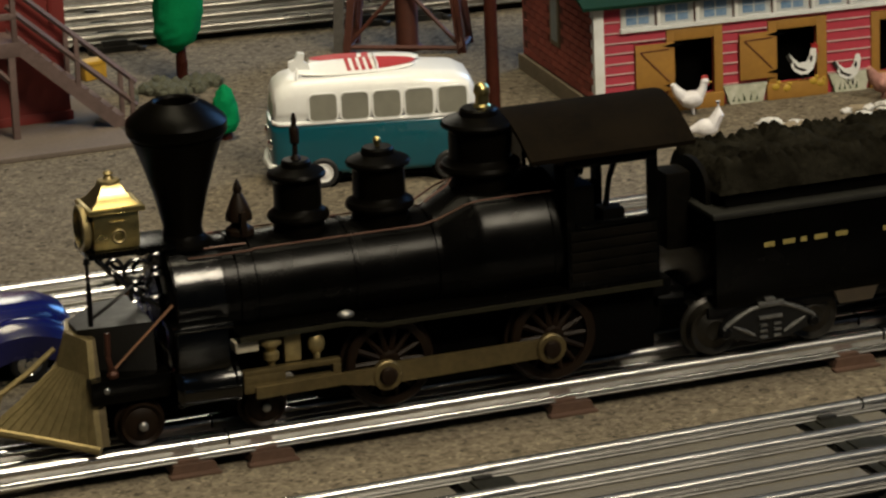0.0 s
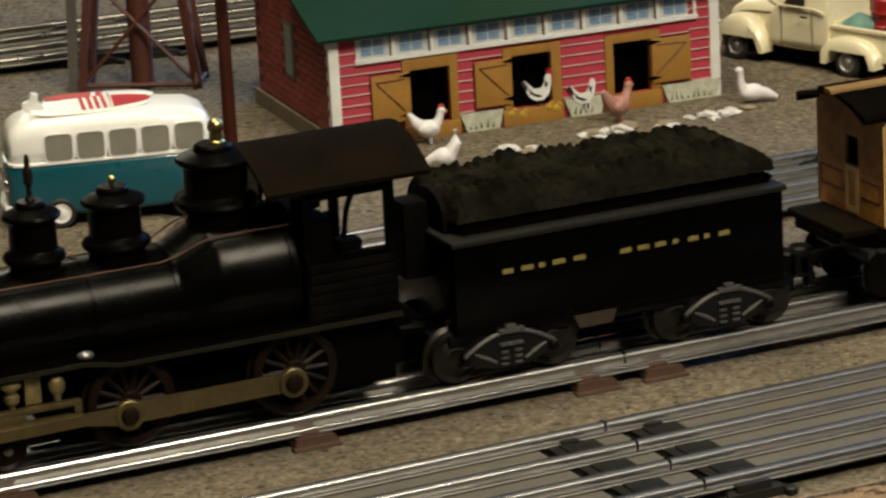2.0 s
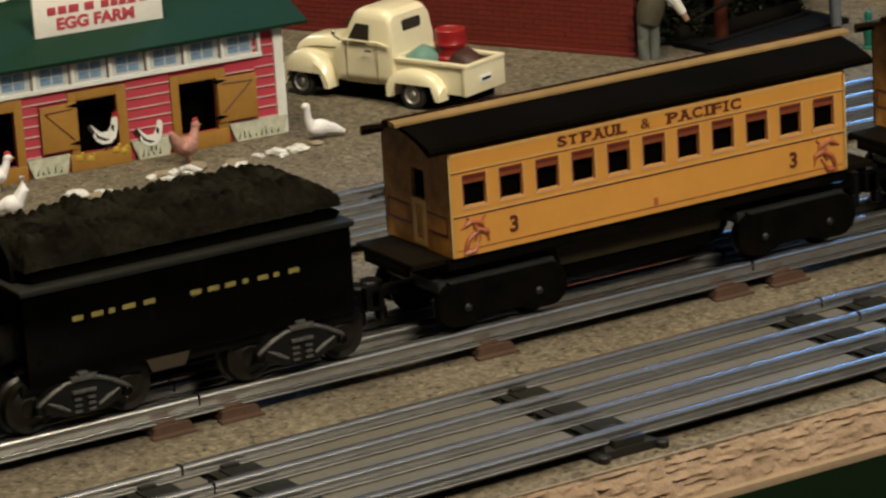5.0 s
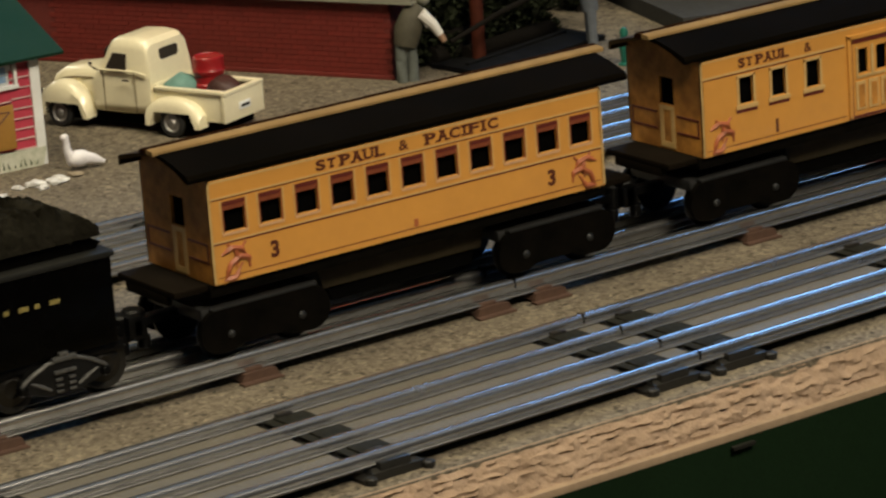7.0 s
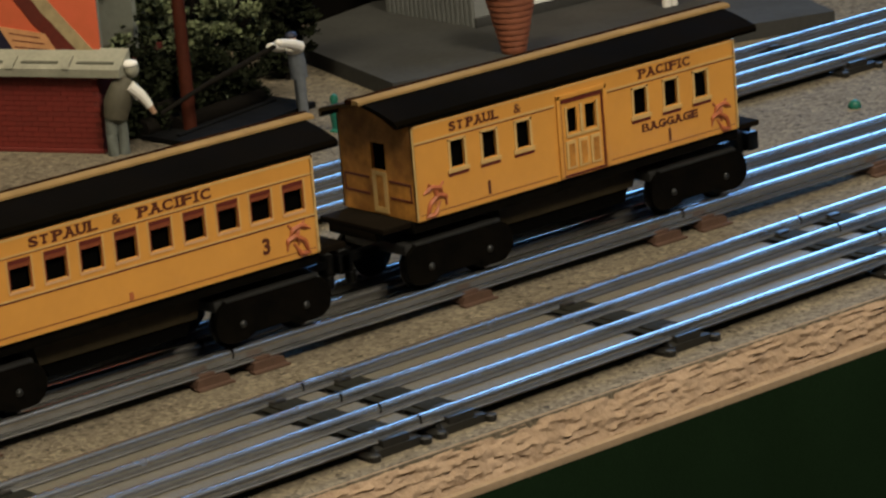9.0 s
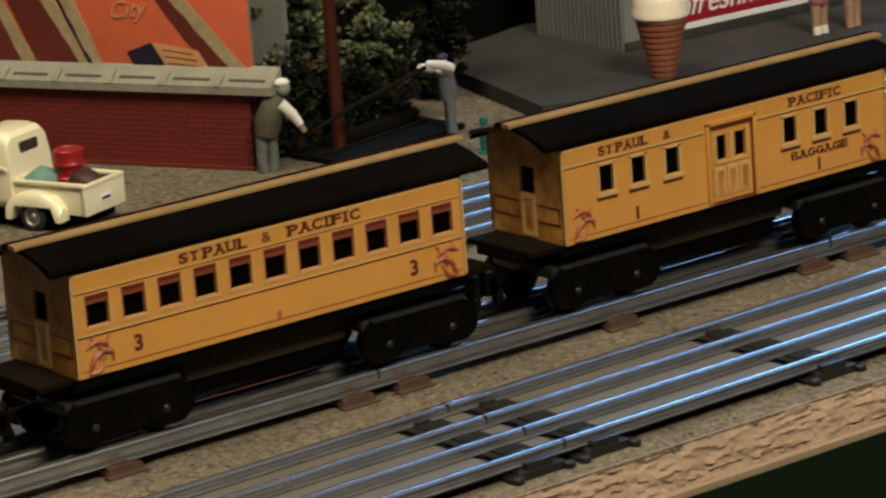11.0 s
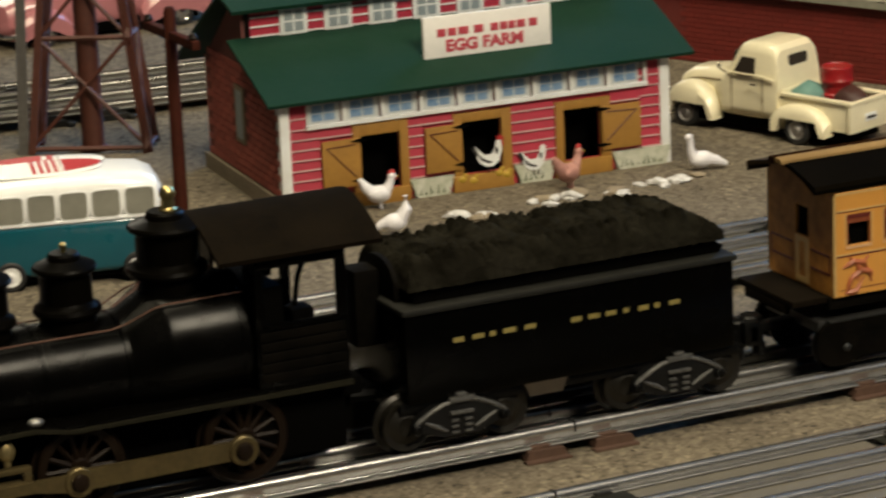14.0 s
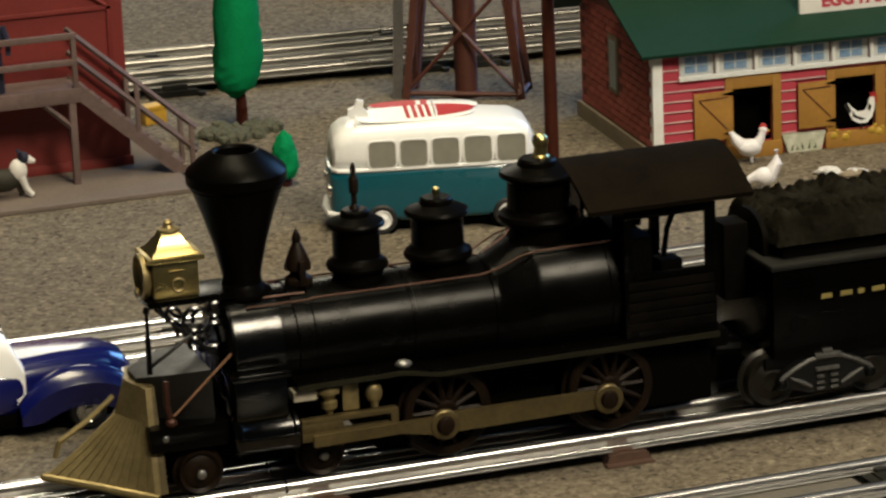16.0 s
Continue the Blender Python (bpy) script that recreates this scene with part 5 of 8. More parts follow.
        cyl(bm, (-66.8, s * 22.2, 31), 1.2, 3, seg=10)
        part("oil_lamp", bm, BRASS_DULL, t, "oval brass fitting")
        bm = bmesh.new()
        box(bm, -93, -85.5, min(s * 17, s * 23.4), max(s * 17, s * 23.4), 36.2, 39.6, 0.6)
        part("link_block", bm, PALE_BLOCK, t, "pale bright block")
        spoked_wheel(t, -42.6, 25.2, 14.4, s * 19.6)
        spoked_wheel(t, 12.6, 25.2, 14.4, s * 19.6)
        pony_wheel(t, -123.0, 16.9, 6.9, s * 18.5)
        pony_wheel(t, -83.6, 16.9, 6.9, s * 18.5)
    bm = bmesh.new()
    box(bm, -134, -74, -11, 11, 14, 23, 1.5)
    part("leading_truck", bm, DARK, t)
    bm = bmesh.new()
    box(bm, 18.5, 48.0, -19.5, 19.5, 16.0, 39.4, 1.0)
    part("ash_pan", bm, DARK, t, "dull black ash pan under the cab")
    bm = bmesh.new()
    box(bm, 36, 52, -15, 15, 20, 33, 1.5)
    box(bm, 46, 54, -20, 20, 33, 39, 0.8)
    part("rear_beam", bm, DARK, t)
    return t


locomotive()

# ---- scenery behind the train ----
RED_BOARD = mat("pink_red_board", (0.3968, 0.0288, 0.0544), 0.45, grain=0.25, grain_mm=3, stain=0.3, stain_mm=30, colour2=(0.2688, 0.0192, 0.032))
WHITE_TIN = mat("white_print", (0.80, 0.825, 0.82), 0.45, grain=0.2, grain_mm=3, stain=0.3, stain_mm=20, colour2=(0.50, 0.47, 0.40))
EDGE_PINK = mat("pale_pink_print", (0.66, 0.46, 0.44), 0.5, grain=0.3, grain_mm=2, stain=0.3, stain_mm=12)
GRASS_PRINT = mat("printed_grass_green", (0.035, 0.060, 0.022), 0.5, grain=0.4)
INK = mat("printed_black", (0.012, 0.011, 0.010), 0.5, grain=0.3)
OCHRE = mat("ochre_print", (0.35, 0.182, 0.034), 0.45, grain=0.25, grain_mm=2.5, stain=0.35, stain_mm=14, colour2=(0.192, 0.0896, 0.0192))
ROOF_GREEN = mat("worn_green_roof", (0.0036, 0.0250, 0.0132), 0.6, gloss=0.15, grain=0.3, grain_mm=3, stain=0.5, stain_mm=30, bump=0.15, colour2=(0.0102, 0.0333, 0.023))
BRICK_SIDE = mat("brown_red_brick", (0.385, 0.092, 0.070), 0.7, grain=0.4, grain_mm=2, stain=0.4, stain_mm=15, island=0.18)
MORTAR = mat("dark_mortar", (0.135, 0.044, 0.035), 0.9, grain=0.3)
STONE_TAN = mat("tan_footing", (0.2592, 0.2112, 0.144), 0.8, grain=0.4, stain=0.4)
STRIP_WHITE = mat("dull_white_print", (0.56, 0.58, 0.56), 0.5, grain=0.25, grain_mm=2, stain=0.4, stain_mm=6, colour2=(0.36, 0.40, 0.42))
BLUE_PANE = mat("printed_blue_pane", (0.040, 0.150, 0.345), 0.35, grain=0.5, grain_mm=1.6, stain=0.6, stain_mm=4, colour2=(0.288, 0.384, 0.48))
HEN_WHITE = mat("white_plaster_bird", (0.78, 0.77, 0.80), 0.6, grain=0.2, grain_mm=2, stain=0.3, stain_mm=5, bump=0.4, bump_mm=1.2)
HEN_PINK = mat("pink_brown_bird", (0.46, 0.23, 0.19), 0.6, grain=0.4, grain_mm=2, stain=0.3, stain_mm=4, bump=0.4)
COMB_RED = mat("red_comb", (0.352, 0.0192, 0.0192), 0.5, grain=0.2)
SIGN_RED = mat("sign_red_letter", (0.47, 0.055, 0.080), 0.5, grain=0.3, grain_mm=2)
RUST_WOOD = mat("red_brown_pole", (0.048, 0.0105, 0.0048), 0.7, gloss=0.12, grain=0.4, grain_mm=2, stain=0.4, stain_mm=20, bump=0.2)
PANE_GREY = mat("grey_blue_pane", (0.2688, 0.32, 0.3328), 0.4, grain=0.3, grain_mm=4)
FOOTING = mat("white_mossy_stone", (0.6072, 0.6072, 0.5152), 0.6, grain=0.5, grain_mm=3.5, stain=0.4, stain_mm=8, colour2=(0.24, 0.272, 0.16))
CHICK = mat("yellow_chick", (0.448, 0.2944, 0.032), 0.5, grain=0.2)
SIGN_WHITE = mat("clean_white_board", (0.80, 0.78, 0.74), 0.45, grain=0.1, stain=0.1)
BUS_TEAL = mat("teal_paint", (0.0019, 0.08, 0.112), 0.28, grain=0.1, grain_mm=3, stain=0.15, coat=0.5)
BUS_WHITE = mat("white_paint", (0.86, 0.87, 0.86), 0.3, grain=0.06, stain=0.1, coat=0.4)
BUS_GLASS = mat("grey_toy_glass", (0.24, 0.235, 0.19), 0.45, grain=0.25, grain_mm=5, stain=0.3, coat=0.3)
TYRE = mat("black_rubber", (0.012, 0.012, 0.012), 0.6, grain=0.3)
HUB = mat("dull_silver_hub", (0.42, 0.41, 0.40), 0.42, 0.8, grain=0.5, grain_mm=1.5, stain=0.4, stain_mm=4, bump=0.4)
CHROME = mat("bright_chrome", (0.75, 0.74, 0.72), 0.15, 1.0, grain=0.15, stain=0.2, stain_mm=4)
SEAM = mat("cream_paint_seam", (0.16, 0.12, 0.06), 0.6, grain=0.2)
CREAM = mat("cream_paint", (0.79, 0.73, 0.52), 0.3, grain=0.08, stain=0.15, stain_mm=20, coat=0.5)
RED_STRIPE = mat("red_stripe", (0.3968, 0.0192, 0.0256), 0.4, grain=0.1)
DARK_GLASS = mat("dark_toy_glass", (0.03, 0.025, 0.02), 0.2, grain=0.2, coat=0.3)
BARREL_RED = mat("red_barrel", (0.2688, 0.0077, 0.0102), 0.35, grain=0.2, stain=0.3, stain_mm=10)
SACK_TEAL = mat("pale_teal_sack", (0.128, 0.2688, 0.2368), 0.6, grain=0.3, grain_mm=4, stain=0.4, stain_mm=6, bump=0.5)
SACK_BROWN = mat("dark_brown_sack", (0.048, 0.0141, 0.0102), 0.55, grain=0.3, stain=0.4, stain_mm=8, bump=0.5)


def figure(name, label, at, turn, shapes, category="figurine"):
    """A small plain figure: one mesh made of rounded shapes in a few colours."""
    bm = bmesh.new()
    mats, index = [], {}
    for m, kind, args in shapes:
        before = set(bm.faces)
        {"ball": ball, "tube": tube, "box": box, "lathe": lathe}[kind](bm, *args)
        if m.name not in index:
            index[m.name] = len(mats)
            mats.append(m)
        for f in set(bm.faces) - before:
            f.material_index = index[m.name]
    me = finish(name, bm, mats[0])
    for m in mats[1:]:
        me.materials.append(m)
    ob = new(name, me)
    ob.matrix_world = pose(at[0] * MM, at[1] * MM, at[2] * MM, 0, 0, turn)
    return tagged(ob, label, category, "figures and birds")


def egg_barn():
    t = thing("egg_barn", "pink-red toy barn with green roof, ochre doors and a sign", "toy barn", at=(164.4, 311.5, 0), turn=-3.4)
    L, D = 177.0, 94.0
    # walls: front with three doorways, gabled ends, back
    opens = [(35.0, 52.6, 6.2, 30.0), (80.7, 98.7, 7.0, 30.0), (127.4, 144.6, 6.8, 29.3)]
    bm = bmesh.new()
    x = 0.0
    for a, b, c, d in opens:
        box(bm, x, a, 0, 1.5, 0, 46)
        box(bm, a, b, 0, 1.5, 0, c)
        box(bm, a, b, 0, 1.5, d, 46)
        x = b
    box(bm, x, L, 0, 1.5, 0, 46)
    part("front_wall", bm, RED_BOARD, t)
    gable = [(1.5, 0), (D, 0), (D, 51), (56, 80), (43, 78), (43, 66), (1.5, 49)]
    for x0, x1 in ((0, 1.5), (L - 1.5, L)):
        bm = bmesh.new()
        prism(bm, gable, x0, x1, "x")
        part("end_wall", bm, MORTAR, t, "dark brick-printed end wall")
    bm = bmesh.new()
    box(bm, 0, L, D, D + 1.5, 0, 51)
    part("back_wall", bm, BRICK_SIDE, t)
    # black back panel and floor paint the shade inside the doorways
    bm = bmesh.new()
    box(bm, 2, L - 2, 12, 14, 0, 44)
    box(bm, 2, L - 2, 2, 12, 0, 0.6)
    part("interior", bm, DARK, t, "near-black block for the unlit inside of the barn")
    bm = bmesh.new()
    box(bm, 4.0, L - 1.0, 43.0, 44.5, 60, 80)
    part("clerestory_wall", bm, RED_BOARD, t)
    # roofs
    bm = bmesh.new()
    prism(bm, [(-7, 47.6), (-7.4, 49.0), (43, 67.6), (43, 66.0)], -6.5, L + 10.0, "x")
    part("roof", bm, ROOF_GREEN, t, "worn dark green pent roof")
    bm = bmesh.new()
    prism(bm, [(37.5, 79.0), (37.0, 80.6), (56, 85.6), (122, 45.4), (121, 43.8), (56, 83.6)], -5.5, L + 10.0, "x")
    part("roof", bm, ROOF_GREEN, t, "worn dark green main roof")
    # clapboards with pale edges between the openings
    def boards(x0, x1, z0, z1):
        n = max(1, round((z1 - z0) / 4.3))
        h = (z1 - z0) / n
        for k in range(n):
            b = bmesh.new()
            z = z0 + k * h
            prism(b, [(0.0, z + 0.62), (-1.1, z + 0.62), (-0.35, z + h), (0, z + h)], x0, x1, "x")
            part("board", b, RED_BOARD, t, smooth=0)
            b = bmesh.new()
            prism(b, [(0.0, z + 0.02), (-1.25, z + 0.05), (-1.25, z + 0.60), (0, z + 0.60)], x0, x1, "x")
            part("board_edge", b, EDGE_PINK, t, "pale board edge", smooth=0)
    for x0, x1, z0, z1 in ((4.2, 17.2, 0.5, 35.5), (17.2, 31.5, 31, 35.5), (56.5, 63.2, 8.5, 35.5), (63.2, 76.6, 31, 35.5), (103.5, 123.4, 8.5, 35.5), (149.4, 163.2, 29.8, 35.5), (163.2, 172.8, 8.2, 44), (4.2, 11.2, 35.5, 45)):
        boards(x0, x1, z0, z1)
    for x0, x1 in ((-0.3, 4.2), (172.8, 177.3)):
        bm = bmesh.new()
        box(bm, x0, x1, -1.6, 3.0, 0, 46.5, 0.3)
        part("corner_post", bm, WHITE_TIN, t, "white corner board")
    # the long window strip under the eaves
    bm = bmesh.new()
    box(bm, 11.2, 167.0, -2.6, 0, 35.6, 37.4, 0.3)
    part("window_ledge", bm, WHITE_TIN, t, "white window ledge")
    for k in range(9):
        x = 12.0 + 17.2 * k
        w = new("window")
        w.parent, w.location = t, V(x, 0, 0) * MM
        w.empty_display_size = 0.004
        bm = bmesh.new()
        box(bm, 0, 17.2, -0.5, 0, 37.4, 45.8)
        part("window_board", bm, STRIP_WHITE, w, "dull white window board")
        for a, b in ((2.3, 6.9), (7.7, 12.3)):
            for c, d in ((38.6, 41.6), (42.1, 45.4)):
                bm = bmesh.new()
                box(bm, a, b, -0.75, -0.5, c, d)
                part("pane", bm, BLUE_PANE, w, "blue printed pane")
        bm = bmesh.new()
        box(bm, 15.4, 16.9, -2.3, -0.5, 37.4, 45.8, 0.2)
        part("mullion", bm, WHITE_TIN, w)
        # dark strip paints the thin shadow along the post
        bm = bmesh.new()
        box(bm, 14.9, 15.35, -0.7, -0.5, 37.4, 45.8)
        part("print_line", bm, MORTAR, w, "dark strip painted as the shadow gap beside the post")
    for k in range(9):
        x = 17 + 20.2 * k
        w = new("window")
        w.parent, w.location = t, V(x, 42.9, 66.8) * MM
        w.empty_display_size = 0.004
        if x + 12 > L:
            continue
        bm = bmesh.new()
        box(bm, 0, 12.5, -1.2, 0, 0, 12.6, 0.2)
        part("window_frame", bm, WHITE_TIN, w, "white clerestory window frame")
        bm = bmesh.new()
        for a, b, c, d in ((2.0, 5.8, 1.6, 5.6), (6.7, 10.5, 1.6, 5.6), (2.0, 5.8, 6.4, 10.6), (6.7, 10.5, 6.4, 10.6)):
            box(bm, a, b, -1.4, -1.2, c, d)
        part("pane", bm, PANE_GREY, w, "pale grey-blue printed panes")
    for k in range(3):
        bm = bmesh.new()
        box(bm, 4, L - 1, 42.3, 43, 67.5 + 4.0 * k, 68.1 + 4.0 * k)
        part("board_edge", bm, WHITE_TIN, t, "pale board edge")
    # doorways: ochre frames, open leaves, sills
    for (a, b, c, d), (f0, f1, f2), leaf in ((opens[0], (31.6, 56.4, 35.2), (17.4, 34.0)), (opens[1], (76.8, 103.2, 33.8), (63.6, 80.0)), (opens[2], (123.6, 149.2, 33.0), (144.8, 163.0))):
        dr = new("doorway")
        dr.parent = t
        dr.empty_display_size = 0.004
        tagged(dr, "ochre doorway with one open ledged leaf")
        bm = bmesh.new()
        box(bm, f0, a, -1.6, 0.4, 0.4, f2, 0.2)
        box(bm, b, f1, -1.6, 0.4, 0.4, f2, 0.2)
        box(bm, a, b, -1.6, 0.4, d, f2, 0.2)
        part("door_frame", bm, OCHRE, dr)
        bm = bmesh.new()
        box(bm, f0 - 1, f1, -2.6, 0, 0, c, 0.3)
        part("sill", bm, OCHRE, dr)
        bm = bmesh.new()
        z0, z1 = c + 3.0, d - 0.2
        box(bm, leaf[0], leaf[1], -2.8, -1.7, z0, z1, 0.25)
        part("leaf", bm, OCHRE, dr)
        bm = bmesh.new()
        lx0, lx1 = leaf[0] + 2.0, leaf[1] - 2.0
        dx = 1 if leaf[0] < a else -1
        p0, p1 = (lx0 if dx > 0 else lx1, z1 - 3), (lx1 if dx > 0 else lx0, z0 + 4)
        tube(bm, [(p0[0], -2.85, p0[1]), (p1[0], -2.85, p1[1])], 0.35, 5)
        tube(bm, [(p0[0], -2.85, p0[1]), (p1[0], -2.85, p0[1] + 0.4)], 0.3, 5)
        part("brace_line", bm, LETTER, dr, "dark printed brace")
        for z in (z0 + 2.4, z1 - 1.2):
            bm = bmesh.new()
            hx = leaf[1] if dx > 0 else leaf[0]
            prism(bm, [(hx - 4.4, z), (hx, z - 0.9), (hx + 4.4, z), (hx, z + 0.9)], -3.1, -2.8, "y")
            part("hinge", bm, DARK, dr, "dark strap hinge")
    # white footing stones printed between the doors, with moss marks
    for x0, x1 in ((56.4, 76.0), (104.0, 122.8), (149.6, 177.0)):
        bm = bmesh.new()
        prism(bm, [(x0 + 3, 0), (x1 - 2, 0), (x1, 8.0), (x0, 8.0)], -1.9, 0, "y")
        part("footing", bm, FOOTING, t, "white mossy footing stone")
    for x0, x1 in ((58, 74), (106, 121), (151, 175)):
        for k in range(int((x1 - x0) / 2.6)):
            bm = bmesh.new()
            x = x0 + 2.6 * k
            q = 2.6 + 2.4 * abs(math.sin(k * 2.3 + x0))
            prism(bm, [(x - 0.5, 1.0), (x + 0.5, 1.0), (x + 0.9 * math.sin(k * 1.7), q)], -2.0, -1.9, "y")
            part("grass_mark", bm, GRASS_PRINT, t, "dark green printed grass")
    # printed hens in low relief: breast and tail, ruffled wing, comb, legs
    for x, z, k, lift in ((92.4, 8.6, 1.0, -2.95), (113.2, 4.2, 0.92, -2.1)):
        hen = new("printed_hen")
        hen.parent = t
        hen.empty_display_size = 0.003
        tagged(hen, "white hen printed on the wall")
        bm = bmesh.new()
        body = [(-6.4, 5.0), (-8.2, 8.6), (-7.4, 10.6), (-5.4, 8.6), (-2.6, 6.4), (0.8, 6.6), (2.4, 9.0), (3.0, 11.8), (4.2, 13.0), (5.6, 12.2), (6.0, 10.4), (5.6, 7.0), (4.4, 3.4), (1.6, 1.2), (-2.0, 1.2), (-5.0, 2.8)]
        prism(bm, [(x + u * k * 0.92, z + v * k) for u, v in body], lift - 0.25, lift, "y")
        part("hen_body", bm, WHITE_TIN, hen)
        for dark in ([(-6.6, 5.6), (-9.4, 9.6), (-8.0, 10.8), (-5.8, 7.4)], [(-3.4, 4.8), (-5.6, 7.2), (-5.0, 4.4), (-1.0, 2.6), (1.4, 3.0), (-1.4, 4.0)], [(2.2, 7.6), (3.4, 6.0), (4.0, 8.4), (3.0, 9.6)], [(-1.0, 1.4), (-0.4, 1.4), (-0.6, -1.2), (-1.4, -1.2)], [(1.4, 1.4), (2.0, 1.4), (2.0, -1.2), (1.2, -1.2)]):
            bm = bmesh.new()
            prism(bm, [(x + u * k * 0.92, z + v * k) for u, v in dark], lift - 0.4, lift - 0.26, "y")
            part("feather_mark", bm, INK, hen, "black printed feather mark")
        if k == 1.0:
            bm = bmesh.new()
            prism(bm, [(x + u, z + v) for u, v in ((3.2, 12.4), (3.0, 14.6), (4.0, 13.6), (4.6, 15.2), (5.4, 13.6), (6.2, 13.8), (6.0, 11.8), (6.4, 9.6), (5.4, 9.8), (5.2, 12.2))], lift - 0.45, lift - 0.27, "y")
            part("comb", bm, COMB_RED, hen, "red printed comb")
    for x, z in ((79.6, 5.6), (84.6, 4.6), (96.6, 6.4), (100.0, 5.2)):
        bm = bmesh.new()
        ball(bm, (x, -2.6, z), 1.9, 0.5, 1.5, 10)
        ball(bm, (x + 1.3, -2.6, z + 1.7), 1.0, 0.45, 1.0, 8)
        part("printed_chick", bm, CHICK, t, "yellow printed chick")
    # left end: individual courses of brick, a tall window, a tan footing
    bm = bmesh.new()
    prism(bm, [(0, 0), (D + 4, 0), (D + 4, 7.0), (0, 7.0)], -1.8, -0.02, "x")
    part("footing", bm, STONE_TAN, t, "tan footing course")
    mesh = None
    for row in range(15):
        z = 8.0 + 3.2 * row
        y0 = 0.5 if z < 47 else 1.5 + (z - 47) * 2.35
        y1 = D - 1 if z < 51 else D - 1 - (z - 51) * 1.4
        y = y0 + (4.2 if row % 2 else 0)
        while y + 7.6 < y1:
            if not (40 < y + 4 < 58 and 20 < z < 46):
                if mesh is None:
                    b = bmesh.new()
                    box(b, -0.55, 0, 0, 7.7, 0, 2.7, 0.12)
                    first = part("brick", b, BRICK_SIDE, t, at=(0, y, z), smooth=0)
                    mesh = first.data
                else:
                    ob = new("brick", mesh)
                    ob.parent, ob.location = t, V(0, y, z) * MM
            y += 8.4
    bm = bmesh.new()
    box(bm, -0.9, 0, 43, 55, 21, 46, 0.2)
    part("side_window", bm, STONE_TAN, t, "tall tan side window frame")
    bm = bmesh.new()
    box(bm, -1.0, -0.9, 45, 53, 23, 44)
    part("side_pane", bm, PANE_GREY, t, "dim grey pane")
    # roof sign
    sg = new("sign")
    sg.parent, sg.location = t, V(99.2, 12.5, 54.0) * MM
    sg.empty_display_size = 0.004
    tagged(sg, "white board sign with red lettering")
    bm = bmesh.new()
    box(bm, -29.2, 29.2, -1.2, 0.6, 0, 19.6, 0.3)
    part("sign_board", bm, SIGN_WHITE, sg)
    for k, w in ((-21.0, 3.8), (-16.2, 3.8), (-11.0, 4.6), (-4.0, 4.2), (3.2, 3.6), (7.4, 3.2), (11.2, 3.2), (15.4, 3.8), (21.0, 3.8)):
        bm = bmesh.new()
        box(bm, k - w / 2, k + w / 2, -1.45, -1.2, 10.8, 14.2, 0.1)
        part("sign_bar", bm, SIGN_RED, sg, "red bar of lettering")
    words("sign_letters", "EGG FARM", 6.8, SIGN_RED, sg, (-1.5, -1.25, 6.4), label="red sign lettering", stretch=1.1, bold=0.32)
    return t


egg_barn()


def wheel_set(t, x, y, r, side, hub, name="wheel"):
    w = new(name)
    w.parent, w.location = t, V(x, y, r) * MM
    w.empty_display_size = 0.004
    turn = Matrix.Rotation(radians(90 if side < 0 else -90), 4, "X")
    bm = bmesh.new()
    lathe(bm, [(0, -2.4), (r * 0.9, -2.4), (r, -1.6), (r, 0.6), (r * 0.88, 1.3), (r * 0.66, 1.2)], seg=26, m=turn, closed=False)
    part("tyre", bm, TYRE, w)
    bm = bmesh.new()
    lathe(bm, [(r * 0.67, 1.0), (r * 0.6, 1.2), (r * 0.5, 0.5), (r * 0.3, 0.7), (r * 0.22, 1.5), (0, 1.7)], seg=26, m=turn, closed=False)
    part("hub_cap", bm, hub, w, "bright hub cap")
    return w


def section(x, w, h, z0, r, n=6, top_in=0.0):
    """A rounded cross-section of a body at x: width w, from z0, height h."""
    out = []
    for px, pz in rounded(w, h, min(r, w / 2 - 0.1, h / 2 - 0.1), n, 0, z0 + h / 2):
        k = (pz - z0) / h
        out.append((x, px * (1 - top_in * k * k), pz))
    return out


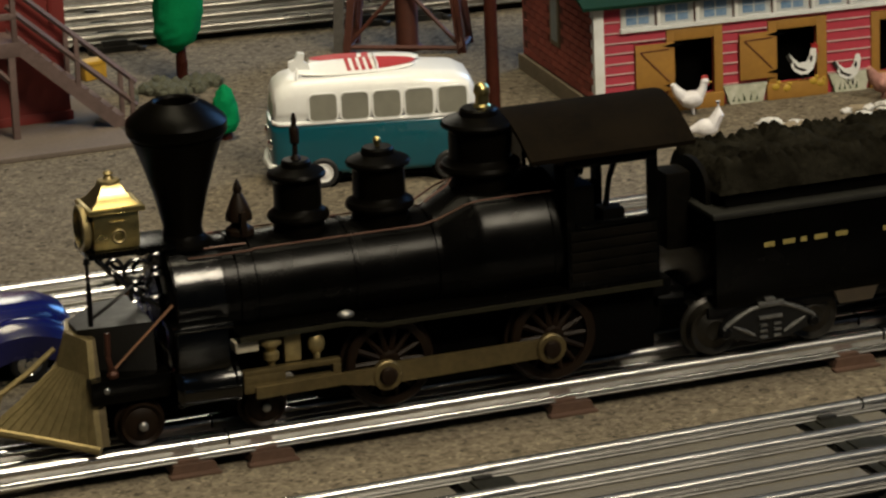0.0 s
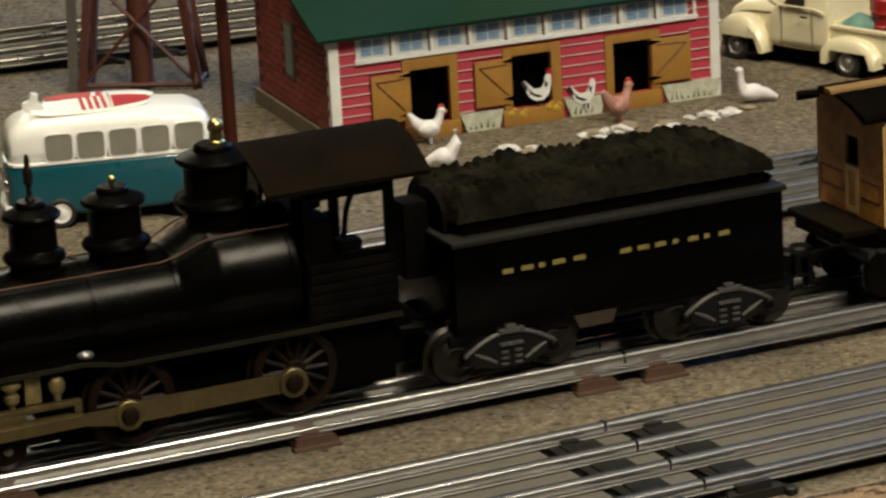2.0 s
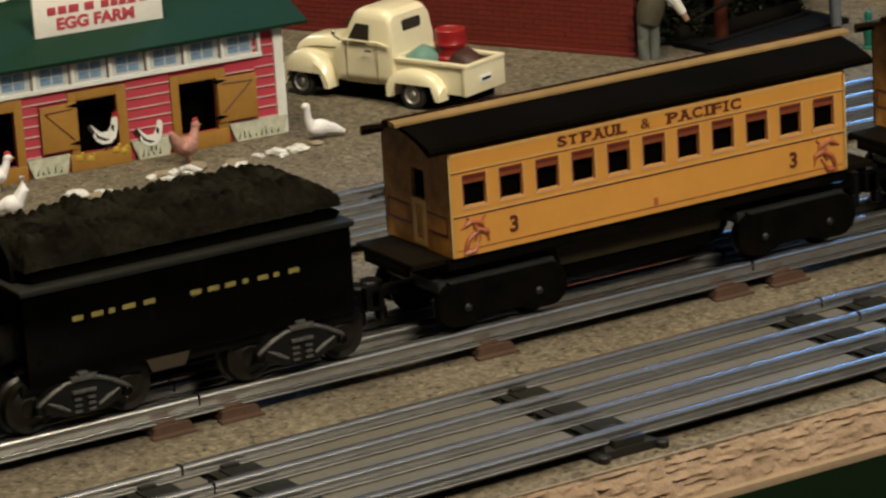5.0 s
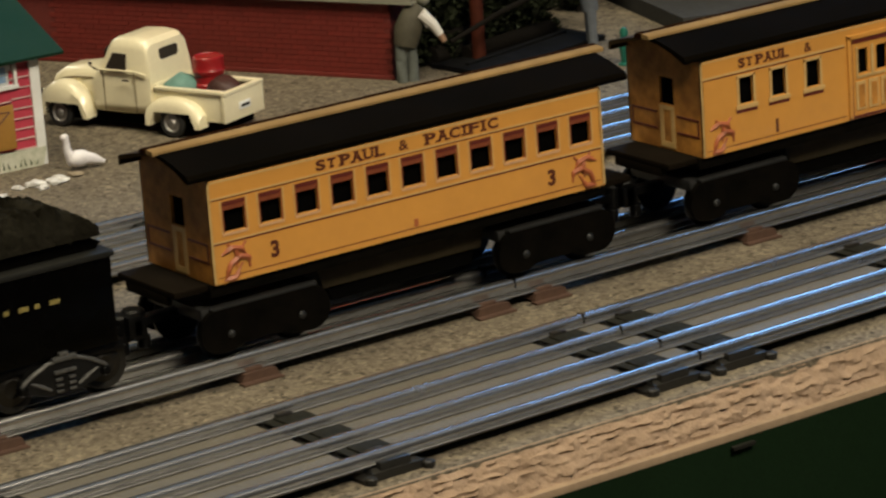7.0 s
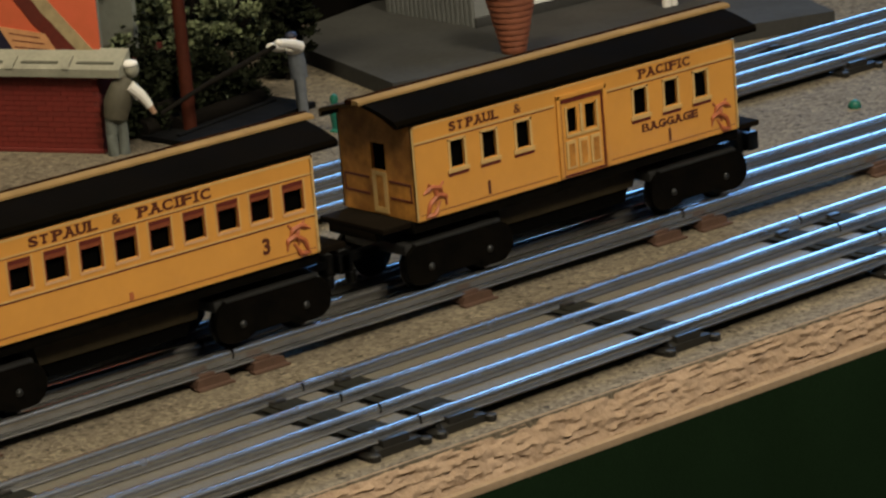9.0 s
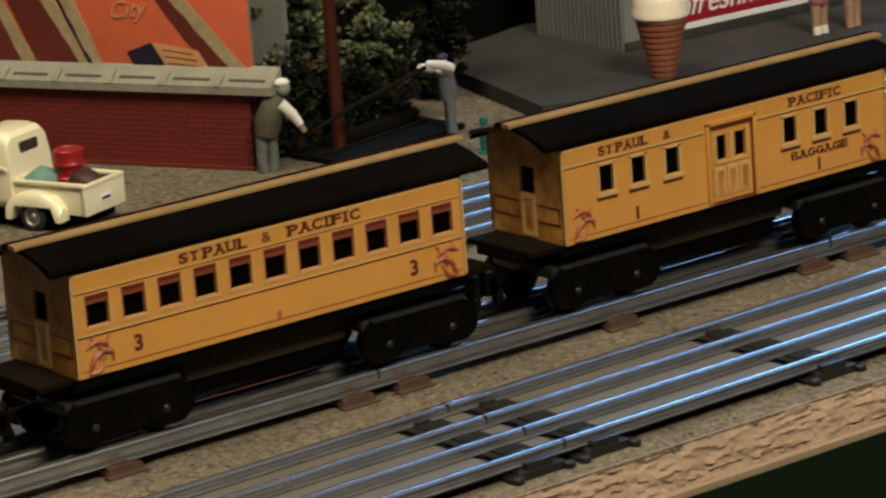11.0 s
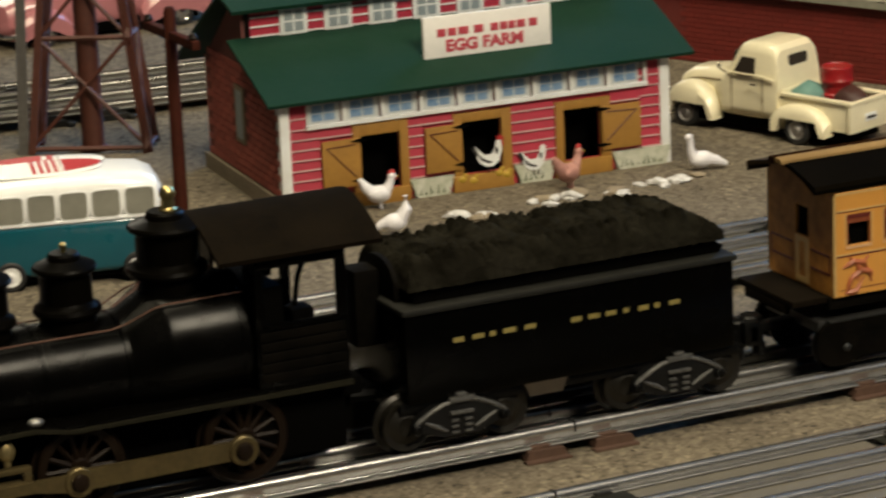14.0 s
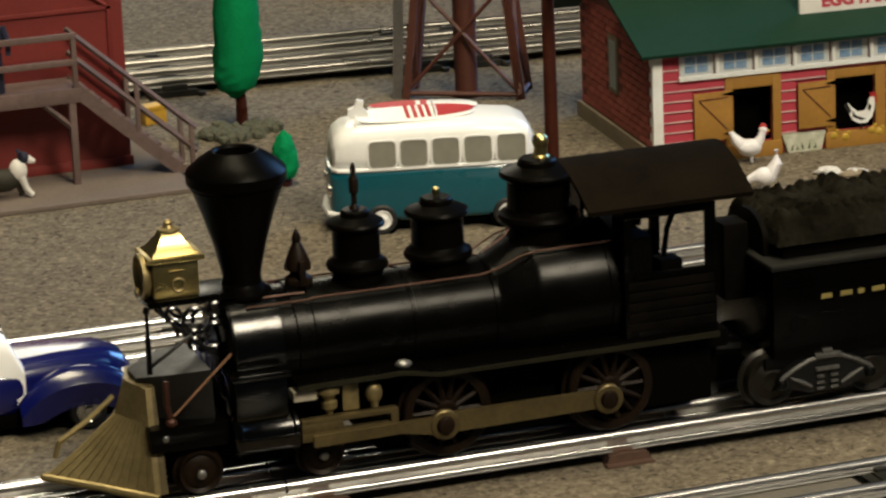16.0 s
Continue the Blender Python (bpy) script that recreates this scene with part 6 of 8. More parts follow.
def camper_van():
    t = thing("camper_van", "teal and white toy camper van with surfboards on top", "toy van", at=(30.0, 267.3, 0), turn=-14)
    W = 33.0
    yc = W / 2 - 1.0

    def shift(ring):
        return [(x, y + yc, z) for x, y, z in ring]
    # lower body, teal
    bm = bmesh.new()
    loft(bm, [shift(section(x, w, 21.8 - dz, 4.6 + dz, r)) for x, w, dz, r in
              ((-19.4, W - 12, 4.2, 4.5), (-18.6, W - 6, 2.2, 5), (-16.5, W - 2, 0.8, 4), (-12, W, 0, 3), (40, W, 0, 3), (58, W, 0, 3), (61.6, W - 3, 0.8, 4), (62.8, W - 8, 2.4, 5))])
    part("lower_body", bm, BUS_TEAL, t, "teal lower body")
    # upper body, white, with tumblehome and a domed roof
    bm = bmesh.new()
    rows = []
    for x, w, top, rr in ((-17.8, W - 9, 36.5, 4), (-16.6, W - 4.5, 39.5, 5.5), (-13.5, W - 1.6, 41.6, 6), (-8, W - 0.8, 43.0, 6), (10, W - 0.6, 44.0, 6), (40, W - 0.6, 44.0, 6), (54, W - 1.0, 42.8, 6), (59.5, W - 3.0, 40.2, 6), (61.8, W - 8, 36.5, 5)):
        rows.append(shift(section(x, w, top - 25.2, 25.2, rr, 6, 0.10)))
    loft(bm, rows)
    part("upper_body", bm, BUS_WHITE, t, "white upper body and roof")
    bm = bmesh.new()
    loft(bm, [shift(section(x, w, 1.5, 25.4, 0.7)) for x, w in ((-18.4, W - 8), (-16.2, W - 1.6), (-12, W + 0.1), (58, W + 0.1), (62.2, W - 5))])
    part("belt_trim", bm, BUS_WHITE, t)
    for k in range(5):
        x0 = (-3.6, 8.8, 21.4, 34.0, 47.0)[k]
        x1 = x0 + (10.6, 10.6, 10.6, 10.8, 11.2)[k]
        for s, ys in ((-1, -0.75), (1, W - 1.25)):
            win = new("window")
            win.parent = t
            win.empty_display_size = 0.003
            bm = bmesh.new()
            prism(bm, rounded(x1 - x0, 10.4, 1.8, 3, (x0 + x1) / 2, 32.2), ys, ys + 0.7, "y")
            for v in bm.verts:
                v.co.y -= s * (v.co.z - 27) * 0.05
            part("pane", bm, BUS_GLASS, win, "dull grey pane")
            bm = bmesh.new()
            o = rounded(x1 - x0 + 1.1, 11.5, 2.2, 3, (x0 + x1) / 2, 32.2)
            i = rounded(x1 - x0, 10.4, 1.8, 3, (x0 + x1) / 2, 32.2)
            ya = ys - 0.3 if s < 0 else ys + 0.6
            vo, vi = [bm.verts.new((p, ya, q)) for p, q in o], [bm.verts.new((p, ya, q)) for p, q in i]
            vb = [bm.verts.new((p, ya - s * 1.2, q)) for p, q in o]
            n = len(vo)
            for j in range(n):
                bm.faces.new((vo[j], vo[(j + 1) % n], vi[(j + 1) % n], vi[j]))
                bm.faces.new((vo[j], vb[j], vb[(j + 1) % n], vo[(j + 1) % n]))
            for v in bm.verts:
                v.co.y -= s * (v.co.z - 27) * 0.05
            part("window_frame", bm, BUS_WHITE, win)
    for y0, y1 in ((yc - 10.5, yc - 0.8), (yc + 0.8, yc + 10.5)):
        bm = bmesh.new()
        prism(bm, rounded(y1 - y0, 8.2, 1.6, 3, (y0 + y1) / 2, 32.0), -18.6, -17.2, "x")
        for v in bm.verts:
            v.co.x += (v.co.z - 28) * 0.16
        part("windscreen", bm, BUS_GLASS, t, "split windscreen pane")
        bm = bmesh.new()
        prism(bm, rounded(y1 - y0 - 1, 7.6, 1.6, 3, (y0 + y1) / 2, 32.0), 61.2, 62.6, "x")
        part("rear_window", bm, BUS_GLASS, t)
    for x in (0.0, 50.0):
        for y, s in ((-0.6, -1), (W - 1.6, 1)):
            # black disc paints the shaded hollow behind the wheel
            bm = bmesh.new()
            lathe(bm, [(0, 0), (7.2, 0), (7.4, 1.0), (6.6, 1.1)], (x + 0.5, y + (1.1 if s < 0 else -1.1), 6.2), seg=24, m=Matrix.Rotation(radians(90 if s < 0 else -90), 4, "X"))
            part("wheel_arch", bm, DARK, t, "near-black disc for the shaded wheel arch")
            wheel_set(t, x + 0.5, y, 6.0, s, BUS_WHITE)
    bm = bmesh.new()
    tube(bm, [(-15, -0.6, 8.5), (-19.5, 3, 8.5), (-20.8, yc, 8.5), (-19.5, W - 5, 8.5), (-15, W - 1.4, 8.5)], 1.3, 8)
    part("front_bumper", bm, BUS_WHITE, t)
    for y in (5.0, W - 7.0):
        bm = bmesh.new()
        lathe(bm, [(2.6, 0), (2.4, -1.2), (1.4, -1.9), (0, -2.1)], (-18.4, y, 17.5), "x", 16)
        part("headlight", bm, CHROME, t, "round bright headlight")
    bm = bmesh.new()
    box(bm, 6, 46, 2, W - 4, 2.6, 5.4, 0.5)
    part("floor_pan", bm, DARK, t)
    # surfboards stay with the toy: moulded on the roof
    for cx, cy, ang, ln, wd, white_end in ((15, yc - 4.5, 3, 50, 14.5, True), (20, yc + 7.0, -3, 44, 12.0, False)):
        m = Matrix.Translation((cx, cy, 45.2)) @ Matrix.Rotation(radians(ang), 4, "Z") @ Matrix.Rotation(radians(10 if white_end else 4), 4, "X")
        bm = bmesh.new()
        pts = []
        for k in range(24):
            a = 2 * math.pi * k / 24
            pts.append((ln / 2 * math.copysign(abs(math.cos(a)) ** 0.8, math.cos(a)), wd / 2 * math.copysign(abs(math.sin(a)) ** 0.9, math.sin(a))))
        rings = [[m @ V(p * f, q * f, z + 0.0003 * p * p) for p, q in pts] for f, z in ((0.94, -0.7), (1.0, 0), (0.9, 0.7))]
        loft(bm, rings)
        board_ob = part("surfboard", bm, BUS_WHITE, t, "white surfboard with red bands")
        for u0, u1 in ((-0.06, -0.03), (0.0, 0.03), (0.055, 0.085), (0.11, 0.14), (0.17, 0.5)) if white_end else ((-0.48, -0.06), (-0.02, 0.04)):
            bm = bmesh.new()
            seg = []
            for k in range(9):
                u = u0 + (u1 - u0) * k / 8
                hw = wd / 2 * max(0.0, 1 - (2 * u) ** 2) ** 0.55 * 0.86
                seg.append((u * ln, hw))
            v0 = [bm.verts.new(m @ V(p, -h, 1.02 + 0.0003 * p * p)) for p, h in seg]
            v1 = [bm.verts.new(m @ V(p, h, 1.02 + 0.0003 * p * p)) for p, h in seg]
            for j in range(8):
                bm.faces.new((v0[j], v0[j + 1], v1[j + 1], v1[j]))
            part("red_band", bm, RED_STRIPE, board_ob, "red painted band")
    bm = bmesh.new()
    prism(bm, [(-9, 44.6), (-2.0, 44.8), (-2.6, 47.6), (-4.6, 49.0), (-4.2, 52.0), (-6.8, 52.6), (-8.0, 49.6), (-10.4, 48.8), (-10.6, 46.6)], yc - 7.5, yc - 4.5, "y")
    part("board_fin", bm, BUS_WHITE, t, "white surfboard fin")
    bm = bmesh.new()
    tube(bm, [(-8, yc - 11, 42.6), (-7.5, yc - 9, 45.9), (-7.5, yc + 9, 45.9), (-8, yc + 11, 42.6)], 0.5, 6)
    part("roof_strap", bm, BUS_WHITE, t, "thin white roof strap")
    bm = bmesh.new()
    tube(bm, [(24, yc - 11, 43.4), (24, yc - 9, 46.8), (24, yc + 9, 46.8), (24, yc + 11, 43.4)], 0.5, 6)
    part("roof_strap", bm, BUS_WHITE, t, "thin white roof strap")
    return t


camper_van()


def pickup():
    t = thing("pickup_truck", "cream toy pickup truck with sacks and a red barrel", "toy truck", at=(377.8, 352.9, 0), turn=-68.8)
    W = 36.0
    yc = W / 2

    def sec(x, w, z0, z1, r, tin=0.0):
        return [(a, b + yc, c) for a, b, c in section(x, w, z1 - z0, z0, r, 5, tin)]
    # hood between the fenders
    bm = bmesh.new()
    loft(bm, [sec(-10.0, 14, 9, 18, 4), sec(-8.6, 19, 7.5, 22.0, 5), (sec(-3, 20, 7, 25.4, 6)), sec(10, 22, 7, 27.0, 6), sec(22, 26, 7, 27.6, 6)])
    part("hood", bm, CREAM, t)
    for y in (yc - 10.6, yc + 10.6):
        bm = bmesh.new()
        tube(bm, [(-6, y + (1.6 if y < yc else -1.6), 19.8), (4, y, 21.6), (20, y - (1.4 if y < yc else -1.4), 22.6)], 0.45, 6)
        part("hood_seam", bm, SEAM, t, "dark seam beside the hood")
    # cab with rounded roof
    bm = bmesh.new()
    loft(bm, [sec(19, 31, 8, 25.5, 4), sec(22.6, 32, 8, 27.6, 4), sec(26, 32, 8, 36.0, 5, 0.13), sec(28.6, 32, 8, 40.4, 5, 0.15), sec(32, 32, 8, 42.0, 5, 0.15), sec(42, 32, 8, 42.4, 5, 0.15), sec(47.6, 32, 8, 41.6, 5, 0.15), sec(49.8, 31.8, 8, 39.4, 5, 0.14), sec(51.0, 31.4, 8, 31, 4, 0.08)])
    part("cab", bm, CREAM, t)
    for s, y in ((-1, 1.6), (1, W - 2.2)):
        bm = bmesh.new()
        prism(bm, [(27.4, 28.6), (38.6, 28.6), (38.6, 35.4), (31.4, 35.6)], y, y + 0.6, "y")
        for v in bm.verts:
            v.co.y -= s * (v.co.z - 28) * 0.14
        part("side_window", bm, DARK_GLASS, t, "dark side window")
        bm = bmesh.new()
        ys = 2.0 if s < 0 else W - 2.0
        for a, b in (((25.6, 27.4), (25.6, 9.2)), ((43.0, 27.6), (43.0, 9.2)), ((25.6, 9.2), (43.0, 9.2))):
            tube(bm, [(a[0], ys, a[1]), (b[0], ys, b[1])], 0.22, 5)
        part("door_seam", bm, SEAM, t, "dark seam round the door")
        bm = bmesh.new()
        tube(bm, [(23.5, ys + s * 0.1, 27.9), (44.0, ys + s * 0.1, 27.9), (49.6, ys + s * 0.1, 26.6)], 0.5, 6)
        part("belt_line", bm, CREAM, t)
        bm = bmesh.new()
        tube(bm, [(37.5, y + s * 1.0, 24.0), (41, y + s * 1.0, 24.0)], 0.5, 6)
        part("door_handle", bm, CHROME, t, "small bright handle")
    bm = bmesh.new()
    prism(bm, rounded(13, 5.0, 1.4, 4, yc, 34.2), 48.6, 50.9, "x")
    part("rear_window", bm, DARK_GLASS, t, "dark rear window")
    bm = bmesh.new()
    prism(bm, rounded(24, 7.0, 2.6, 4, yc, 33.4), 24.2, 26.0, "x")
    part("windscreen", bm, DARK_GLASS, t)
    # fenders: rounded shells over the wheels
    def fender(x0, x1, y0, y1, h, name, square):
        b = bmesh.new()
        rings = []
        n = 12
        for k in range(n + 1):
            u = k / n
            x = x0 + (x1 - x0) * u
            top = 5.0 + (h - 5.0) * (math.sin(math.pi * min(1, u * 0.92 + 0.06))) ** square
            pts = []
            for j in range(9):
                v = j / 8
                y = y0 + (y1 - y0) * v
                pts.append((x, y, top - (abs(2 * v - 1) ** 3) * 3.5))
            rings.append(pts + [(x, y1, 5.0 if 0.15 > u or u > 0.85 else 11.5), (x, y0, 5.0 if 0.15 > u or u > 0.85 else 11.5)])
        loft(b, rings)
        part(name, b, CREAM, t)
    for y0, y1 in ((-1.0, 7.5), (W - 7.5, W + 1.0)):
        fender(-11.0, 17.0, y0 - 0.4, y1 + 1.5 if y0 < 9 else y1 + 0.4, 21.5, "front_fender", 0.42)
        fender(49.5, 79.0, y0, y1, 18.0, "rear_fender", 0.30)
    # bed
    bed = new("bed")
    bed.parent = t
    bed.empty_display_size = 0.004
    tagged(bed, "cream open bed with a ribbed rim")
    for y0, y1 in ((4.6, 6.2), (W - 6.2, W - 4.6)):
        bm = bmesh.new()
        box(bm, 51.5, 89, y0, y1, 7.5, 20.5, 0.3)
        part("bed_side", bm, CREAM, bed)
        bm = bmesh.new()
        box(bm, 51.5, 90, y0 - 1.0, y1 + 0.8, 20.0, 21.6, 0.5)
        part("bed_rail", bm, CREAM, bed)
    bm = bmesh.new()
    box(bm, 51.5, 89, 5, W - 5, 8.5, 10, 0.3)
    part("bed_floor", bm, CREAM, bed)
    bm = bmesh.new()
    box(bm, 51.4, 52.6, 5, W - 5, 8, 22.5, 0.3)
    part("bulkhead", bm, CREAM, bed)
    bm = bmesh.new()
    box(bm, 88.6, 90.4, 3.6, W - 3.6, 7.5, 21.0, 0.4)
    box(bm, 88.2, 90.8, 3.4, W - 3.4, 19.6, 21.4, 0.5)
    part("tailgate", bm, CREAM, bed)
    bm = bmesh.new()
    box(bm, 90.3, 90.8, yc - 4.0, yc + 4.0, 11.5, 15.0, 0.2)
    part("plate", bm, WHITE_TIN, bed, "white plate with grey bars")
    bm = bmesh.new()
    box(bm, 90.8, 91.0, yc - 3.0, yc + 3.0, 12.6, 13.8)
    part("plate_bar", bm, GREY_TIE, bed)
    for x in (0.0, 63.0):
        for y, s in ((1.4, -1), (W - 1.4, 1)):
            wheel_set(t, x, y, 6.6, s, HUB)
    # black blocks fill the wheel hollows in place of shade
    for x in (0.0, 63.0):
        bm = bmesh.new()
        box(bm, x - 8, x + 8, 2.6, W - 2.6, 4.5, 12, 1)
        part("wheel_well", bm, DARK, t)
    bm = bmesh.new()
    box(bm, -6, 86, 6, W - 6, 3.0, 8, 0.5)
    part("chassis", bm, DARK, t)
    bm = bmesh.new()
    tube(bm, [(-8, 0, 8), (-12, 6, 8.5), (-12.5, yc, 8.5), (-12, W - 6, 8.5), (-8, W, 8)], 1.4, 8)
    part("front_bumper", bm, CHROME, t)
    for y in (3.5, W - 3.5):
        bm = bmesh.new()
        lathe(bm, [(2.4, 0), (2.2, -1.2), (0, -2.0)], (-9.6, y, 14.5), "x", 14)
        part("headlight", bm, CHROME, t)
    bm = bmesh.new()
    tube(bm, [(24, 0.5, 28), (23, -2.2, 30), (23, -2.6, 31)], 0.6, 6)
    ball(bm, (23, -2.8, 31.4), 0.7, 1.2, 1.5, 8)
    part("mirror", bm, CHROME, t)
    return t


pickup()


def on_truck(u, v):
    a = radians(-68.8)
    return (377.8 + u * math.cos(a) - v * math.sin(a), 352.9 + u * math.sin(a) + v * math.cos(a))


def cargo():
    x, y = on_truck(70, 21)
    bm = bmesh.new()
    lathe(bm, [(6.2, 0), (6.7, 0.8), (7.0, 4.0), (7.0, 8.8), (7.5, 9.4), (7.5, 10.6), (6.6, 11.4), (6.5, 14.4), (7.3, 15.4), (7.4, 16.8), (6.9, 17.6), (7.0, 20.8), (6.9, 22.4), (6.2, 23.0), (5.8, 22.4), (0, 22.2)], seg=28)
    solo("barrel", bm, BARREL_RED, "red waisted barrel standing in the truck bed", "barrel", at=(x, y, 10))
    x, y = on_truck(60, 14)
    bm = bmesh.new()
    ball(bm, (0, 0, 7.6), 9.0, 8.0, 8.2, 18)
    for v in bm.verts:
        v.co += v.co.normalized() * 1.2 * noise.noise(v.co * 0.25)
    solo("sack", bm, SACK_TEAL, "pale teal stuffed sack in the truck bed", "sack", "truck load", at=(x, y, 10))
    x, y = on_truck(79, 19)
    bm = bmesh.new()
    ball(bm, (0, 0, 7.2), 8.0, 10.0, 7.6, 18)
    for v in bm.verts:
        v.co += v.co.normalized() * 1.2 * noise.noise(v.co * 0.2)
    solo("sack", bm, SACK_BROWN, "dark brown stuffed sack in the truck bed", "sack", "truck load", at=(x, y, 10))


cargo()


def bird(label, at, turn, s=1.0, m=HEN_WHITE, kind="hen"):
    """A painted plaster bird: an egg-shaped body, neck, head, tail and two legs; a goose sits low with a long neck."""
    tall, peck = kind == "goose", kind == "pecking"
    head = (5.0, 13.8) if tall else (7.6, 2.6) if peck else (5.2, 12.0)
    neck = [(3.0, 5.6), (4.4, 9.0), (4.6, 13.2)] if tall else [(2.8, 5.6), (5.2, 5.0), (7.2, 3.2)] if peck else [(2.4, 6.4), (4.4, 9.2), (5.0, 11.6)]
    tail = [(-2.0, 4.6), (-6.4, 3.4), (-10.4, 1.6)] if tall else [(-2.2, 6.6), (-4.6, 10.6), (-4.4, 15.4)] if peck else [(-2.4, 6.4), (-5.2, 8.8), (-7.2, 12.0)]
    sh = [(m, "ball", ((0, 0, (4.6 if tall else 5.6) * s), (5.2 if tall else 4.6) * s, 3.2 * s, 3.4 * s, 16)),
          (m, "tube", ([(u * s, 0, v * s) for u, v in neck], [2.3 * s, 1.5 * s, 1.2 * s], 10)),
          (m, "ball", ((head[0] * s, 0, head[1] * s), 1.7 * s, 1.3 * s, 1.5 * s, 10)),
          (m, "tube", ([(u * s, 0, v * s) for u, v in tail], [2.6 * s, 2.1 * s, 0.9 * s], 10)),
          (m, "ball", ((-0.8 * s, -2.6 * s, (4.8 if tall else 6.0) * s), 3.6 * s, 1.0 * s, 2.0 * s, 12))]
    if not tall:
        sh += [(m, "tube", ([(0.4 * s, d * s, 3.4 * s), (0.6 * s, d * s, 0)], 0.5 * s, 6)) for d in (-0.8, 0.8)]
        sh += [(COMB_RED, "ball", ((head[0] * s, 0, (head[1] + 1.5) * s), 1.4 * s, 0.5 * s, 1.1 * s, 8)), (COMB_RED, "ball", (((head[0] + 1.4) * s, 0, (head[1] - 1.0) * s), 0.5 * s, 0.5 * s, 0.9 * s, 8))]
    sh += [] if tall else [(CHICK, "tube", ([((head[0] + 1.3) * s, 0, (head[1] - 0.1) * s), ((head[0] + 2.7) * s, 0, (head[1] - 0.5) * s)], [0.6 * s, 0.15 * s], 6))]
    return figure("bird", label, at, turn, sh, "toy bird")


bird("white toy hen standing before the barn door", (203.0, 300.0, 0), -10, 1.12)
bird("white toy hen pecking beside the track behind the tender", (190.0, 256.0, 0), 165, 1.1, HEN_WHITE, "pecking")
bird("pinkish-brown toy rooster near the barn", (284.0, 284.5, 0), 20, 1.25, HEN_PINK)
bird("white toy goose sitting by the barn corner", (345.0, 279.0, 0), 172, 1.1, HEN_WHITE, "goose")


PLASTER = mat("grey_white_plaster", (0.70, 0.70, 0.69), 0.8, grain=0.5, grain_mm=2, stain=0.5, stain_mm=5, bump=0.6, bump_mm=1.4, colour2=(0.20, 0.19, 0.17))


def scraps():
    """Loose white chips and flat plaster feet on the ground."""
    rng = random.Random(11)
    for (x, y), n, spread in (((318, 268), 5, 9), ((330, 268), 3, 9), ((268, 268), 6, 9), ((297, 262), 3, 5), ((228, 264), 5, 6), ((280, 272), 4, 6), ((237, 262), 2, 4), ((66, 95), 3, 7), ((204, 92), 4, 8)):
        for _ in range(n):
            bm = bmesh.new()
            r = rng.uniform(1.6, 3.6)
            k = bmesh.ops.create_icosphere(bm, subdivisions=2, radius=1)
            for v in k["verts"]:
                f = 1 + 0.5 * noise.noise(v.co * 1.9 + V(x, y, r * 5))
                v.co = V(v.co.x * r * 1.6 * f, v.co.y * r * 1.1 * f, v.co.z * r * 0.62 * f + r * 0.35)
            solo("chip", bm, PLASTER if rng.random() < 0.75 else STONE_TAN, "small white plaster chip lying on the ground", "chip", "plaster chips", at=(x + rng.uniform(-spread, spread), y + rng.uniform(-spread, spread) * 0.6, 0), turn=rng.uniform(0, 180))


scraps()

# ---- tower, poles, trees, buildings ----
TOWER_RED = mat("dark_red_girder", (0.0760, 0.0205, 0.0110), 0.55, grain=0.4, grain_mm=2, stain=0.4, stain_mm=15)
TOWER_GREY = mat("grey_girder", (0.115, 0.107, 0.098), 0.5, 0.3, grain=0.4, stain=0.4)
BARN_RED = mat("deep_red_wall", (0.16, 0.0141, 0.0102), 0.6, grain=0.3, grain_mm=3, stain=0.4, stain_mm=40, colour2=(0.096, 0.009, 0.0077))
DECK_WOOD = mat("grey_brown_deck", (0.128, 0.0832, 0.0736), 0.7, grain=0.35, grain_mm=2.5, stain=0.4, stain_mm=20, bump=0.3)
SLAB = mat("grey_brown_slab", (0.1504, 0.1184, 0.096), 0.75, grain=0.3, stain=0.4, stain_mm=40)
FELT_GREEN = mat("bright_green_flock", (0.0012, 0.200, 0.068), 0.9, gloss=0.1, grain=0.2, grain_mm=1.5, stain=0.2, stain_mm=10, bump=0.4, bump_mm=1.2)
LICHEN = mat("grey_green_lichen", (0.080, 0.083, 0.056), 0.95, grain=0.5, grain_mm=2, bump=1.0)
YELLOW_PAINT = mat("yellow_paint", (0.4608, 0.2688, 0.0256), 0.45, grain=0.2)
BRICK_RED = mat("deep_brick_red", (0.158, 0.0170, 0.0115), 0.6, grain=0.35, grain_mm=2, stain=0.4, stain_mm=30, island=0.10)
BRICK_JOINT = mat("deep_brick_joint", (0.118, 0.0138, 0.0095), 0.85, grain=0.3)
SLOT = mat("grey_green_slot", (0.075, 0.075, 0.055), 0.8, grain=0.3)
CAP_GREY = mat("grey_green_coping", (0.265, 0.262, 0.205), 0.65, grain=0.3, stain=0.4, stain_mm=20)
WALL_GREY = mat("grey_green_wall", (0.192, 0.2048, 0.1728), 0.7, grain=0.2, stain=0.3)
POSTER_ORANGE = mat("orange_poster", (0.6671, 0.1292, 0.06224), 0.45, grain=0.25, grain_mm=6, stain=0.25, stain_mm=30, colour2=(0.4224, 0.1024, 0.032))
POSTER_BROWN = mat("poster_brown", (0.1306, 0.02148, 0.0138), 0.5, grain=0.4, grain_mm=2.5, stain=0.4)
POSTER_TAN = mat("poster_tan", (0.3827, 0.2995, 0.1664), 0.5, grain=0.5, grain_mm=4)
POSTER_NAVY = mat("poster_navy", (0.0115, 0.0102, 0.0288), 0.45, grain=0.4, grain_mm=3)
POSTER_PEACH = mat("poster_peach", (0.5491, 0.2746, 0.1248), 0.5, grain=0.3, grain_mm=3)
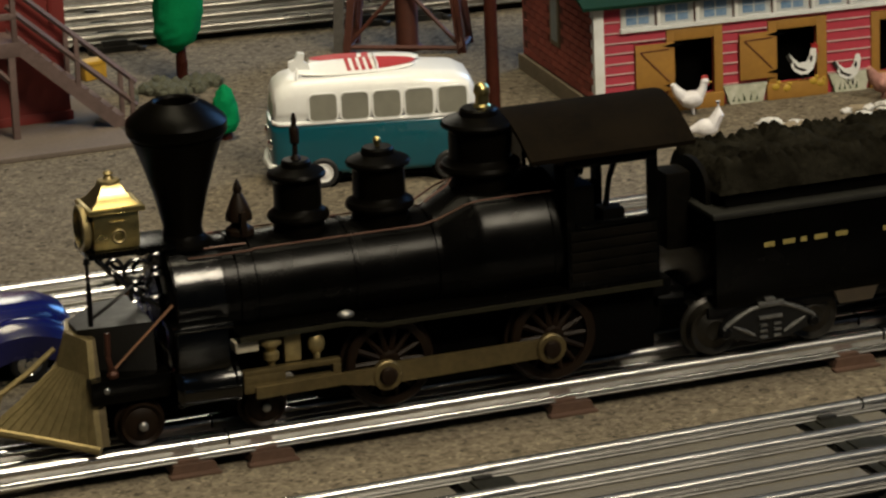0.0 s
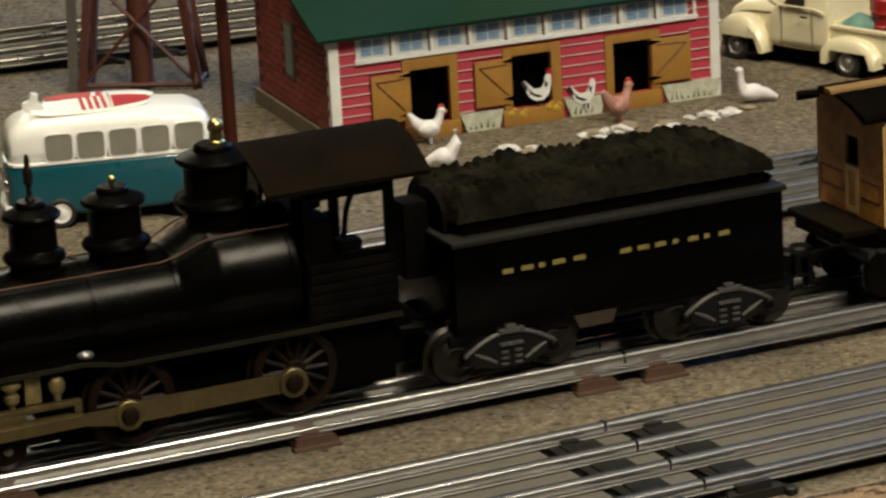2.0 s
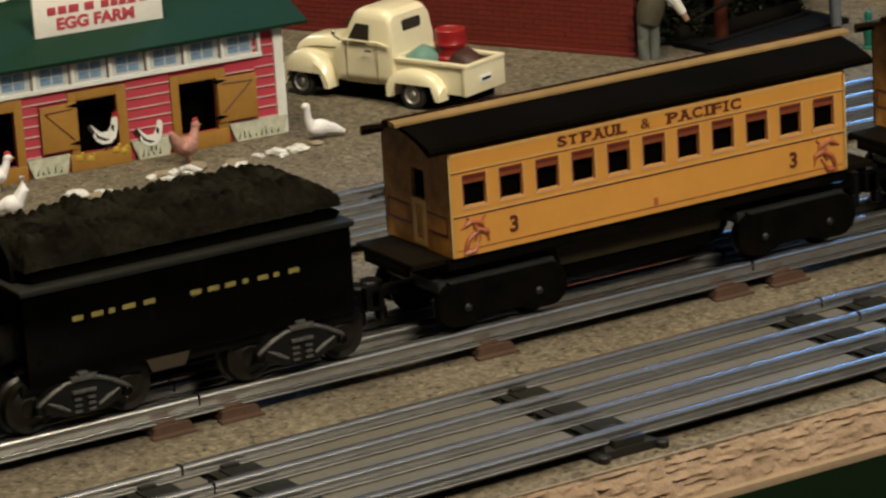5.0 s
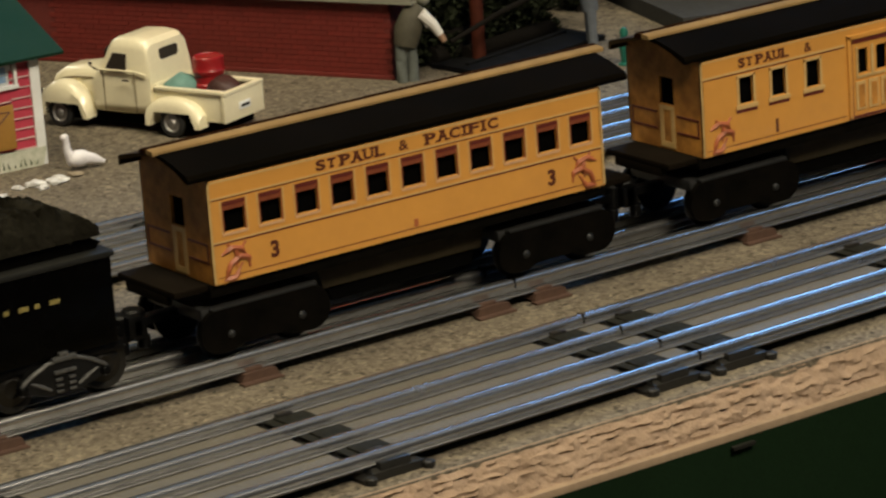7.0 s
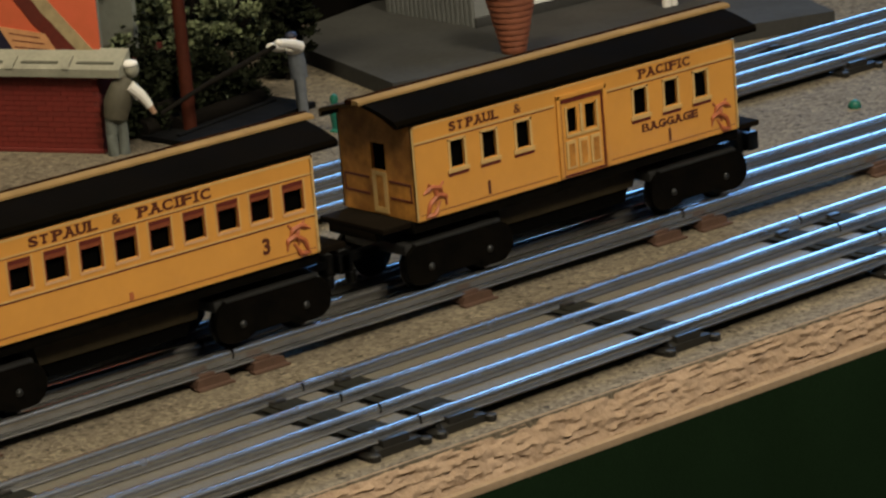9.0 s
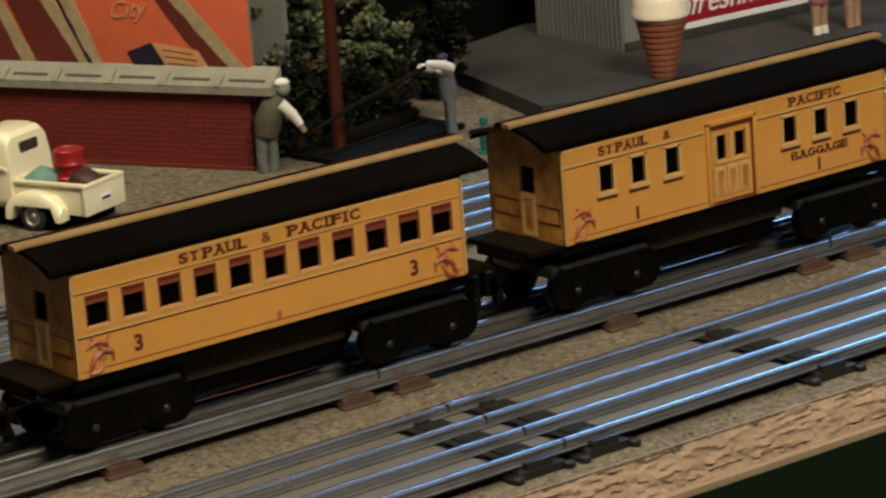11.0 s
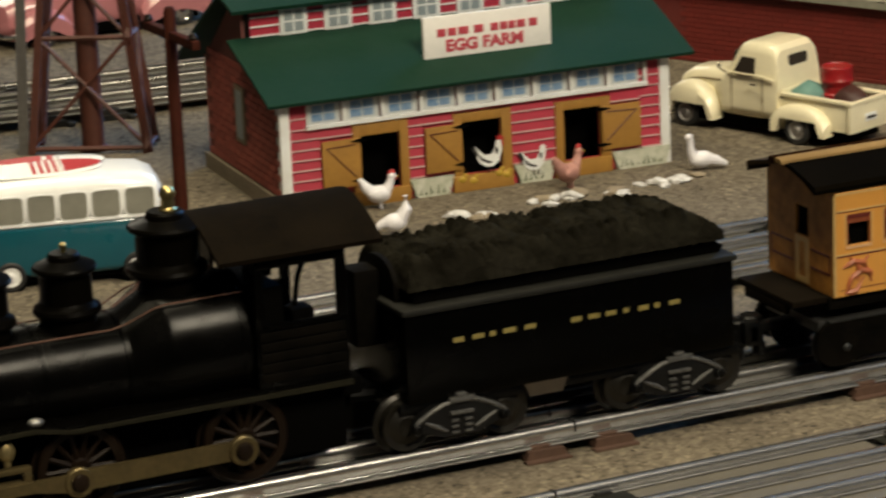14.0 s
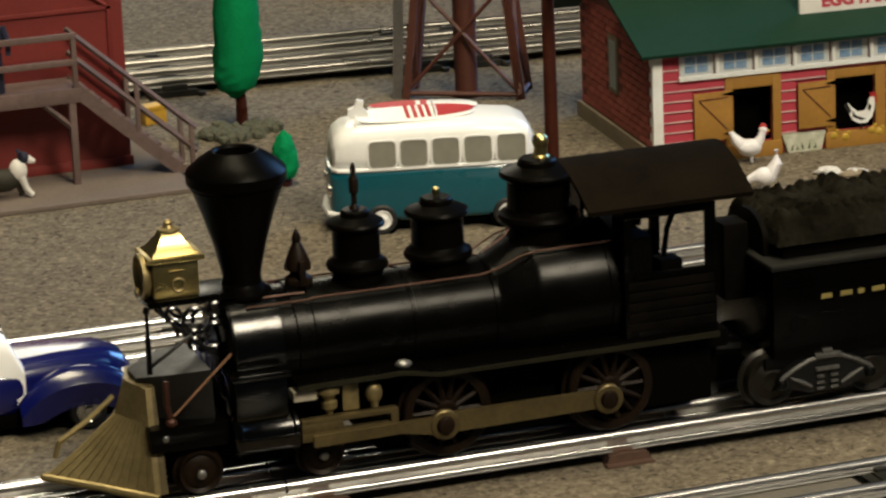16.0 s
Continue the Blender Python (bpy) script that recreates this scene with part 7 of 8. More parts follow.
SKIN = mat("painted_flesh", (0.3584, 0.2176, 0.1408), 0.5, grain=0.15)
OLIVE = mat("olive_vest", (0.0608, 0.0544, 0.0352), 0.7, grain=0.3)
JEANS = mat("grey_green_trousers", (0.1088, 0.1216, 0.1088), 0.7, grain=0.3)
SHIRT = mat("white_shirt", (0.66, 0.64, 0.60), 0.6, grain=0.15)
NAVY = mat("navy_cloth", (0.0077, 0.0102, 0.0288), 0.6, grain=0.2)
DENIM = mat("blue_grey_overalls", (0.096, 0.1088, 0.128), 0.7, grain=0.3)
BARK = mat("grey_bark", (0.0080, 0.0068, 0.0055), 0.85, gloss=0.05, grain=0.4, bump=0.6)
LEAF = mat("dark_conifer_leaf", (0.115, 0.138, 0.060), 0.8, gloss=0.12, grain=0.4, grain_mm=8, stain=0.6, stain_mm=22, colour2=(0.15, 0.17, 0.11))
# darker copy of LEAF, with the shade put into the leaf colour
LEAF_SHADED = mat("shaded_leaf", (0.009, 0.012, 0.005), 0.8, gloss=0.1, grain=0.4, grain_mm=8, stain=0.5, stain_mm=30, colour2=(0.020, 0.024, 0.012))
PLAT_GREY = mat("grey_platform", (0.046, 0.046, 0.044), 0.85, gloss=0.15, grain=0.3, grain_mm=3, stain=0.4, stain_mm=50)
STAND_WHITE = mat("pale_ribbed_wall", (0.195, 0.202, 0.195), 0.6, grain=0.2, stain=0.3)
SIGN_CRIMSON = mat("crimson_sign", (0.352, 0.0115, 0.0288), 0.4, grain=0.15, stain=0.2)
CONE_BROWN = mat("wafer_brown", (0.2304, 0.0736, 0.0352), 0.6, grain=0.3, grain_mm=3, stain=0.3, stain_mm=12, bump=0.3)
ICE = mat("vanilla_white", (0.78, 0.70, 0.56), 0.5, grain=0.1, stain=0.15)
PINK = mat("pink_paint", (0.3968, 0.1536, 0.1664), 0.3, grain=0.1, coat=0.5)
BLUE_PAINT = mat("deep_blue_paint", (0.0024, 0.0045, 0.080), 0.22, grain=0.1, stain=0.15, coat=0.6)
BLACK_SHEET = mat("black_backdrop", (0.0025, 0.002, 0.0015), 0.95, gloss=0.05, grain=0.3, stain=0.4, stain_mm=80)
TEAL_TOY = mat("sea_green_paint", (0.008, 0.105, 0.075), 0.4, grain=0.2)


def uneven_leaves(m, low, high):
    nt = m.node_tree
    b = nt.nodes["Principled BSDF"]
    geo = nt.nodes.new("ShaderNodeNewGeometry")
    k = nt.nodes.new("ShaderNodeMapRange")
    k.inputs[3].default_value, k.inputs[4].default_value = low, high
    hsv = nt.nodes.new("ShaderNodeHueSaturation")
    nt.links.new(geo.outputs["Random Per Island"], k.inputs[0])
    nt.links.new(k.outputs[0], hsv.inputs["Value"])
    nt.links.new(b.inputs["Base Color"].links[0].from_socket, hsv.inputs["Color"])
    nt.links.new(hsv.outputs[0], b.inputs["Base Color"])


uneven_leaves(LEAF, 0.25, 1.45)
uneven_leaves(LEAF_SHADED, 0.3, 1.3)


def girder(bm, a, b, w):
    """An L-section bar between two points."""
    a, b = Vector(a), Vector(b)
    d = (b - a).normalized()
    q = d.to_track_quat("Z", "Y").to_matrix()
    prof = [(-w / 2, -w / 2), (w / 2, -w / 2), (w / 2, -w / 2 + 0.9), (-w / 2 + 0.9, -w / 2 + 0.9), (-w / 2 + 0.9, w / 2), (-w / 2, w / 2)]
    loft(bm, [[p + q @ V(u, v, 0) for u, v in prof] for p in (a, b)])


def water_tower():
    t = thing("tower", "dark red girder tower with a centre pipe", "toy tower", at=(133.5, 461.5, 0), turn=-30.7)
    # the near face lies along the local x axis
    s0, s1, H = 26.5, 11.5, 130.0
    feet = [(-s0, 0), (s0, 0), (s0, 20), (-s0, 20)]
    tops = [(-s1, 2), (s1, 2), (s1, 18), (-s1, 18)]
    for (x, y), (u, v) in zip(feet, tops):
        bm = bmesh.new()
        girder(bm, (x, y, 0), (u, v, H), 3.4)
        part("leg", bm, TOWER_RED, t)

    def at(i, z):
        k = z / H
        return V(feet[i][0] + (tops[i][0] - feet[i][0]) * k, feet[i][1] + (tops[i][1] - feet[i][1]) * k, z)
    for i in (0, 1, 3):
        j = (i + 1) % 4
        for z0, z1 in ((3, 53), (53, 94), (94, 127)):
            bm = bmesh.new()
            tube(bm, [at(i, z0), at(j, z1)], 1.0, 6)
            part("brace", bm, TOWER_RED, t)
            bm = bmesh.new()
            tube(bm, [at(j, z0), at(i, z1)], 1.0, 6)
            part("brace", bm, TOWER_RED, t)
            bm = bmesh.new()
            tube(bm, [at(i, z1), at(j, z1)], 1.2, 6)
            part("cross_beam", bm, TOWER_RED, t)
        bm = bmesh.new()
        tube(bm, [at(i, 2.5), at(j, 2.5)], 1.2, 6)
        part("cross_beam", bm, TOWER_RED, t)
    bm = bmesh.new()
    lathe(bm, [(7.0, 0), (7.0, 1.5), (5.2, 2.5), (5.2, H)], (0, 8, 0), seg=20)
    part("centre_pipe", bm, TOWER_RED, t, "dark red centre pipe")
    bm = bmesh.new()
    girder(bm, (-s0 - 4.0, 1, 0), (-s0 + 1.5, 2, H), 4.6)
    part("ladder_rail", bm, TOWER_GREY, t, "grey metal upright")
    return t


water_tower()


def pole(x, y, r, h, label, arms):
    t = thing("utility_pole", label, "utility pole", "poles", (x, y, 0))
    bm = bmesh.new()
    lathe(bm, [(r * 1.5, 0), (r * 1.5, 1.2), (r * 1.1, 2.0), (r, 4), (r * 0.85, h - 2), (r * 0.6, h)], seg=16)
    part("post", bm, RUST_WOOD, t)
    if arms:
        for z, l, turn in ((84.5, 26, 92),):
            bm = bmesh.new()
            m = Matrix.Translation((0, 0, z)) @ Matrix.Rotation(radians(turn), 4, "Z")
            box(bm, -l, l, -1.7, 1.7, -1.9, 1.9, 0.4, m)
            part("cross_arm", bm, RUST_WOOD, t)
            for d in (-0.88, 0.88):
                bm = bmesh.new()
                lathe(bm, [(1.4, -2.2), (2.0, -1.2), (1.5, 0.4), (2.1, 1.6), (1.2, 3.2), (0, 3.6)], m @ V(l * d, 0, 1.2), seg=12)
                part("insulator", bm, WHEEL, t, "dark insulator")
    return t


pole(117.0, 305.0, 2.9, 96, "dark brown model utility pole with a cross arm", True)
pole(572.5, 301.0, 3.2, 160, "plain red-brown model utility pole", False)


def flock_tree(x, y, z0, z1, r, label, turn=0.0):
    t = thing("tree", label, "model tree", "flocked trees", (x, y, 0), turn)
    bm = bmesh.new()
    tube(bm, [(0, 0, 0), (0.2, 0, z0 * 0.6), (0, 0, z0 + 6)], [3.1, 2.7, 2.0], 10)
    part("trunk", bm, RUST_WOOD, t, "red-brown trunk")
    bm = bmesh.new()
    prof = [(0.0, z0 - 2.0), (r * 0.30, z0), (r * 0.78, z0 + (z1 - z0) * 0.05), (r * 0.98, z0 + (z1 - z0) * 0.13), (r * 1.03, z0 + (z1 - z0) * 0.24), (r * 0.97, z0 + (z1 - z0) * 0.5), (r * 0.82, z0 + (z1 - z0) * 0.70), (r * 0.48, z0 + (z1 - z0) * 0.88), (r * 0.2, z0 + (z1 - z0) * 0.96), (0, z1)]
    fine = []
    for (a, b), (c, d) in zip(prof, prof[1:]):
        for k in range(5):
            fine.append((a + (c - a) * k / 5, b + (d - b) * k / 5))
    lathe(bm, fine + [prof[-1]], seg=40)
    for v in bm.verts:
        n = noise.noise(v.co * 0.35) * 0.9 + noise.noise(v.co * 1.1) * 0.45
        rad = V(v.co.x, v.co.y, 0)
        if rad.length > 0.1:
            v.co += rad.normalized() * n
        v.co.x -= 2.2 * max(0.0, 1.0 - (v.co.z - z0) / (z1 - z0) * 4.0) * r / 10.0
    part("crown", bm, FELT_GREEN, t, "bright green flocked crown", smooth=60)
    return t


flock_tree(29.5, 462.0, 14.5, 84.0, 10.6, "bright green flocked cypress tree with red-brown trunk")
flock_tree(17.8, 356.5, 2.5, 23.5, 5.6, "small bright green flocked shrub")


def lichen_clump():
    rng = random.Random(5)
    bm = bmesh.new()
    for _ in range(70):
        x, y = rng.gauss(0, 8), rng.gauss(0, 6)
        r = rng.uniform(1.6, 3.4)
        k = bmesh.ops.create_icosphere(bm, subdivisions=1, radius=r, matrix=Matrix.Translation((x, y, r * 0.6)))
        for v in k["verts"]:
            v.co += V(rng.uniform(-1, 1), rng.uniform(-1, 1), rng.uniform(-0.8, 0.8)) * 0.7
    solo("lichen_bush", bm, LICHEN, "grey-green clump of lichen at the tree's foot", "bush", kind="stuff", at=(23, 447, 0), smooth=0)


lichen_clump()


def depot():
    t = thing("depot_building", "deep red toy building with a wooden deck and stairs", "toy building", at=(-62.7, 390.6, 0))
    bm = bmesh.new()
    box(bm, -140, 44, -28.5, 110, 0, 2.2, 0.5)
    part("base_slab", bm, SLAB, t, "grey-brown base slab")
    bm = bmesh.new()
    box(bm, -140, 29.0, 22, 108, 2.2, 120)
    part("wall", bm, BARN_RED, t)
    bm = bmesh.new()
    box(bm, -140, 29.8, 20.6, 22, 2.2, 6.2, 0.4)
    part("wall_foot", bm, BARN_RED, t)
    # door outlines in low relief on the wall above the deck
    bm = bmesh.new()
    for x0, x1, z0, z1 in ((-26, -24.4, 44, 108), (22.0, 24.0, 44, 108), (-26, 24, 70.2, 72.0), (-26, 24, 104, 106)):
        box(bm, x0, x1, 21.0, 22.0, z0, z1, 0.2)
    tube(bm, [(-24, 21.4, 104), (22, 21.4, 72)], 0.9, 6)
    part("door_batten", bm, BARN_RED, t)
    # deck
    for k in range(8):
        bm = bmesh.new()
        y = -0.5 + 2.75 * k
        box(bm, -140, 3.4, y, y + 2.6, 41.2, 43.2, 0.25)
        part("deck_board", bm, DECK_WOOD, t)
    bm = bmesh.new()
    box(bm, -140, 3.6, -1.4, -0.2, 37.2, 43.4, 0.3)
    part("deck_edge", bm, DECK_WOOD, t)
    for x in (0.0, -62.0):
        bm = bmesh.new()
        box(bm, x - 1.5, x + 1.5, -1.2, 1.6, 2.2, 41, 0.3)
        part("deck_post", bm, DECK_WOOD, t)
        bm = bmesh.new()
        tube(bm, [(x - 13.5, 0, 39), (x - 0.5, 0, 26.5)], 1.3, 4)
        part("brace", bm, DECK_WOOD, t)
    for x in (2.0, -32.0, -66.0, -100.0):
        bm = bmesh.new()
        box(bm, x - 1.1, x + 1.1, -1.2, 1.0, 43, 66, 0.3)
        part("rail_post", bm, DECK_WOOD, t)
    for z in (65.4, 54.4):
        bm = bmesh.new()
        box(bm, -140, 3.4, -1.4, 0.8, z - 1.3, z + 1.3, 0.4)
        part("deck_rail", bm, DECK_WOOD, t)
    # stairs going down along the front
    for y in (-0.6, 17.0):
        bm = bmesh.new()
        prism(bm, [(2.6, 45.5), (3.0, 37.6), (41.5, 2.2), (49.0, 2.2)], y - 0.7, y + 0.7, "y")
        part("stringer", bm, DECK_WOOD, t)
        for zo in (18.6, 8.6):
            bm = bmesh.new()
            tube(bm, [(3.0, y, 46.4 + zo), (52.0, y, 1.8 + zo)], 1.15, 4)
            part("stair_rail", bm, DECK_WOOD, t)
        for x, z in ((27.5, 22.5), (50.0, 2.2)):
            bm = bmesh.new()
            box(bm, x - 1.0, x + 1.0, y - 0.9, y + 0.9, z - 1, z + 20, 0.2)
            part("rail_post", bm, DECK_WOOD, t)
    for k in range(9):
        bm = bmesh.new()
        x = 5.0 + 4.9 * k
        z = 41.0 - 4.45 * k
        box(bm, x - 2.6, x + 2.6, 0, 16.4, z, z + 1.2, 0.2)
        part("tread", bm, DECK_WOOD, t)
    return t


depot()
bm_y = bmesh.new()
box(bm_y, -5.5, 5.5, -3.5, 3.5, 0, 7.0, 0.8)
box(bm_y, -6.0, 6.0, -4.0, 4.0, 6.6, 8.6, 0.6)
solo("yellow_box", bm_y, YELLOW_PAINT, "small yellow painted box standing beyond the stairs", "box", at=(-5.0, 486.0, 0.0), turn=15)

DOG_BACK = mat("dark_olive_coat", (0.018, 0.015, 0.007), 0.7, grain=0.4, grain_mm=2, bump=0.4)
figure("figurine", "dark-coated toy figure standing on the wooden deck", (-93.5, 396.0, 43.2), 0, [
    (NAVY, "tube", ([(-2.4, 0, 0), (-2.2, 0, 9), (-1.6, 0, 17)], [1.9, 1.9, 2.3], 10)),
    (NAVY, "tube", ([(2.4, 0, 0), (2.2, 0, 9), (1.6, 0, 17)], [1.9, 1.9, 2.3], 10)),
    (NAVY, "ball", ((0, 0, 23), 4.8, 3.2, 8.0, 14)),
    (NAVY, "tube", ([(-4.4, 0, 28), (-6.6, -1, 22), (-6.2, -2, 16)], [1.7, 1.5, 1.2], 8)),
    (NAVY, "tube", ([(4.4, 0, 28), (6.6, -1, 22), (6.2, -2, 16)], [1.7, 1.5, 1.2], 8)),
    (SHIRT, "ball", ((0, -2.2, 27), 1.6, 1.2, 3.0, 10)),
    (SKIN, "ball", ((0, 0, 34.4), 2.8, 2.8, 3.4, 12)),
    (NAVY, "ball", ((0, 0, 37.2), 3.2, 3.2, 1.6, 12))])
figure("toy_dog", "black and white toy dog sitting on the slab", (-90.0, 381.0, 2.2), 0, [
    (DOG_BACK, "ball", ((-6, 0, 8.0), 7.5, 4.0, 5.0, 14)),
    (SHIRT, "ball", ((0.5, 0, 11.5), 4.0, 3.6, 5.0, 12)),
    (SHIRT, "tube", ([(1.5, -1.4, 9), (3.2, -1.6, 4), (5.6, -1.8, 0.8)], [1.7, 1.3, 1.2], 8)),
    (OLIVE, "tube", ([(0, 1.6, 9), (1, 1.8, 4), (2, 1.8, 0.8)], [1.7, 1.3, 1.2], 8)),
    (NAVY, "ball", ((3.0, 0, 16.6), 2.6, 2.7, 2.7, 12)),
    (SHIRT, "tube", ([(3.6, 0, 16.6), (6.4, 0, 15.0), (7.8, 0, 14.6)], [2.0, 1.4, 0.9], 8)),
    (NAVY, "tube", ([(2.0, -1.8, 18), (1.2, -2.6, 20)], [1.2, 0.4], 6)),
    (NAVY, "tube", ([(2.0, 1.8, 18), (1.2, 2.6, 20)], [1.2, 0.4], 6))], "toy dog")


def brick_wall():
    t = thing("brick_building", "deep red brick toy building with an orange billboard", "toy building", at=(444.9, 467.4, 0), turn=-63.3)
    L = 181.0
    bm = bmesh.new()
    box(bm, -30, L, 0.6, 70, 0, 36.5)
    part("wall", bm, BRICK_JOINT, t)
    bm = bmesh.new()
    box(bm, -30, L + 1.5, -1.2, 0.6, 0, 2.0, 0.3)
    part("wall_foot", bm, BRICK_RED, t)
    mesh, count = None, 0
    for row in range(14):
        z = 2.2 + 2.45 * row
        x = -6.0 + (3.2 if row % 2 else 0.0)
        while x < L - 5.6 and count < 300:
            if mesh is None:
                b = bmesh.new()
                box(b, 0, 7.9, 0.38, 0.9, 0, 2.15)
                first = part("brick", b, BRICK_RED, t, at=(x, 0, z), smooth=0)
                mesh = first.data
            else:
                ob = new("brick", mesh)
                ob.parent, ob.location = t, V(x, 0, z) * MM
            count += 1
            x += 8.4
    # the remaining courses, joined
    bm = bmesh.new()
    done = 0
    for row in range(14):
        z = 2.2 + 2.45 * row
        x = -6.0 + (3.2 if row % 2 else 0.0)
        while x < L - 5.6:
            done += 1
            if done > 300:
                box(bm, x, x + 7.9, 0.38, 0.9, z, z + 2.15)
            x += 8.4
    if len(bm.verts):
        part("brick_rest", bm, BRICK_RED, t, smooth=0, kind="stuff")
    else:
        bm.free()
    # coping with a sloping top and little ribs
    bm = bmesh.new()
    prism(bm, [(-3.0, 36.2), (-3.0, 40.0), (8.5, 47.5), (8.5, 36.2)], -30, L + 14, "x")
    part("coping", bm, CAP_GREY, t, "grey-green sloping coping")
    for k in range(6):
        bm = bmesh.new()
        x = 22 + 29 * k
        prism(bm, [(-3.4, 40.0), (2, 43.8), (3.2, 45.4), (-2.4, 42.0)], x - 2, x + 2, "x")
        part("coping_rib", bm, CAP_GREY, t)
        bm = bmesh.new()
        prism(bm, [(-0.4, 41.9), (0.6, 42.6), (0.5, 43.0), (-0.5, 42.3)], x + 5, x + 24, "x")
        part("coping_slot", bm, SLOT, t, "dark slot")
    bm = bmesh.new()
    box(bm, 39, L - 2, 9.2, 13, 44, 150)
    box(bm, 0, 178.4, 45, 49, 0, 150)
    part("upper_wall", bm, WALL_GREY, t, "grey-green upper wall")
    bm = bmesh.new()
    box(bm, 39.5, 180.4, 7.6, 9, 43.5, 130, 0.4)
    part("billboard", bm, POSTER_ORANGE, t, "orange-red printed billboard")

    def flat(name, pts, m, d, label):
        b = bmesh.new()
        prism(b, pts, 7.6 - d, 7.6 - d + 0.3, "y")
        part(name, b, m, t, label)

    def stripe(x_low, x_mid, w_low, w_mid, m, d, label):
        """A slanting girder printed across the board, with a ragged outline."""
        rng = random.Random(round(x_low * 10))
        k = (x_mid - x_low) / 33.0
        left, right = [], []
        for i in range(15):
            z = 44.0 + 5.0 * i
            c, w = x_low + k * (z - 44.0), w_low + (w_mid - w_low) * (z - 44.0) / 33.0
            left.append((max(40.0, min(180.0, c - w / 2 + rng.uniform(-0.7, 0.7))), z))
            right.append((max(40.3, min(180.2, c + w / 2 + rng.uniform(-0.7, 0.7))), z))
        keep = [i for i in range(15) if right[i][0] - left[i][0] > 1.0]
        flat("poster_shape", [left[i] for i in keep] + [right[i] for i in reversed(keep)], m, d, label)
    stripe(50.0, 36.0, 22, 20, POSTER_BROWN, 0.28, "dark red printed girder")
    stripe(62.0, 46.0, 8, 6, POSTER_TAN, 0.34, "tan printed girder")
    stripe(79.0, 60.0, 26, 17, POSTER_BROWN, 0.28, "dark red printed girder")
    stripe(92.6, 74.0, 6, 8, POSTER_TAN, 0.34, "tan printed girder")
    stripe(99.5, 84.0, 6.5, 8, POSTER_TAN, 0.34, "tan printed girder")
    stripe(96.1, 79.0, 1.6, 1.8, POSTER_NAVY, 0.38, "dark printed line")
    stripe(165.0, 137.0, 12, 9, POSTER_BROWN, 0.28, "dark red printed girder")
    stripe(175.5, 145.0, 9, 9, POSTER_TAN, 0.34, "tan printed girder")
    flat("poster_shape", [(115, 52.5), (128.5, 57.4), (136, 45.4), (118.7, 45.0)], POSTER_NAVY, 0.42, "dark printed box end")
    flat("poster_shape", [(128.5, 57.4), (153, 54), (158.5, 45.2), (136, 45.4)], POSTER_PEACH, 0.42, "peach printed box side")
    for k in range(3):
        flat("poster_line", [(134 + k, 54.4 - 3.2 * k), (150 + 2 * k, 52.4 - 2.8 * k), (150.3 + 2 * k, 51.8 - 2.8 * k), (134.4 + k, 53.8 - 3.2 * k)], POSTER_BROWN, 0.46, "thin printed line")
    for x0, x1, zz in ((99, 106, 80.6), (107, 112, 81.0), (113, 119, 80.8), (120, 124, 81.2)):
        bm = bmesh.new()
        prism(bm, [(x0, zz - 0.9), (x1, zz - 0.9), (x1 + 1.2, zz + 1.6), (x0 + 1.6, zz + 0.5)], 6.9, 7.2, "y")
        part("poster_bar", bm, POSTER_PEACH, t, "pale bar of unreadable script")
    words("poster_script", "City", 11.5, POSTER_PEACH, t, (116, 7.2, 72.5), label="pale script word on the billboard", shear=0.4, turn=(90, -4, 0))
    return t


brick_wall()

figure("figurine", "toy workman in an olive vest bending forward", (529.0, 297.0, 0), -20, [
    (JEANS, "tube", ([(-2.6, 0, 0), (-2.5, 0.4, 10), (-1.8, 0.4, 19)], [2.6, 2.7, 3.1], 10)),
    (JEANS, "tube", ([(2.8, 0, 0), (2.6, 0.4, 10), (1.9, 0.4, 19)], [2.6, 2.7, 3.1], 10)),
    (OLIVE, "tube", ([(0, 0.4, 17.0), (1.6, 0.4, 24), (5.0, 0, 31.5), (7.4, 0, 35)], [5.4, 6.4, 5.8, 3.4], 14)),
    (SHIRT, "tube", ([(6.8, -4.6, 32.0), (11.6, -5.4, 27.0), (15.0, -5.6, 21.5)], [2.9, 2.6, 2.0], 10)),
    (SHIRT, "tube", ([(6.4, 4.2, 32.0), (9.4, 5.2, 29.0), (12.6, 4.2, 23.5)], [2.2, 2.0, 1.5], 10)),
    (SKIN, "tube", ([(15.0, -5.6, 21.5), (16.8, -5.6, 18.0)], [1.6, 1.3], 8)),
    (CAP_GREY, "ball", ((9.6, 0, 38.4), 3.6, 3.5, 4.0, 14)),
    (SHIRT, "ball", ((9.0, 0, 41.0), 3.9, 3.7, 2.0, 14))])
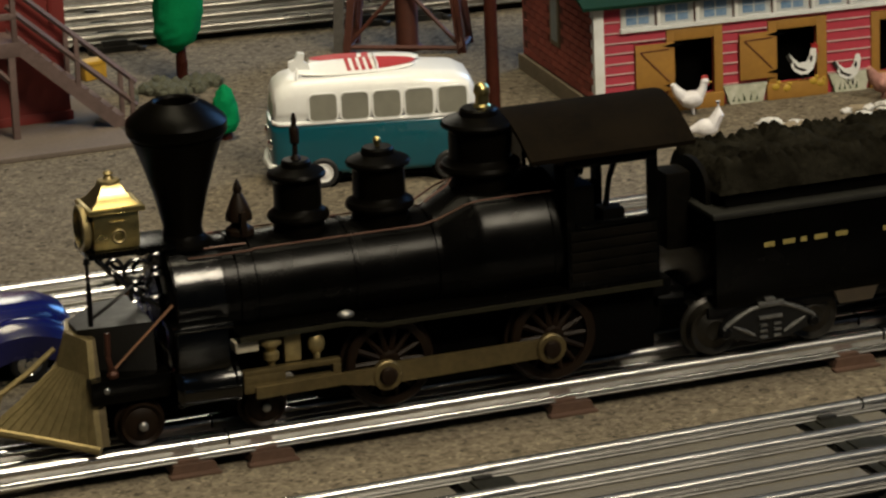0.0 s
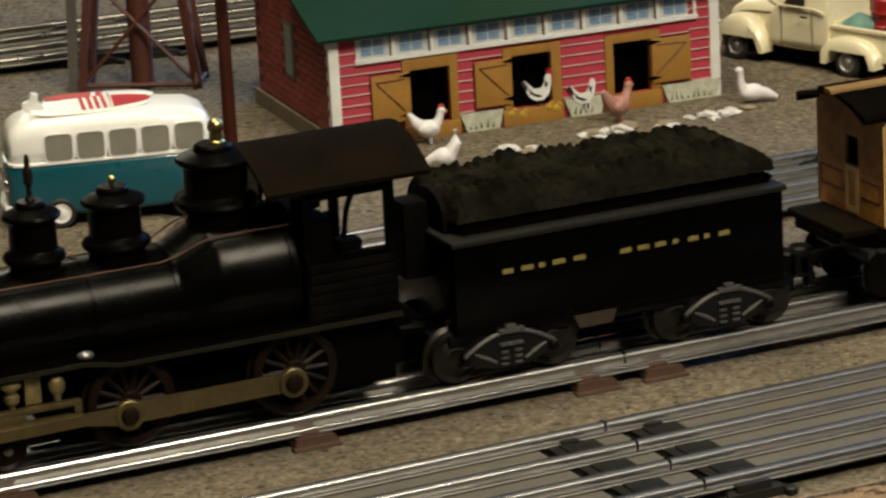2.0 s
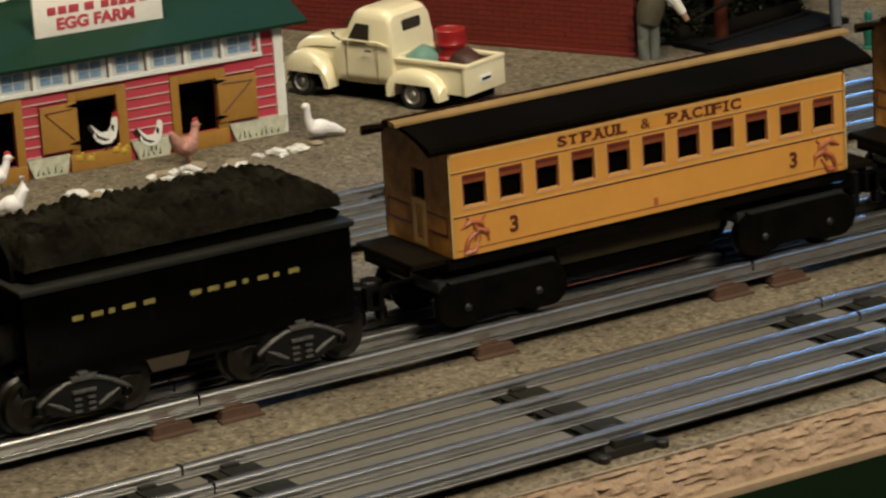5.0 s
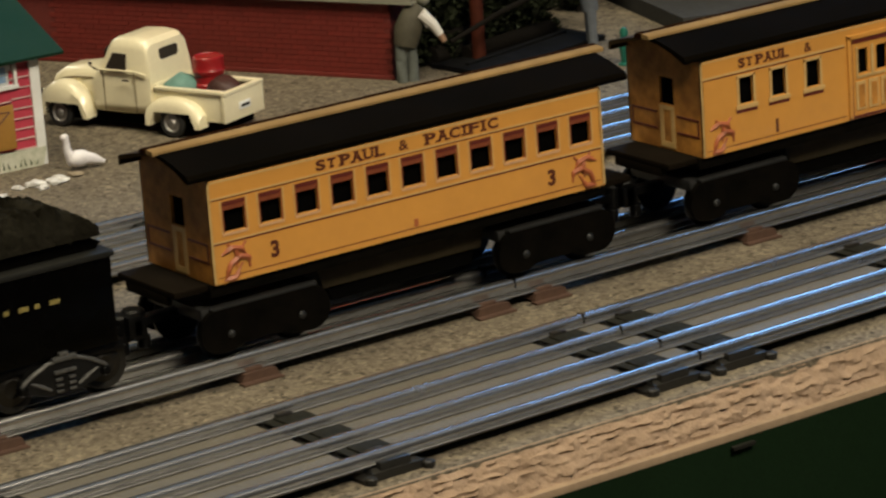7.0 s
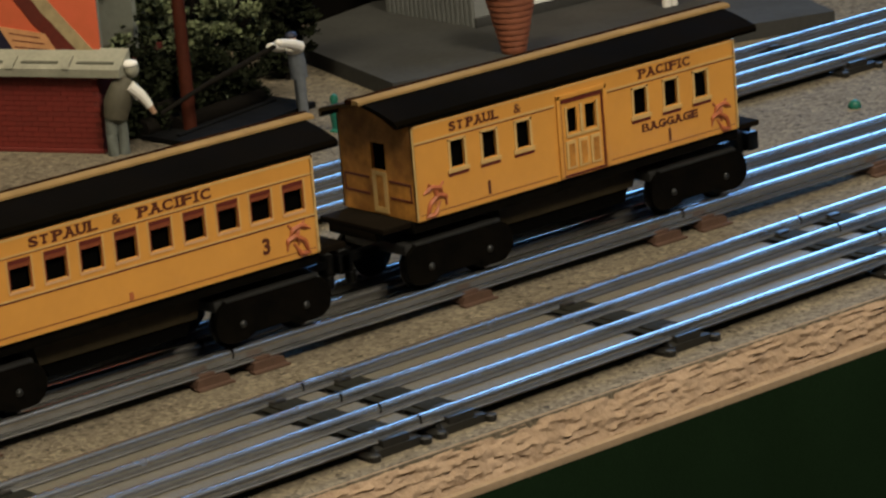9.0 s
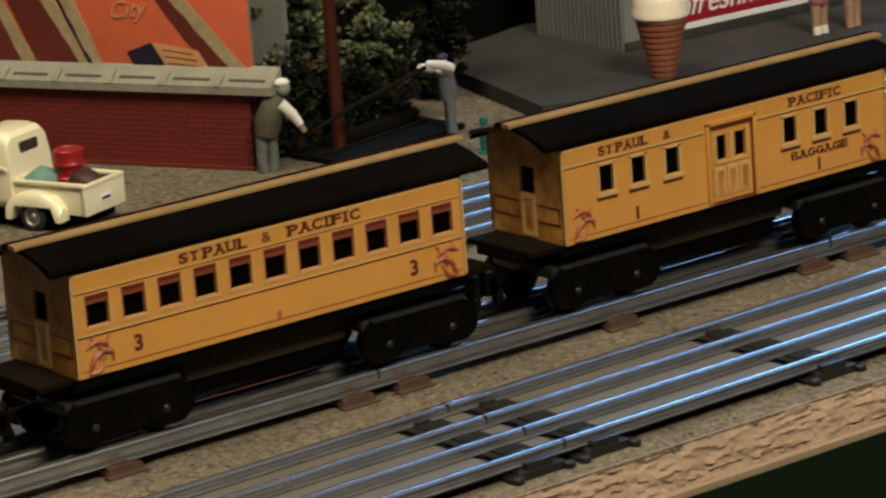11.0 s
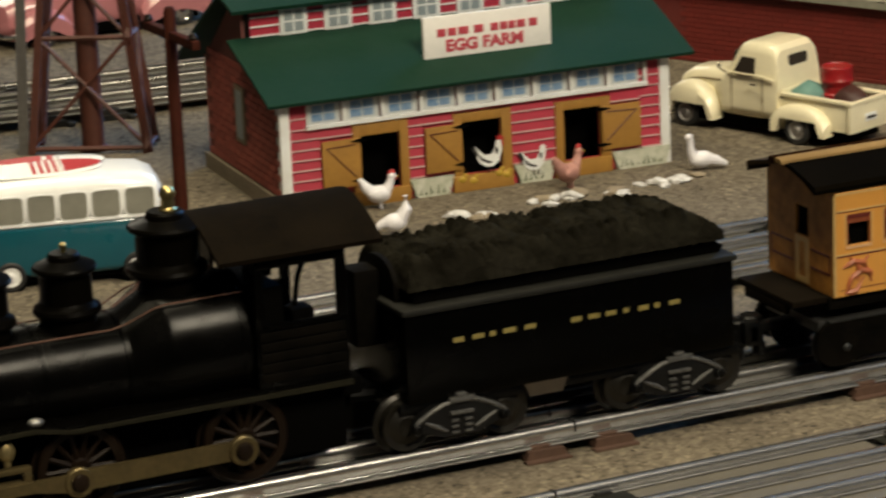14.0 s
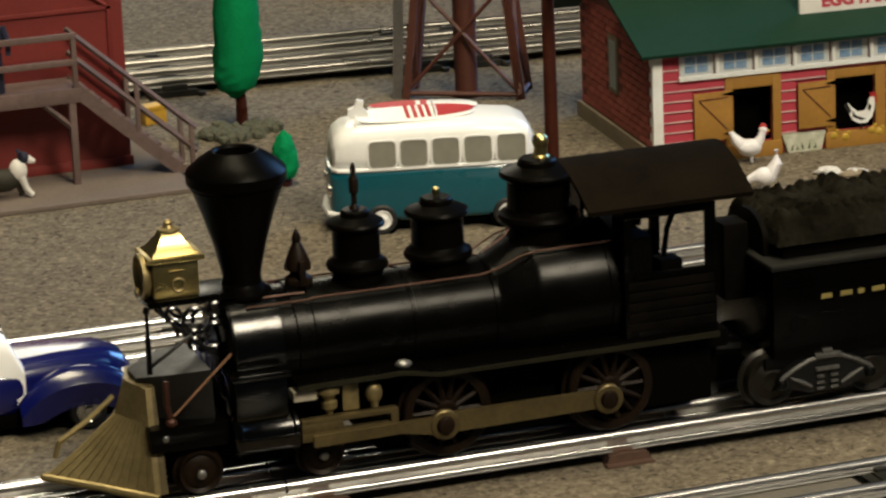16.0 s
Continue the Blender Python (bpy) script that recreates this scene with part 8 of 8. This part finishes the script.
figure("figurine", "toy workman in grey overalls reaching out with white sleeves", (626.0, 285.0, 0), -165, [
    (DENIM, "tube", ([(-2.4, -2, 0), (-2.0, -2, 9), (-1.4, -1.2, 19)], [2.4, 2.3, 2.8], 10)),
    (DENIM, "tube", ([(1.6, 2.4, 0), (1.4, 2.0, 9), (0.8, 1.2, 19)], [2.4, 2.3, 2.8], 10)),
    (DENIM, "tube", ([(-0.2, 0, 17.5), (0.4, 0, 24), (1.6, 0, 31)], [4.2, 4.2, 3.6], 14)),
    (SHIRT, "ball", ((1.8, 0, 31.5), 4.2, 4.6, 3.2, 12)),
    (SHIRT, "tube", ([(2.4, -4.0, 33.0), (8.0, -4.6, 33.6), (15.4, -3.6, 35.5)], [2.6, 2.4, 1.8], 10)),
    (SHIRT, "tube", ([(2.4, 4.0, 33.0), (9.0, 4.6, 35.8), (17.4, 3.6, 38.2)], [2.6, 2.4, 1.8], 10)),
    (SKIN, "ball", ((3.4, 0, 36.2), 2.4, 2.4, 2.8, 12)),
    (NAVY, "ball", ((3.2, 0, 38.4), 3.0, 2.9, 1.8, 12)),
    (SHIRT, "ball", ((17.8, 3.4, 38.4), 1.8, 1.5, 1.5, 8))])


def log_pile():
    for x, y, ang, ln, r, z, m, lab in ((585, 322, 18, 70, 5.0, 5.0, BARK, "grey log lying behind the poles"), (598, 312, 12, 60, 4.0, 4.0, BARK, "grey log lying behind the poles"), (590, 318, 15, 62, 2.0, 14, BARK, "thin grey branch across the logs")):
        bm = bmesh.new()
        lathe(bm, [(r * 0.96, -ln / 2), (r, -ln / 2 + 1), (r * 1.03, 0), (r * 0.95, ln / 2 - 1), (r * 0.9, ln / 2)], (0, 0, 0), "x", 16)
        for v in bm.verts:
            v.co += V(0, v.co.y, v.co.z) * 0.1 * noise.noise(v.co * 0.2)
        solo("log", bm, m, lab, "log", "logs", at=(x, y, z), turn=ang)


log_pile()
SLATE = mat("dark_slate_sheet", (0.0075, 0.0078, 0.0085), 0.7, gloss=0.05, grain=0.4, grain_mm=4, stain=0.5, stain_mm=18)


def work_site():
    """What the two workmen are busy with: a slate-grey sheet on the ground and a long dark pole between them."""
    bm = bmesh.new()
    prism(bm, [(-44, -20), (40, -22), (46, 20), (-40, 18)], 0, 2.4, "z")
    box(bm, -36, 36, -2.0, 0.4, 2.4, 3.6, 0.3)
    solo("sheet", bm, SLATE, "dark slate-grey sheet lying before the logs", "sheet", at=(594, 302, 0), turn=14, smooth=0)
    bm = bmesh.new()
    tube(bm, [(547, 287, 16.5), (572, 284, 25.5), (590, 281, 31.0), (609, 279, 36.5)], [1.1, 1.3, 1.4, 1.2], 8)
    solo("long_pole", bm, BARK, "long dark grey pole held between two toy workmen", "pole")


work_site()


def bush(x, y, w, d, h, seed, n, label, leaf=None):
    """A conifer clump: forked stems and thousands of small upturned leaves in uneven boughs."""
    t = thing("bush", label, "model bush", "dark conifers", (x, y, 0))
    rng = random.Random(seed)
    boughs = []
    bm = bmesh.new()
    for k in range(24):
        a = rng.uniform(0, 2 * math.pi)
        q = rng.random() ** 0.5
        tip = V(w * q * math.cos(a), d * q * math.sin(a), h * rng.uniform(0.10, 1.0) * (1 - 0.35 * q))
        tube(bm, [(rng.uniform(-4, 4), rng.uniform(-3, 3), 0), tuple(tip * 0.5 + V(0, 0, h * 0.08)), tuple(tip)], [1.6, 1.1, 0.4], 6)
        for _ in range(8):
            boughs.append((tip * rng.uniform(0.55, 1.08) + V(rng.gauss(0, w * 0.13), rng.gauss(0, d * 0.13), rng.gauss(0, h * 0.07)), rng.uniform(3.5, 8.5)))
    part("stem", bm, BARK, t)
    verts, faces = [], []
    for _ in range(n):
        c, r = rng.choice(boughs)
        p = c + V(rng.gauss(0, 1), rng.gauss(0, 1), rng.gauss(0, 0.7)) * r * 0.26
        if p.z < 1:
            continue
        u = V(rng.gauss(0, 1), rng.gauss(0, 1), rng.uniform(0.1, 1.2)).normalized()
        v = u.cross(V(rng.gauss(0, 1), rng.gauss(0, 1), rng.gauss(0, 1))).normalized()
        l, b = rng.uniform(1.6, 4.0), rng.uniform(0.6, 1.3)
        i = len(verts)
        verts += [tuple(q * MM) for q in (p, p + u * l * 0.5 + v * b, p + u * l, p + u * l * 0.5 - v * b)]
        faces.append((i, i + 1, i + 2, i + 3))
    me = bpy.data.meshes.new("crown")
    me.from_pydata(verts, [], faces)
    me.materials.append(leaf or LEAF)
    ob = new("crown", me)
    ob.parent = t
    tagged(ob, "dull dark green sprays", kind="stuff")
    return t


bush(600, 342, 50, 20, 108, 3, 42000, "dull dark green bushy conifer behind the workmen")
# these four wear the darkened leaf, which deepens the shade round the logs
bush(598, 322, 42, 8, 46, 31, 16000, "low green bush over the logs, darkened for shade", LEAF_SHADED)
bush(556, 322, 24, 7, 34, 41, 7000, "low green bush beside the brick wall, darkened for shade", LEAF_SHADED)
bush(561, 316, 16, 6, 48, 61, 9000, "green bush at the end of the brick wall, darkened for shade", LEAF_SHADED)
bush(672, 352, 22, 16, 118, 8, 20000, "tall dark green conifer beside the stand", LEAF_SHADED)
bush(574, 350, 34, 16, 80, 12, 22000, "dark green conifer by the billboard")
bush(438, 560, 46, 26, 70, 21, 7000, "low dark green bush behind the barn")


def stand():
    t = thing("refreshment_stand", "pale toy refreshment stand on a grey platform", "toy stand", at=(668, 268, 0), turn=-19)
    bm = bmesh.new()
    prism(bm, [(0, 0), (234, 0), (246, 160), (60, 190), (-10, 140)], 0.2, 8.0, "z")
    part("platform", bm, PLAT_GREY, t, "grey painted platform")
    a = radians(19)

    def loc(x, y):
        u, v = x - 668, y - 268
        return (u * math.cos(a) - v * math.sin(a), u * math.sin(a) + v * math.cos(a))
    c0, c2 = loc(771, 326), loc(905, 321)
    dx, dy = c2[0] - c0[0], c2[1] - c0[1]
    body = new("stand_house")
    body.parent = t
    body.matrix_basis = pose(c0[0] * MM, c0[1] * MM, 8.0 * MM, 0, 0, math.degrees(math.atan2(dy, dx)))
    tagged(body, "pale house with ribbed side and crimson sign")
    bm = bmesh.new()
    box(bm, 0, 175, 1, 75, 0, 90)
    part("house_wall", bm, STAND_WHITE, body)
    for k in range(19):
        bm = bmesh.new()
        box(bm, -0.9, 0, 2 + 3.8 * k, 4.6 + 3.8 * k, 0, 90, 0.3)
        part("rib", bm, STAND_WHITE, body)
    bm = bmesh.new()
    box(bm, -0.5, 176, -0.6, 1, 0, 5.0, 0.3)
    part("plinth", bm, PLAT_GREY, body)
    bm = bmesh.new()
    box(bm, 34, 150, -1.0, 1, 5.2, 8.6, 0.3)
    part("sign_frame", bm, WHITE_TIN, body, "white sign edge")
    bm = bmesh.new()
    box(bm, 18, 150, -1.2, 1, 8.6, 34, 0.3)
    part("sign_panel", bm, SIGN_CRIMSON, body, "crimson sign panel")
    words("sign_script", "Refreshments", 17, WHITE_TIN, body, (22, -1.4, 17.5), label="white script sign lettering", shear=0.35, align="LEFT", bold=0.05)
    return t


stand()


def cone():
    t = thing("ice_cream_cone", "giant brown wafer cone with vanilla scoop", "giant cone", at=(743.5, 266.5, 8.0))
    bm = bmesh.new()
    prof = [(5.8, 0)]
    for k in range(9):
        r = 6.2 + 5.6 * k / 8
        prof += [(r, 1.0 + 3.0 * k), (r + 0.35, 2.2 + 3.0 * k), (r + 0.15, 3.6 + 3.0 * k)]
    prof += [(12.6, 28.4), (12.4, 30.2), (0, 30.2)]
    lathe(bm, prof, seg=36)
    part("wafer", bm, CONE_BROWN, t, "ridged brown wafer")
    bm = bmesh.new()
    lathe(bm, [(12.8, 29.6), (14.2, 31.0), (14.4, 33.0), (13.4, 35.5), (13.6, 38), (12.2, 42), (9, 46), (9.4, 48), (5, 53), (0, 56)], seg=36)
    part("scoop", bm, ICE, t, "vanilla-white scoop")
    return t


cone()
for fx, fy, cloth, low in ((857, 276, PINK, SHIRT), (879, 275, NAVY, SKIN)):
    figure("figurine", "small toy figure with bare legs on the platform", (fx, fy, 8.0), 0, [
        (SKIN, "tube", ([(-2.2, 0, 3), (-2.2, 0, 9), (-2.2, 0, 15)], [2.2, 2.4, 2.8], 10)),
        (SKIN, "tube", ([(2.4, 0, 3), (2.4, 0, 9), (2.4, 0, 15)], [2.2, 2.4, 2.8], 10)),
        (low, "tube", ([(-2.2, -0.4, 0), (-2.2, 0, 5)], [2.3, 2.2], 10)),
        (low, "tube", ([(2.4, -0.4, 0), (2.4, 0, 5)], [2.3, 2.2], 10)),
        (cloth, "ball", ((0, 0, 19), 6.2, 4.6, 6.0, 14)),
        (cloth, "ball", ((0, 0, 29), 5.2, 3.8, 7.0, 14)),
        (SKIN, "ball", ((0, 0, 39), 3.2, 3.2, 3.6, 12))])


def backdrop():
    # an added black sheet stands in for the unlit background
    bm = bmesh.new()
    prism(bm, [(600, 459), (1350, 395), (1352, 399), (602, 463)], 0, 190, "z")
    solo("backdrop", bm, BLACK_SHEET, "plain black sheet added for the dark behind the stand", "backdrop", kind="structure")


backdrop()


def round_car(name, label, at, turn, paint, top_paint, ln, W, h_body, h_top, cab0, cab1):
    """A rounded old saloon: body, separate fenders, cab, wheels, bumpers."""
    t = thing(name, label, "toy car", "toy cars", at, turn)
    yc = W / 2

    def sec(x, w, z0, z1, r, tin=0.0):
        return [(a, b + yc, c) for a, b, c in section(x, w, z1 - z0, z0, r, 5, tin)]
    bm = bmesh.new()
    loft(bm, [sec(-ln / 2, W * 0.45, 8, h_body * 0.62, 4), sec(-ln / 2 + 3, W * 0.62, 6, h_body * 0.82, 6), sec(-ln / 2 + 14, W * 0.76, 5, h_body * 0.98, 7), sec(0, W * 0.86, 5, h_body, 7),
              sec(ln / 2 - 26, W * 0.70, 5, h_body, 8), sec(ln / 2 - 10, W * 0.60, 5, h_body * 0.97, 8), sec(ln / 2 - 3, W * 0.46, 6, h_body * 0.86, 7), sec(ln / 2, W * 0.3, 8, h_body * 0.66, 4)])
    part("body", bm, paint, t)
    bm = bmesh.new()
    loft(bm, [sec(cab0, W * 0.74, h_body * 0.55, h_body * 0.9, 4), sec(cab0 + 4, W * 0.80, h_body * 0.4, h_top * 0.9, 6, 0.14), sec(cab0 + 12, W * 0.84, h_body * 0.3, h_top, 8, 0.18), sec(cab1 - 14, W * 0.84, h_body * 0.3, h_top, 8, 0.18), sec(cab1 - 5, W * 0.82, h_body * 0.3, h_top * 0.88, 6, 0.14), sec(cab1, W * 0.80, h_body * 0.3, h_body * 0.98, 4)])
    part("cab", bm, top_paint, t)
    zw = (h_body + h_top) / 2 - 0.5
    for s, y in ((-1, W * 0.105), (1, W * 0.895 - 0.6)):
        for x0, x1 in ((cab0 + 9, cab0 + 19), (cab1 - 20, cab1 - 9)):
            bm = bmesh.new()
            prism(bm, rounded(x1 - x0, h_top - h_body - 2.6, 2.0, 3, (x0 + x1) / 2, zw), y, y + 0.6, "y")
            part("side_window", bm, DARK_GLASS, t, "dark side window")
    bm = bmesh.new()
    prism(bm, rounded(W * 0.5, h_top - h_body - 3, 2.0, 3, yc, zw - 0.5), cab1 - 8.0, cab1 - 5.0, "x")
    part("windscreen", bm, DARK_GLASS, t)
    for x0, x1, hf in ((-ln / 2 + 4, -ln / 2 + 36, h_body * 0.78), (ln / 2 - 42, ln / 2 + 0.5, h_body * 0.86)):
        for y0, y1 in ((-0.5, W * 0.34), (W * 0.66, W + 0.5)):
            bm = bmesh.new()
            rings = []
            for k in range(13):
                u = k / 12
                top = 6.0 + (hf - 6.0) * max(0.02, math.sin(math.pi * (0.04 + 0.92 * u))) ** 0.45
                low = 4.5 if u < 0.14 or u > 0.86 else min(top - 1, 4.5 + 4.5 * math.sin(math.pi * (u - 0.14) / 0.72))
                pts = []
                for j in range(9):
                    v = j / 8
                    pts.append((x0 + (x1 - x0) * u, y0 + (y1 - y0) * v, top - (abs(2 * v - 1) ** 2.6) * min(4.5, (top - low) * 0.6)))
                rings.append(pts + [(x0 + (x1 - x0) * u, y1, low), (x0 + (x1 - x0) * u, y0, low)])
            loft(bm, rings)
            part("fender", bm, paint, t)
    for x in (-ln / 2 + 20, ln / 2 - 19):
        for y, s in ((1.6, -1), (W - 1.6, 1)):
            wheel_set(t, x, y, 6.4, s, CHROME)
    for d in (-1, 1):
        bm = bmesh.new()
        tube(bm, [(d * (ln / 2 - 8), 0.5, 7.5), (d * (ln / 2 + 0.8), 5, 7.5), (d * (ln / 2 + 1.8), yc, 7.5), (d * (ln / 2 + 0.8), W - 5, 7.5), (d * (ln / 2 - 8), W - 0.5, 7.5)], 1.5, 8)
        part("bumper", bm, CHROME, t, "bright bumper")
    for y in (W * 0.16, W * 0.84):
        bm = bmesh.new()
        lathe(bm, [(2.4, -2.0), (2.4, 0), (1.6, 1.2), (0, 1.6)], (ln / 2 - 3.5, y, h_body * 0.62), "x", 14)
        part("headlight", bm, CHROME, t, "round bright headlight")
    bm = bmesh.new()
    box(bm, -ln / 2 + 8, ln / 2 - 8, 4, W - 4, 3.0, 8, 0.5)
    part("chassis", bm, DARK, t)
    return t


BLUE_CAR = round_car("toy_car", "deep blue and white old toy car beside the siding", (-164, 84, 0), 1, BLUE_PAINT, BUS_WHITE, 100, 42, 24.5, 39.0, -38, 11)
bm_d = bmesh.new()
box(bm_d, -4, 1.0, 3.6, 4.4, 17.6, 20.4, 0.1)
part("door_mark", bm_d, SIGN_RED, BLUE_CAR, "small red bar of door lettering")
round_car("toy_car", "pink toy saloon parked beyond the far track", (231, 692, 0), 7, PINK, PINK, 118, 44, 26.0, 38.0, -36, 24)


def small_toys():
    bm = bmesh.new()
    lathe(bm, [(4.0, 0), (4.0, 1.0), (2.4, 2.0), (3.0, 10), (3.6, 16), (2.0, 20), (2.6, 23), (1.6, 26), (0, 27)], seg=14)
    bmesh.ops.scale(bm, vec=(0.8, 0.8, 0.66), verts=bm.verts)
    solo("green_post", bm, TEAL_TOY, "small sea-green turned toy post by the siding", "toy post", at=(613, 243, 0))
    bm = bmesh.new()
    bmesh.ops.create_icosphere(bm, subdivisions=2, radius=3.0)
    for v in bm.verts:
        v.co.z = max(v.co.z, -1.2)
        v.co += v.co.normalized() * 0.5 * noise.noise(v.co * 0.8)
    solo("green_crumb", bm, TEAL_TOY, "small green crumb lying between the tracks", "crumb", at=(770, 66, 1.0))


small_toys()
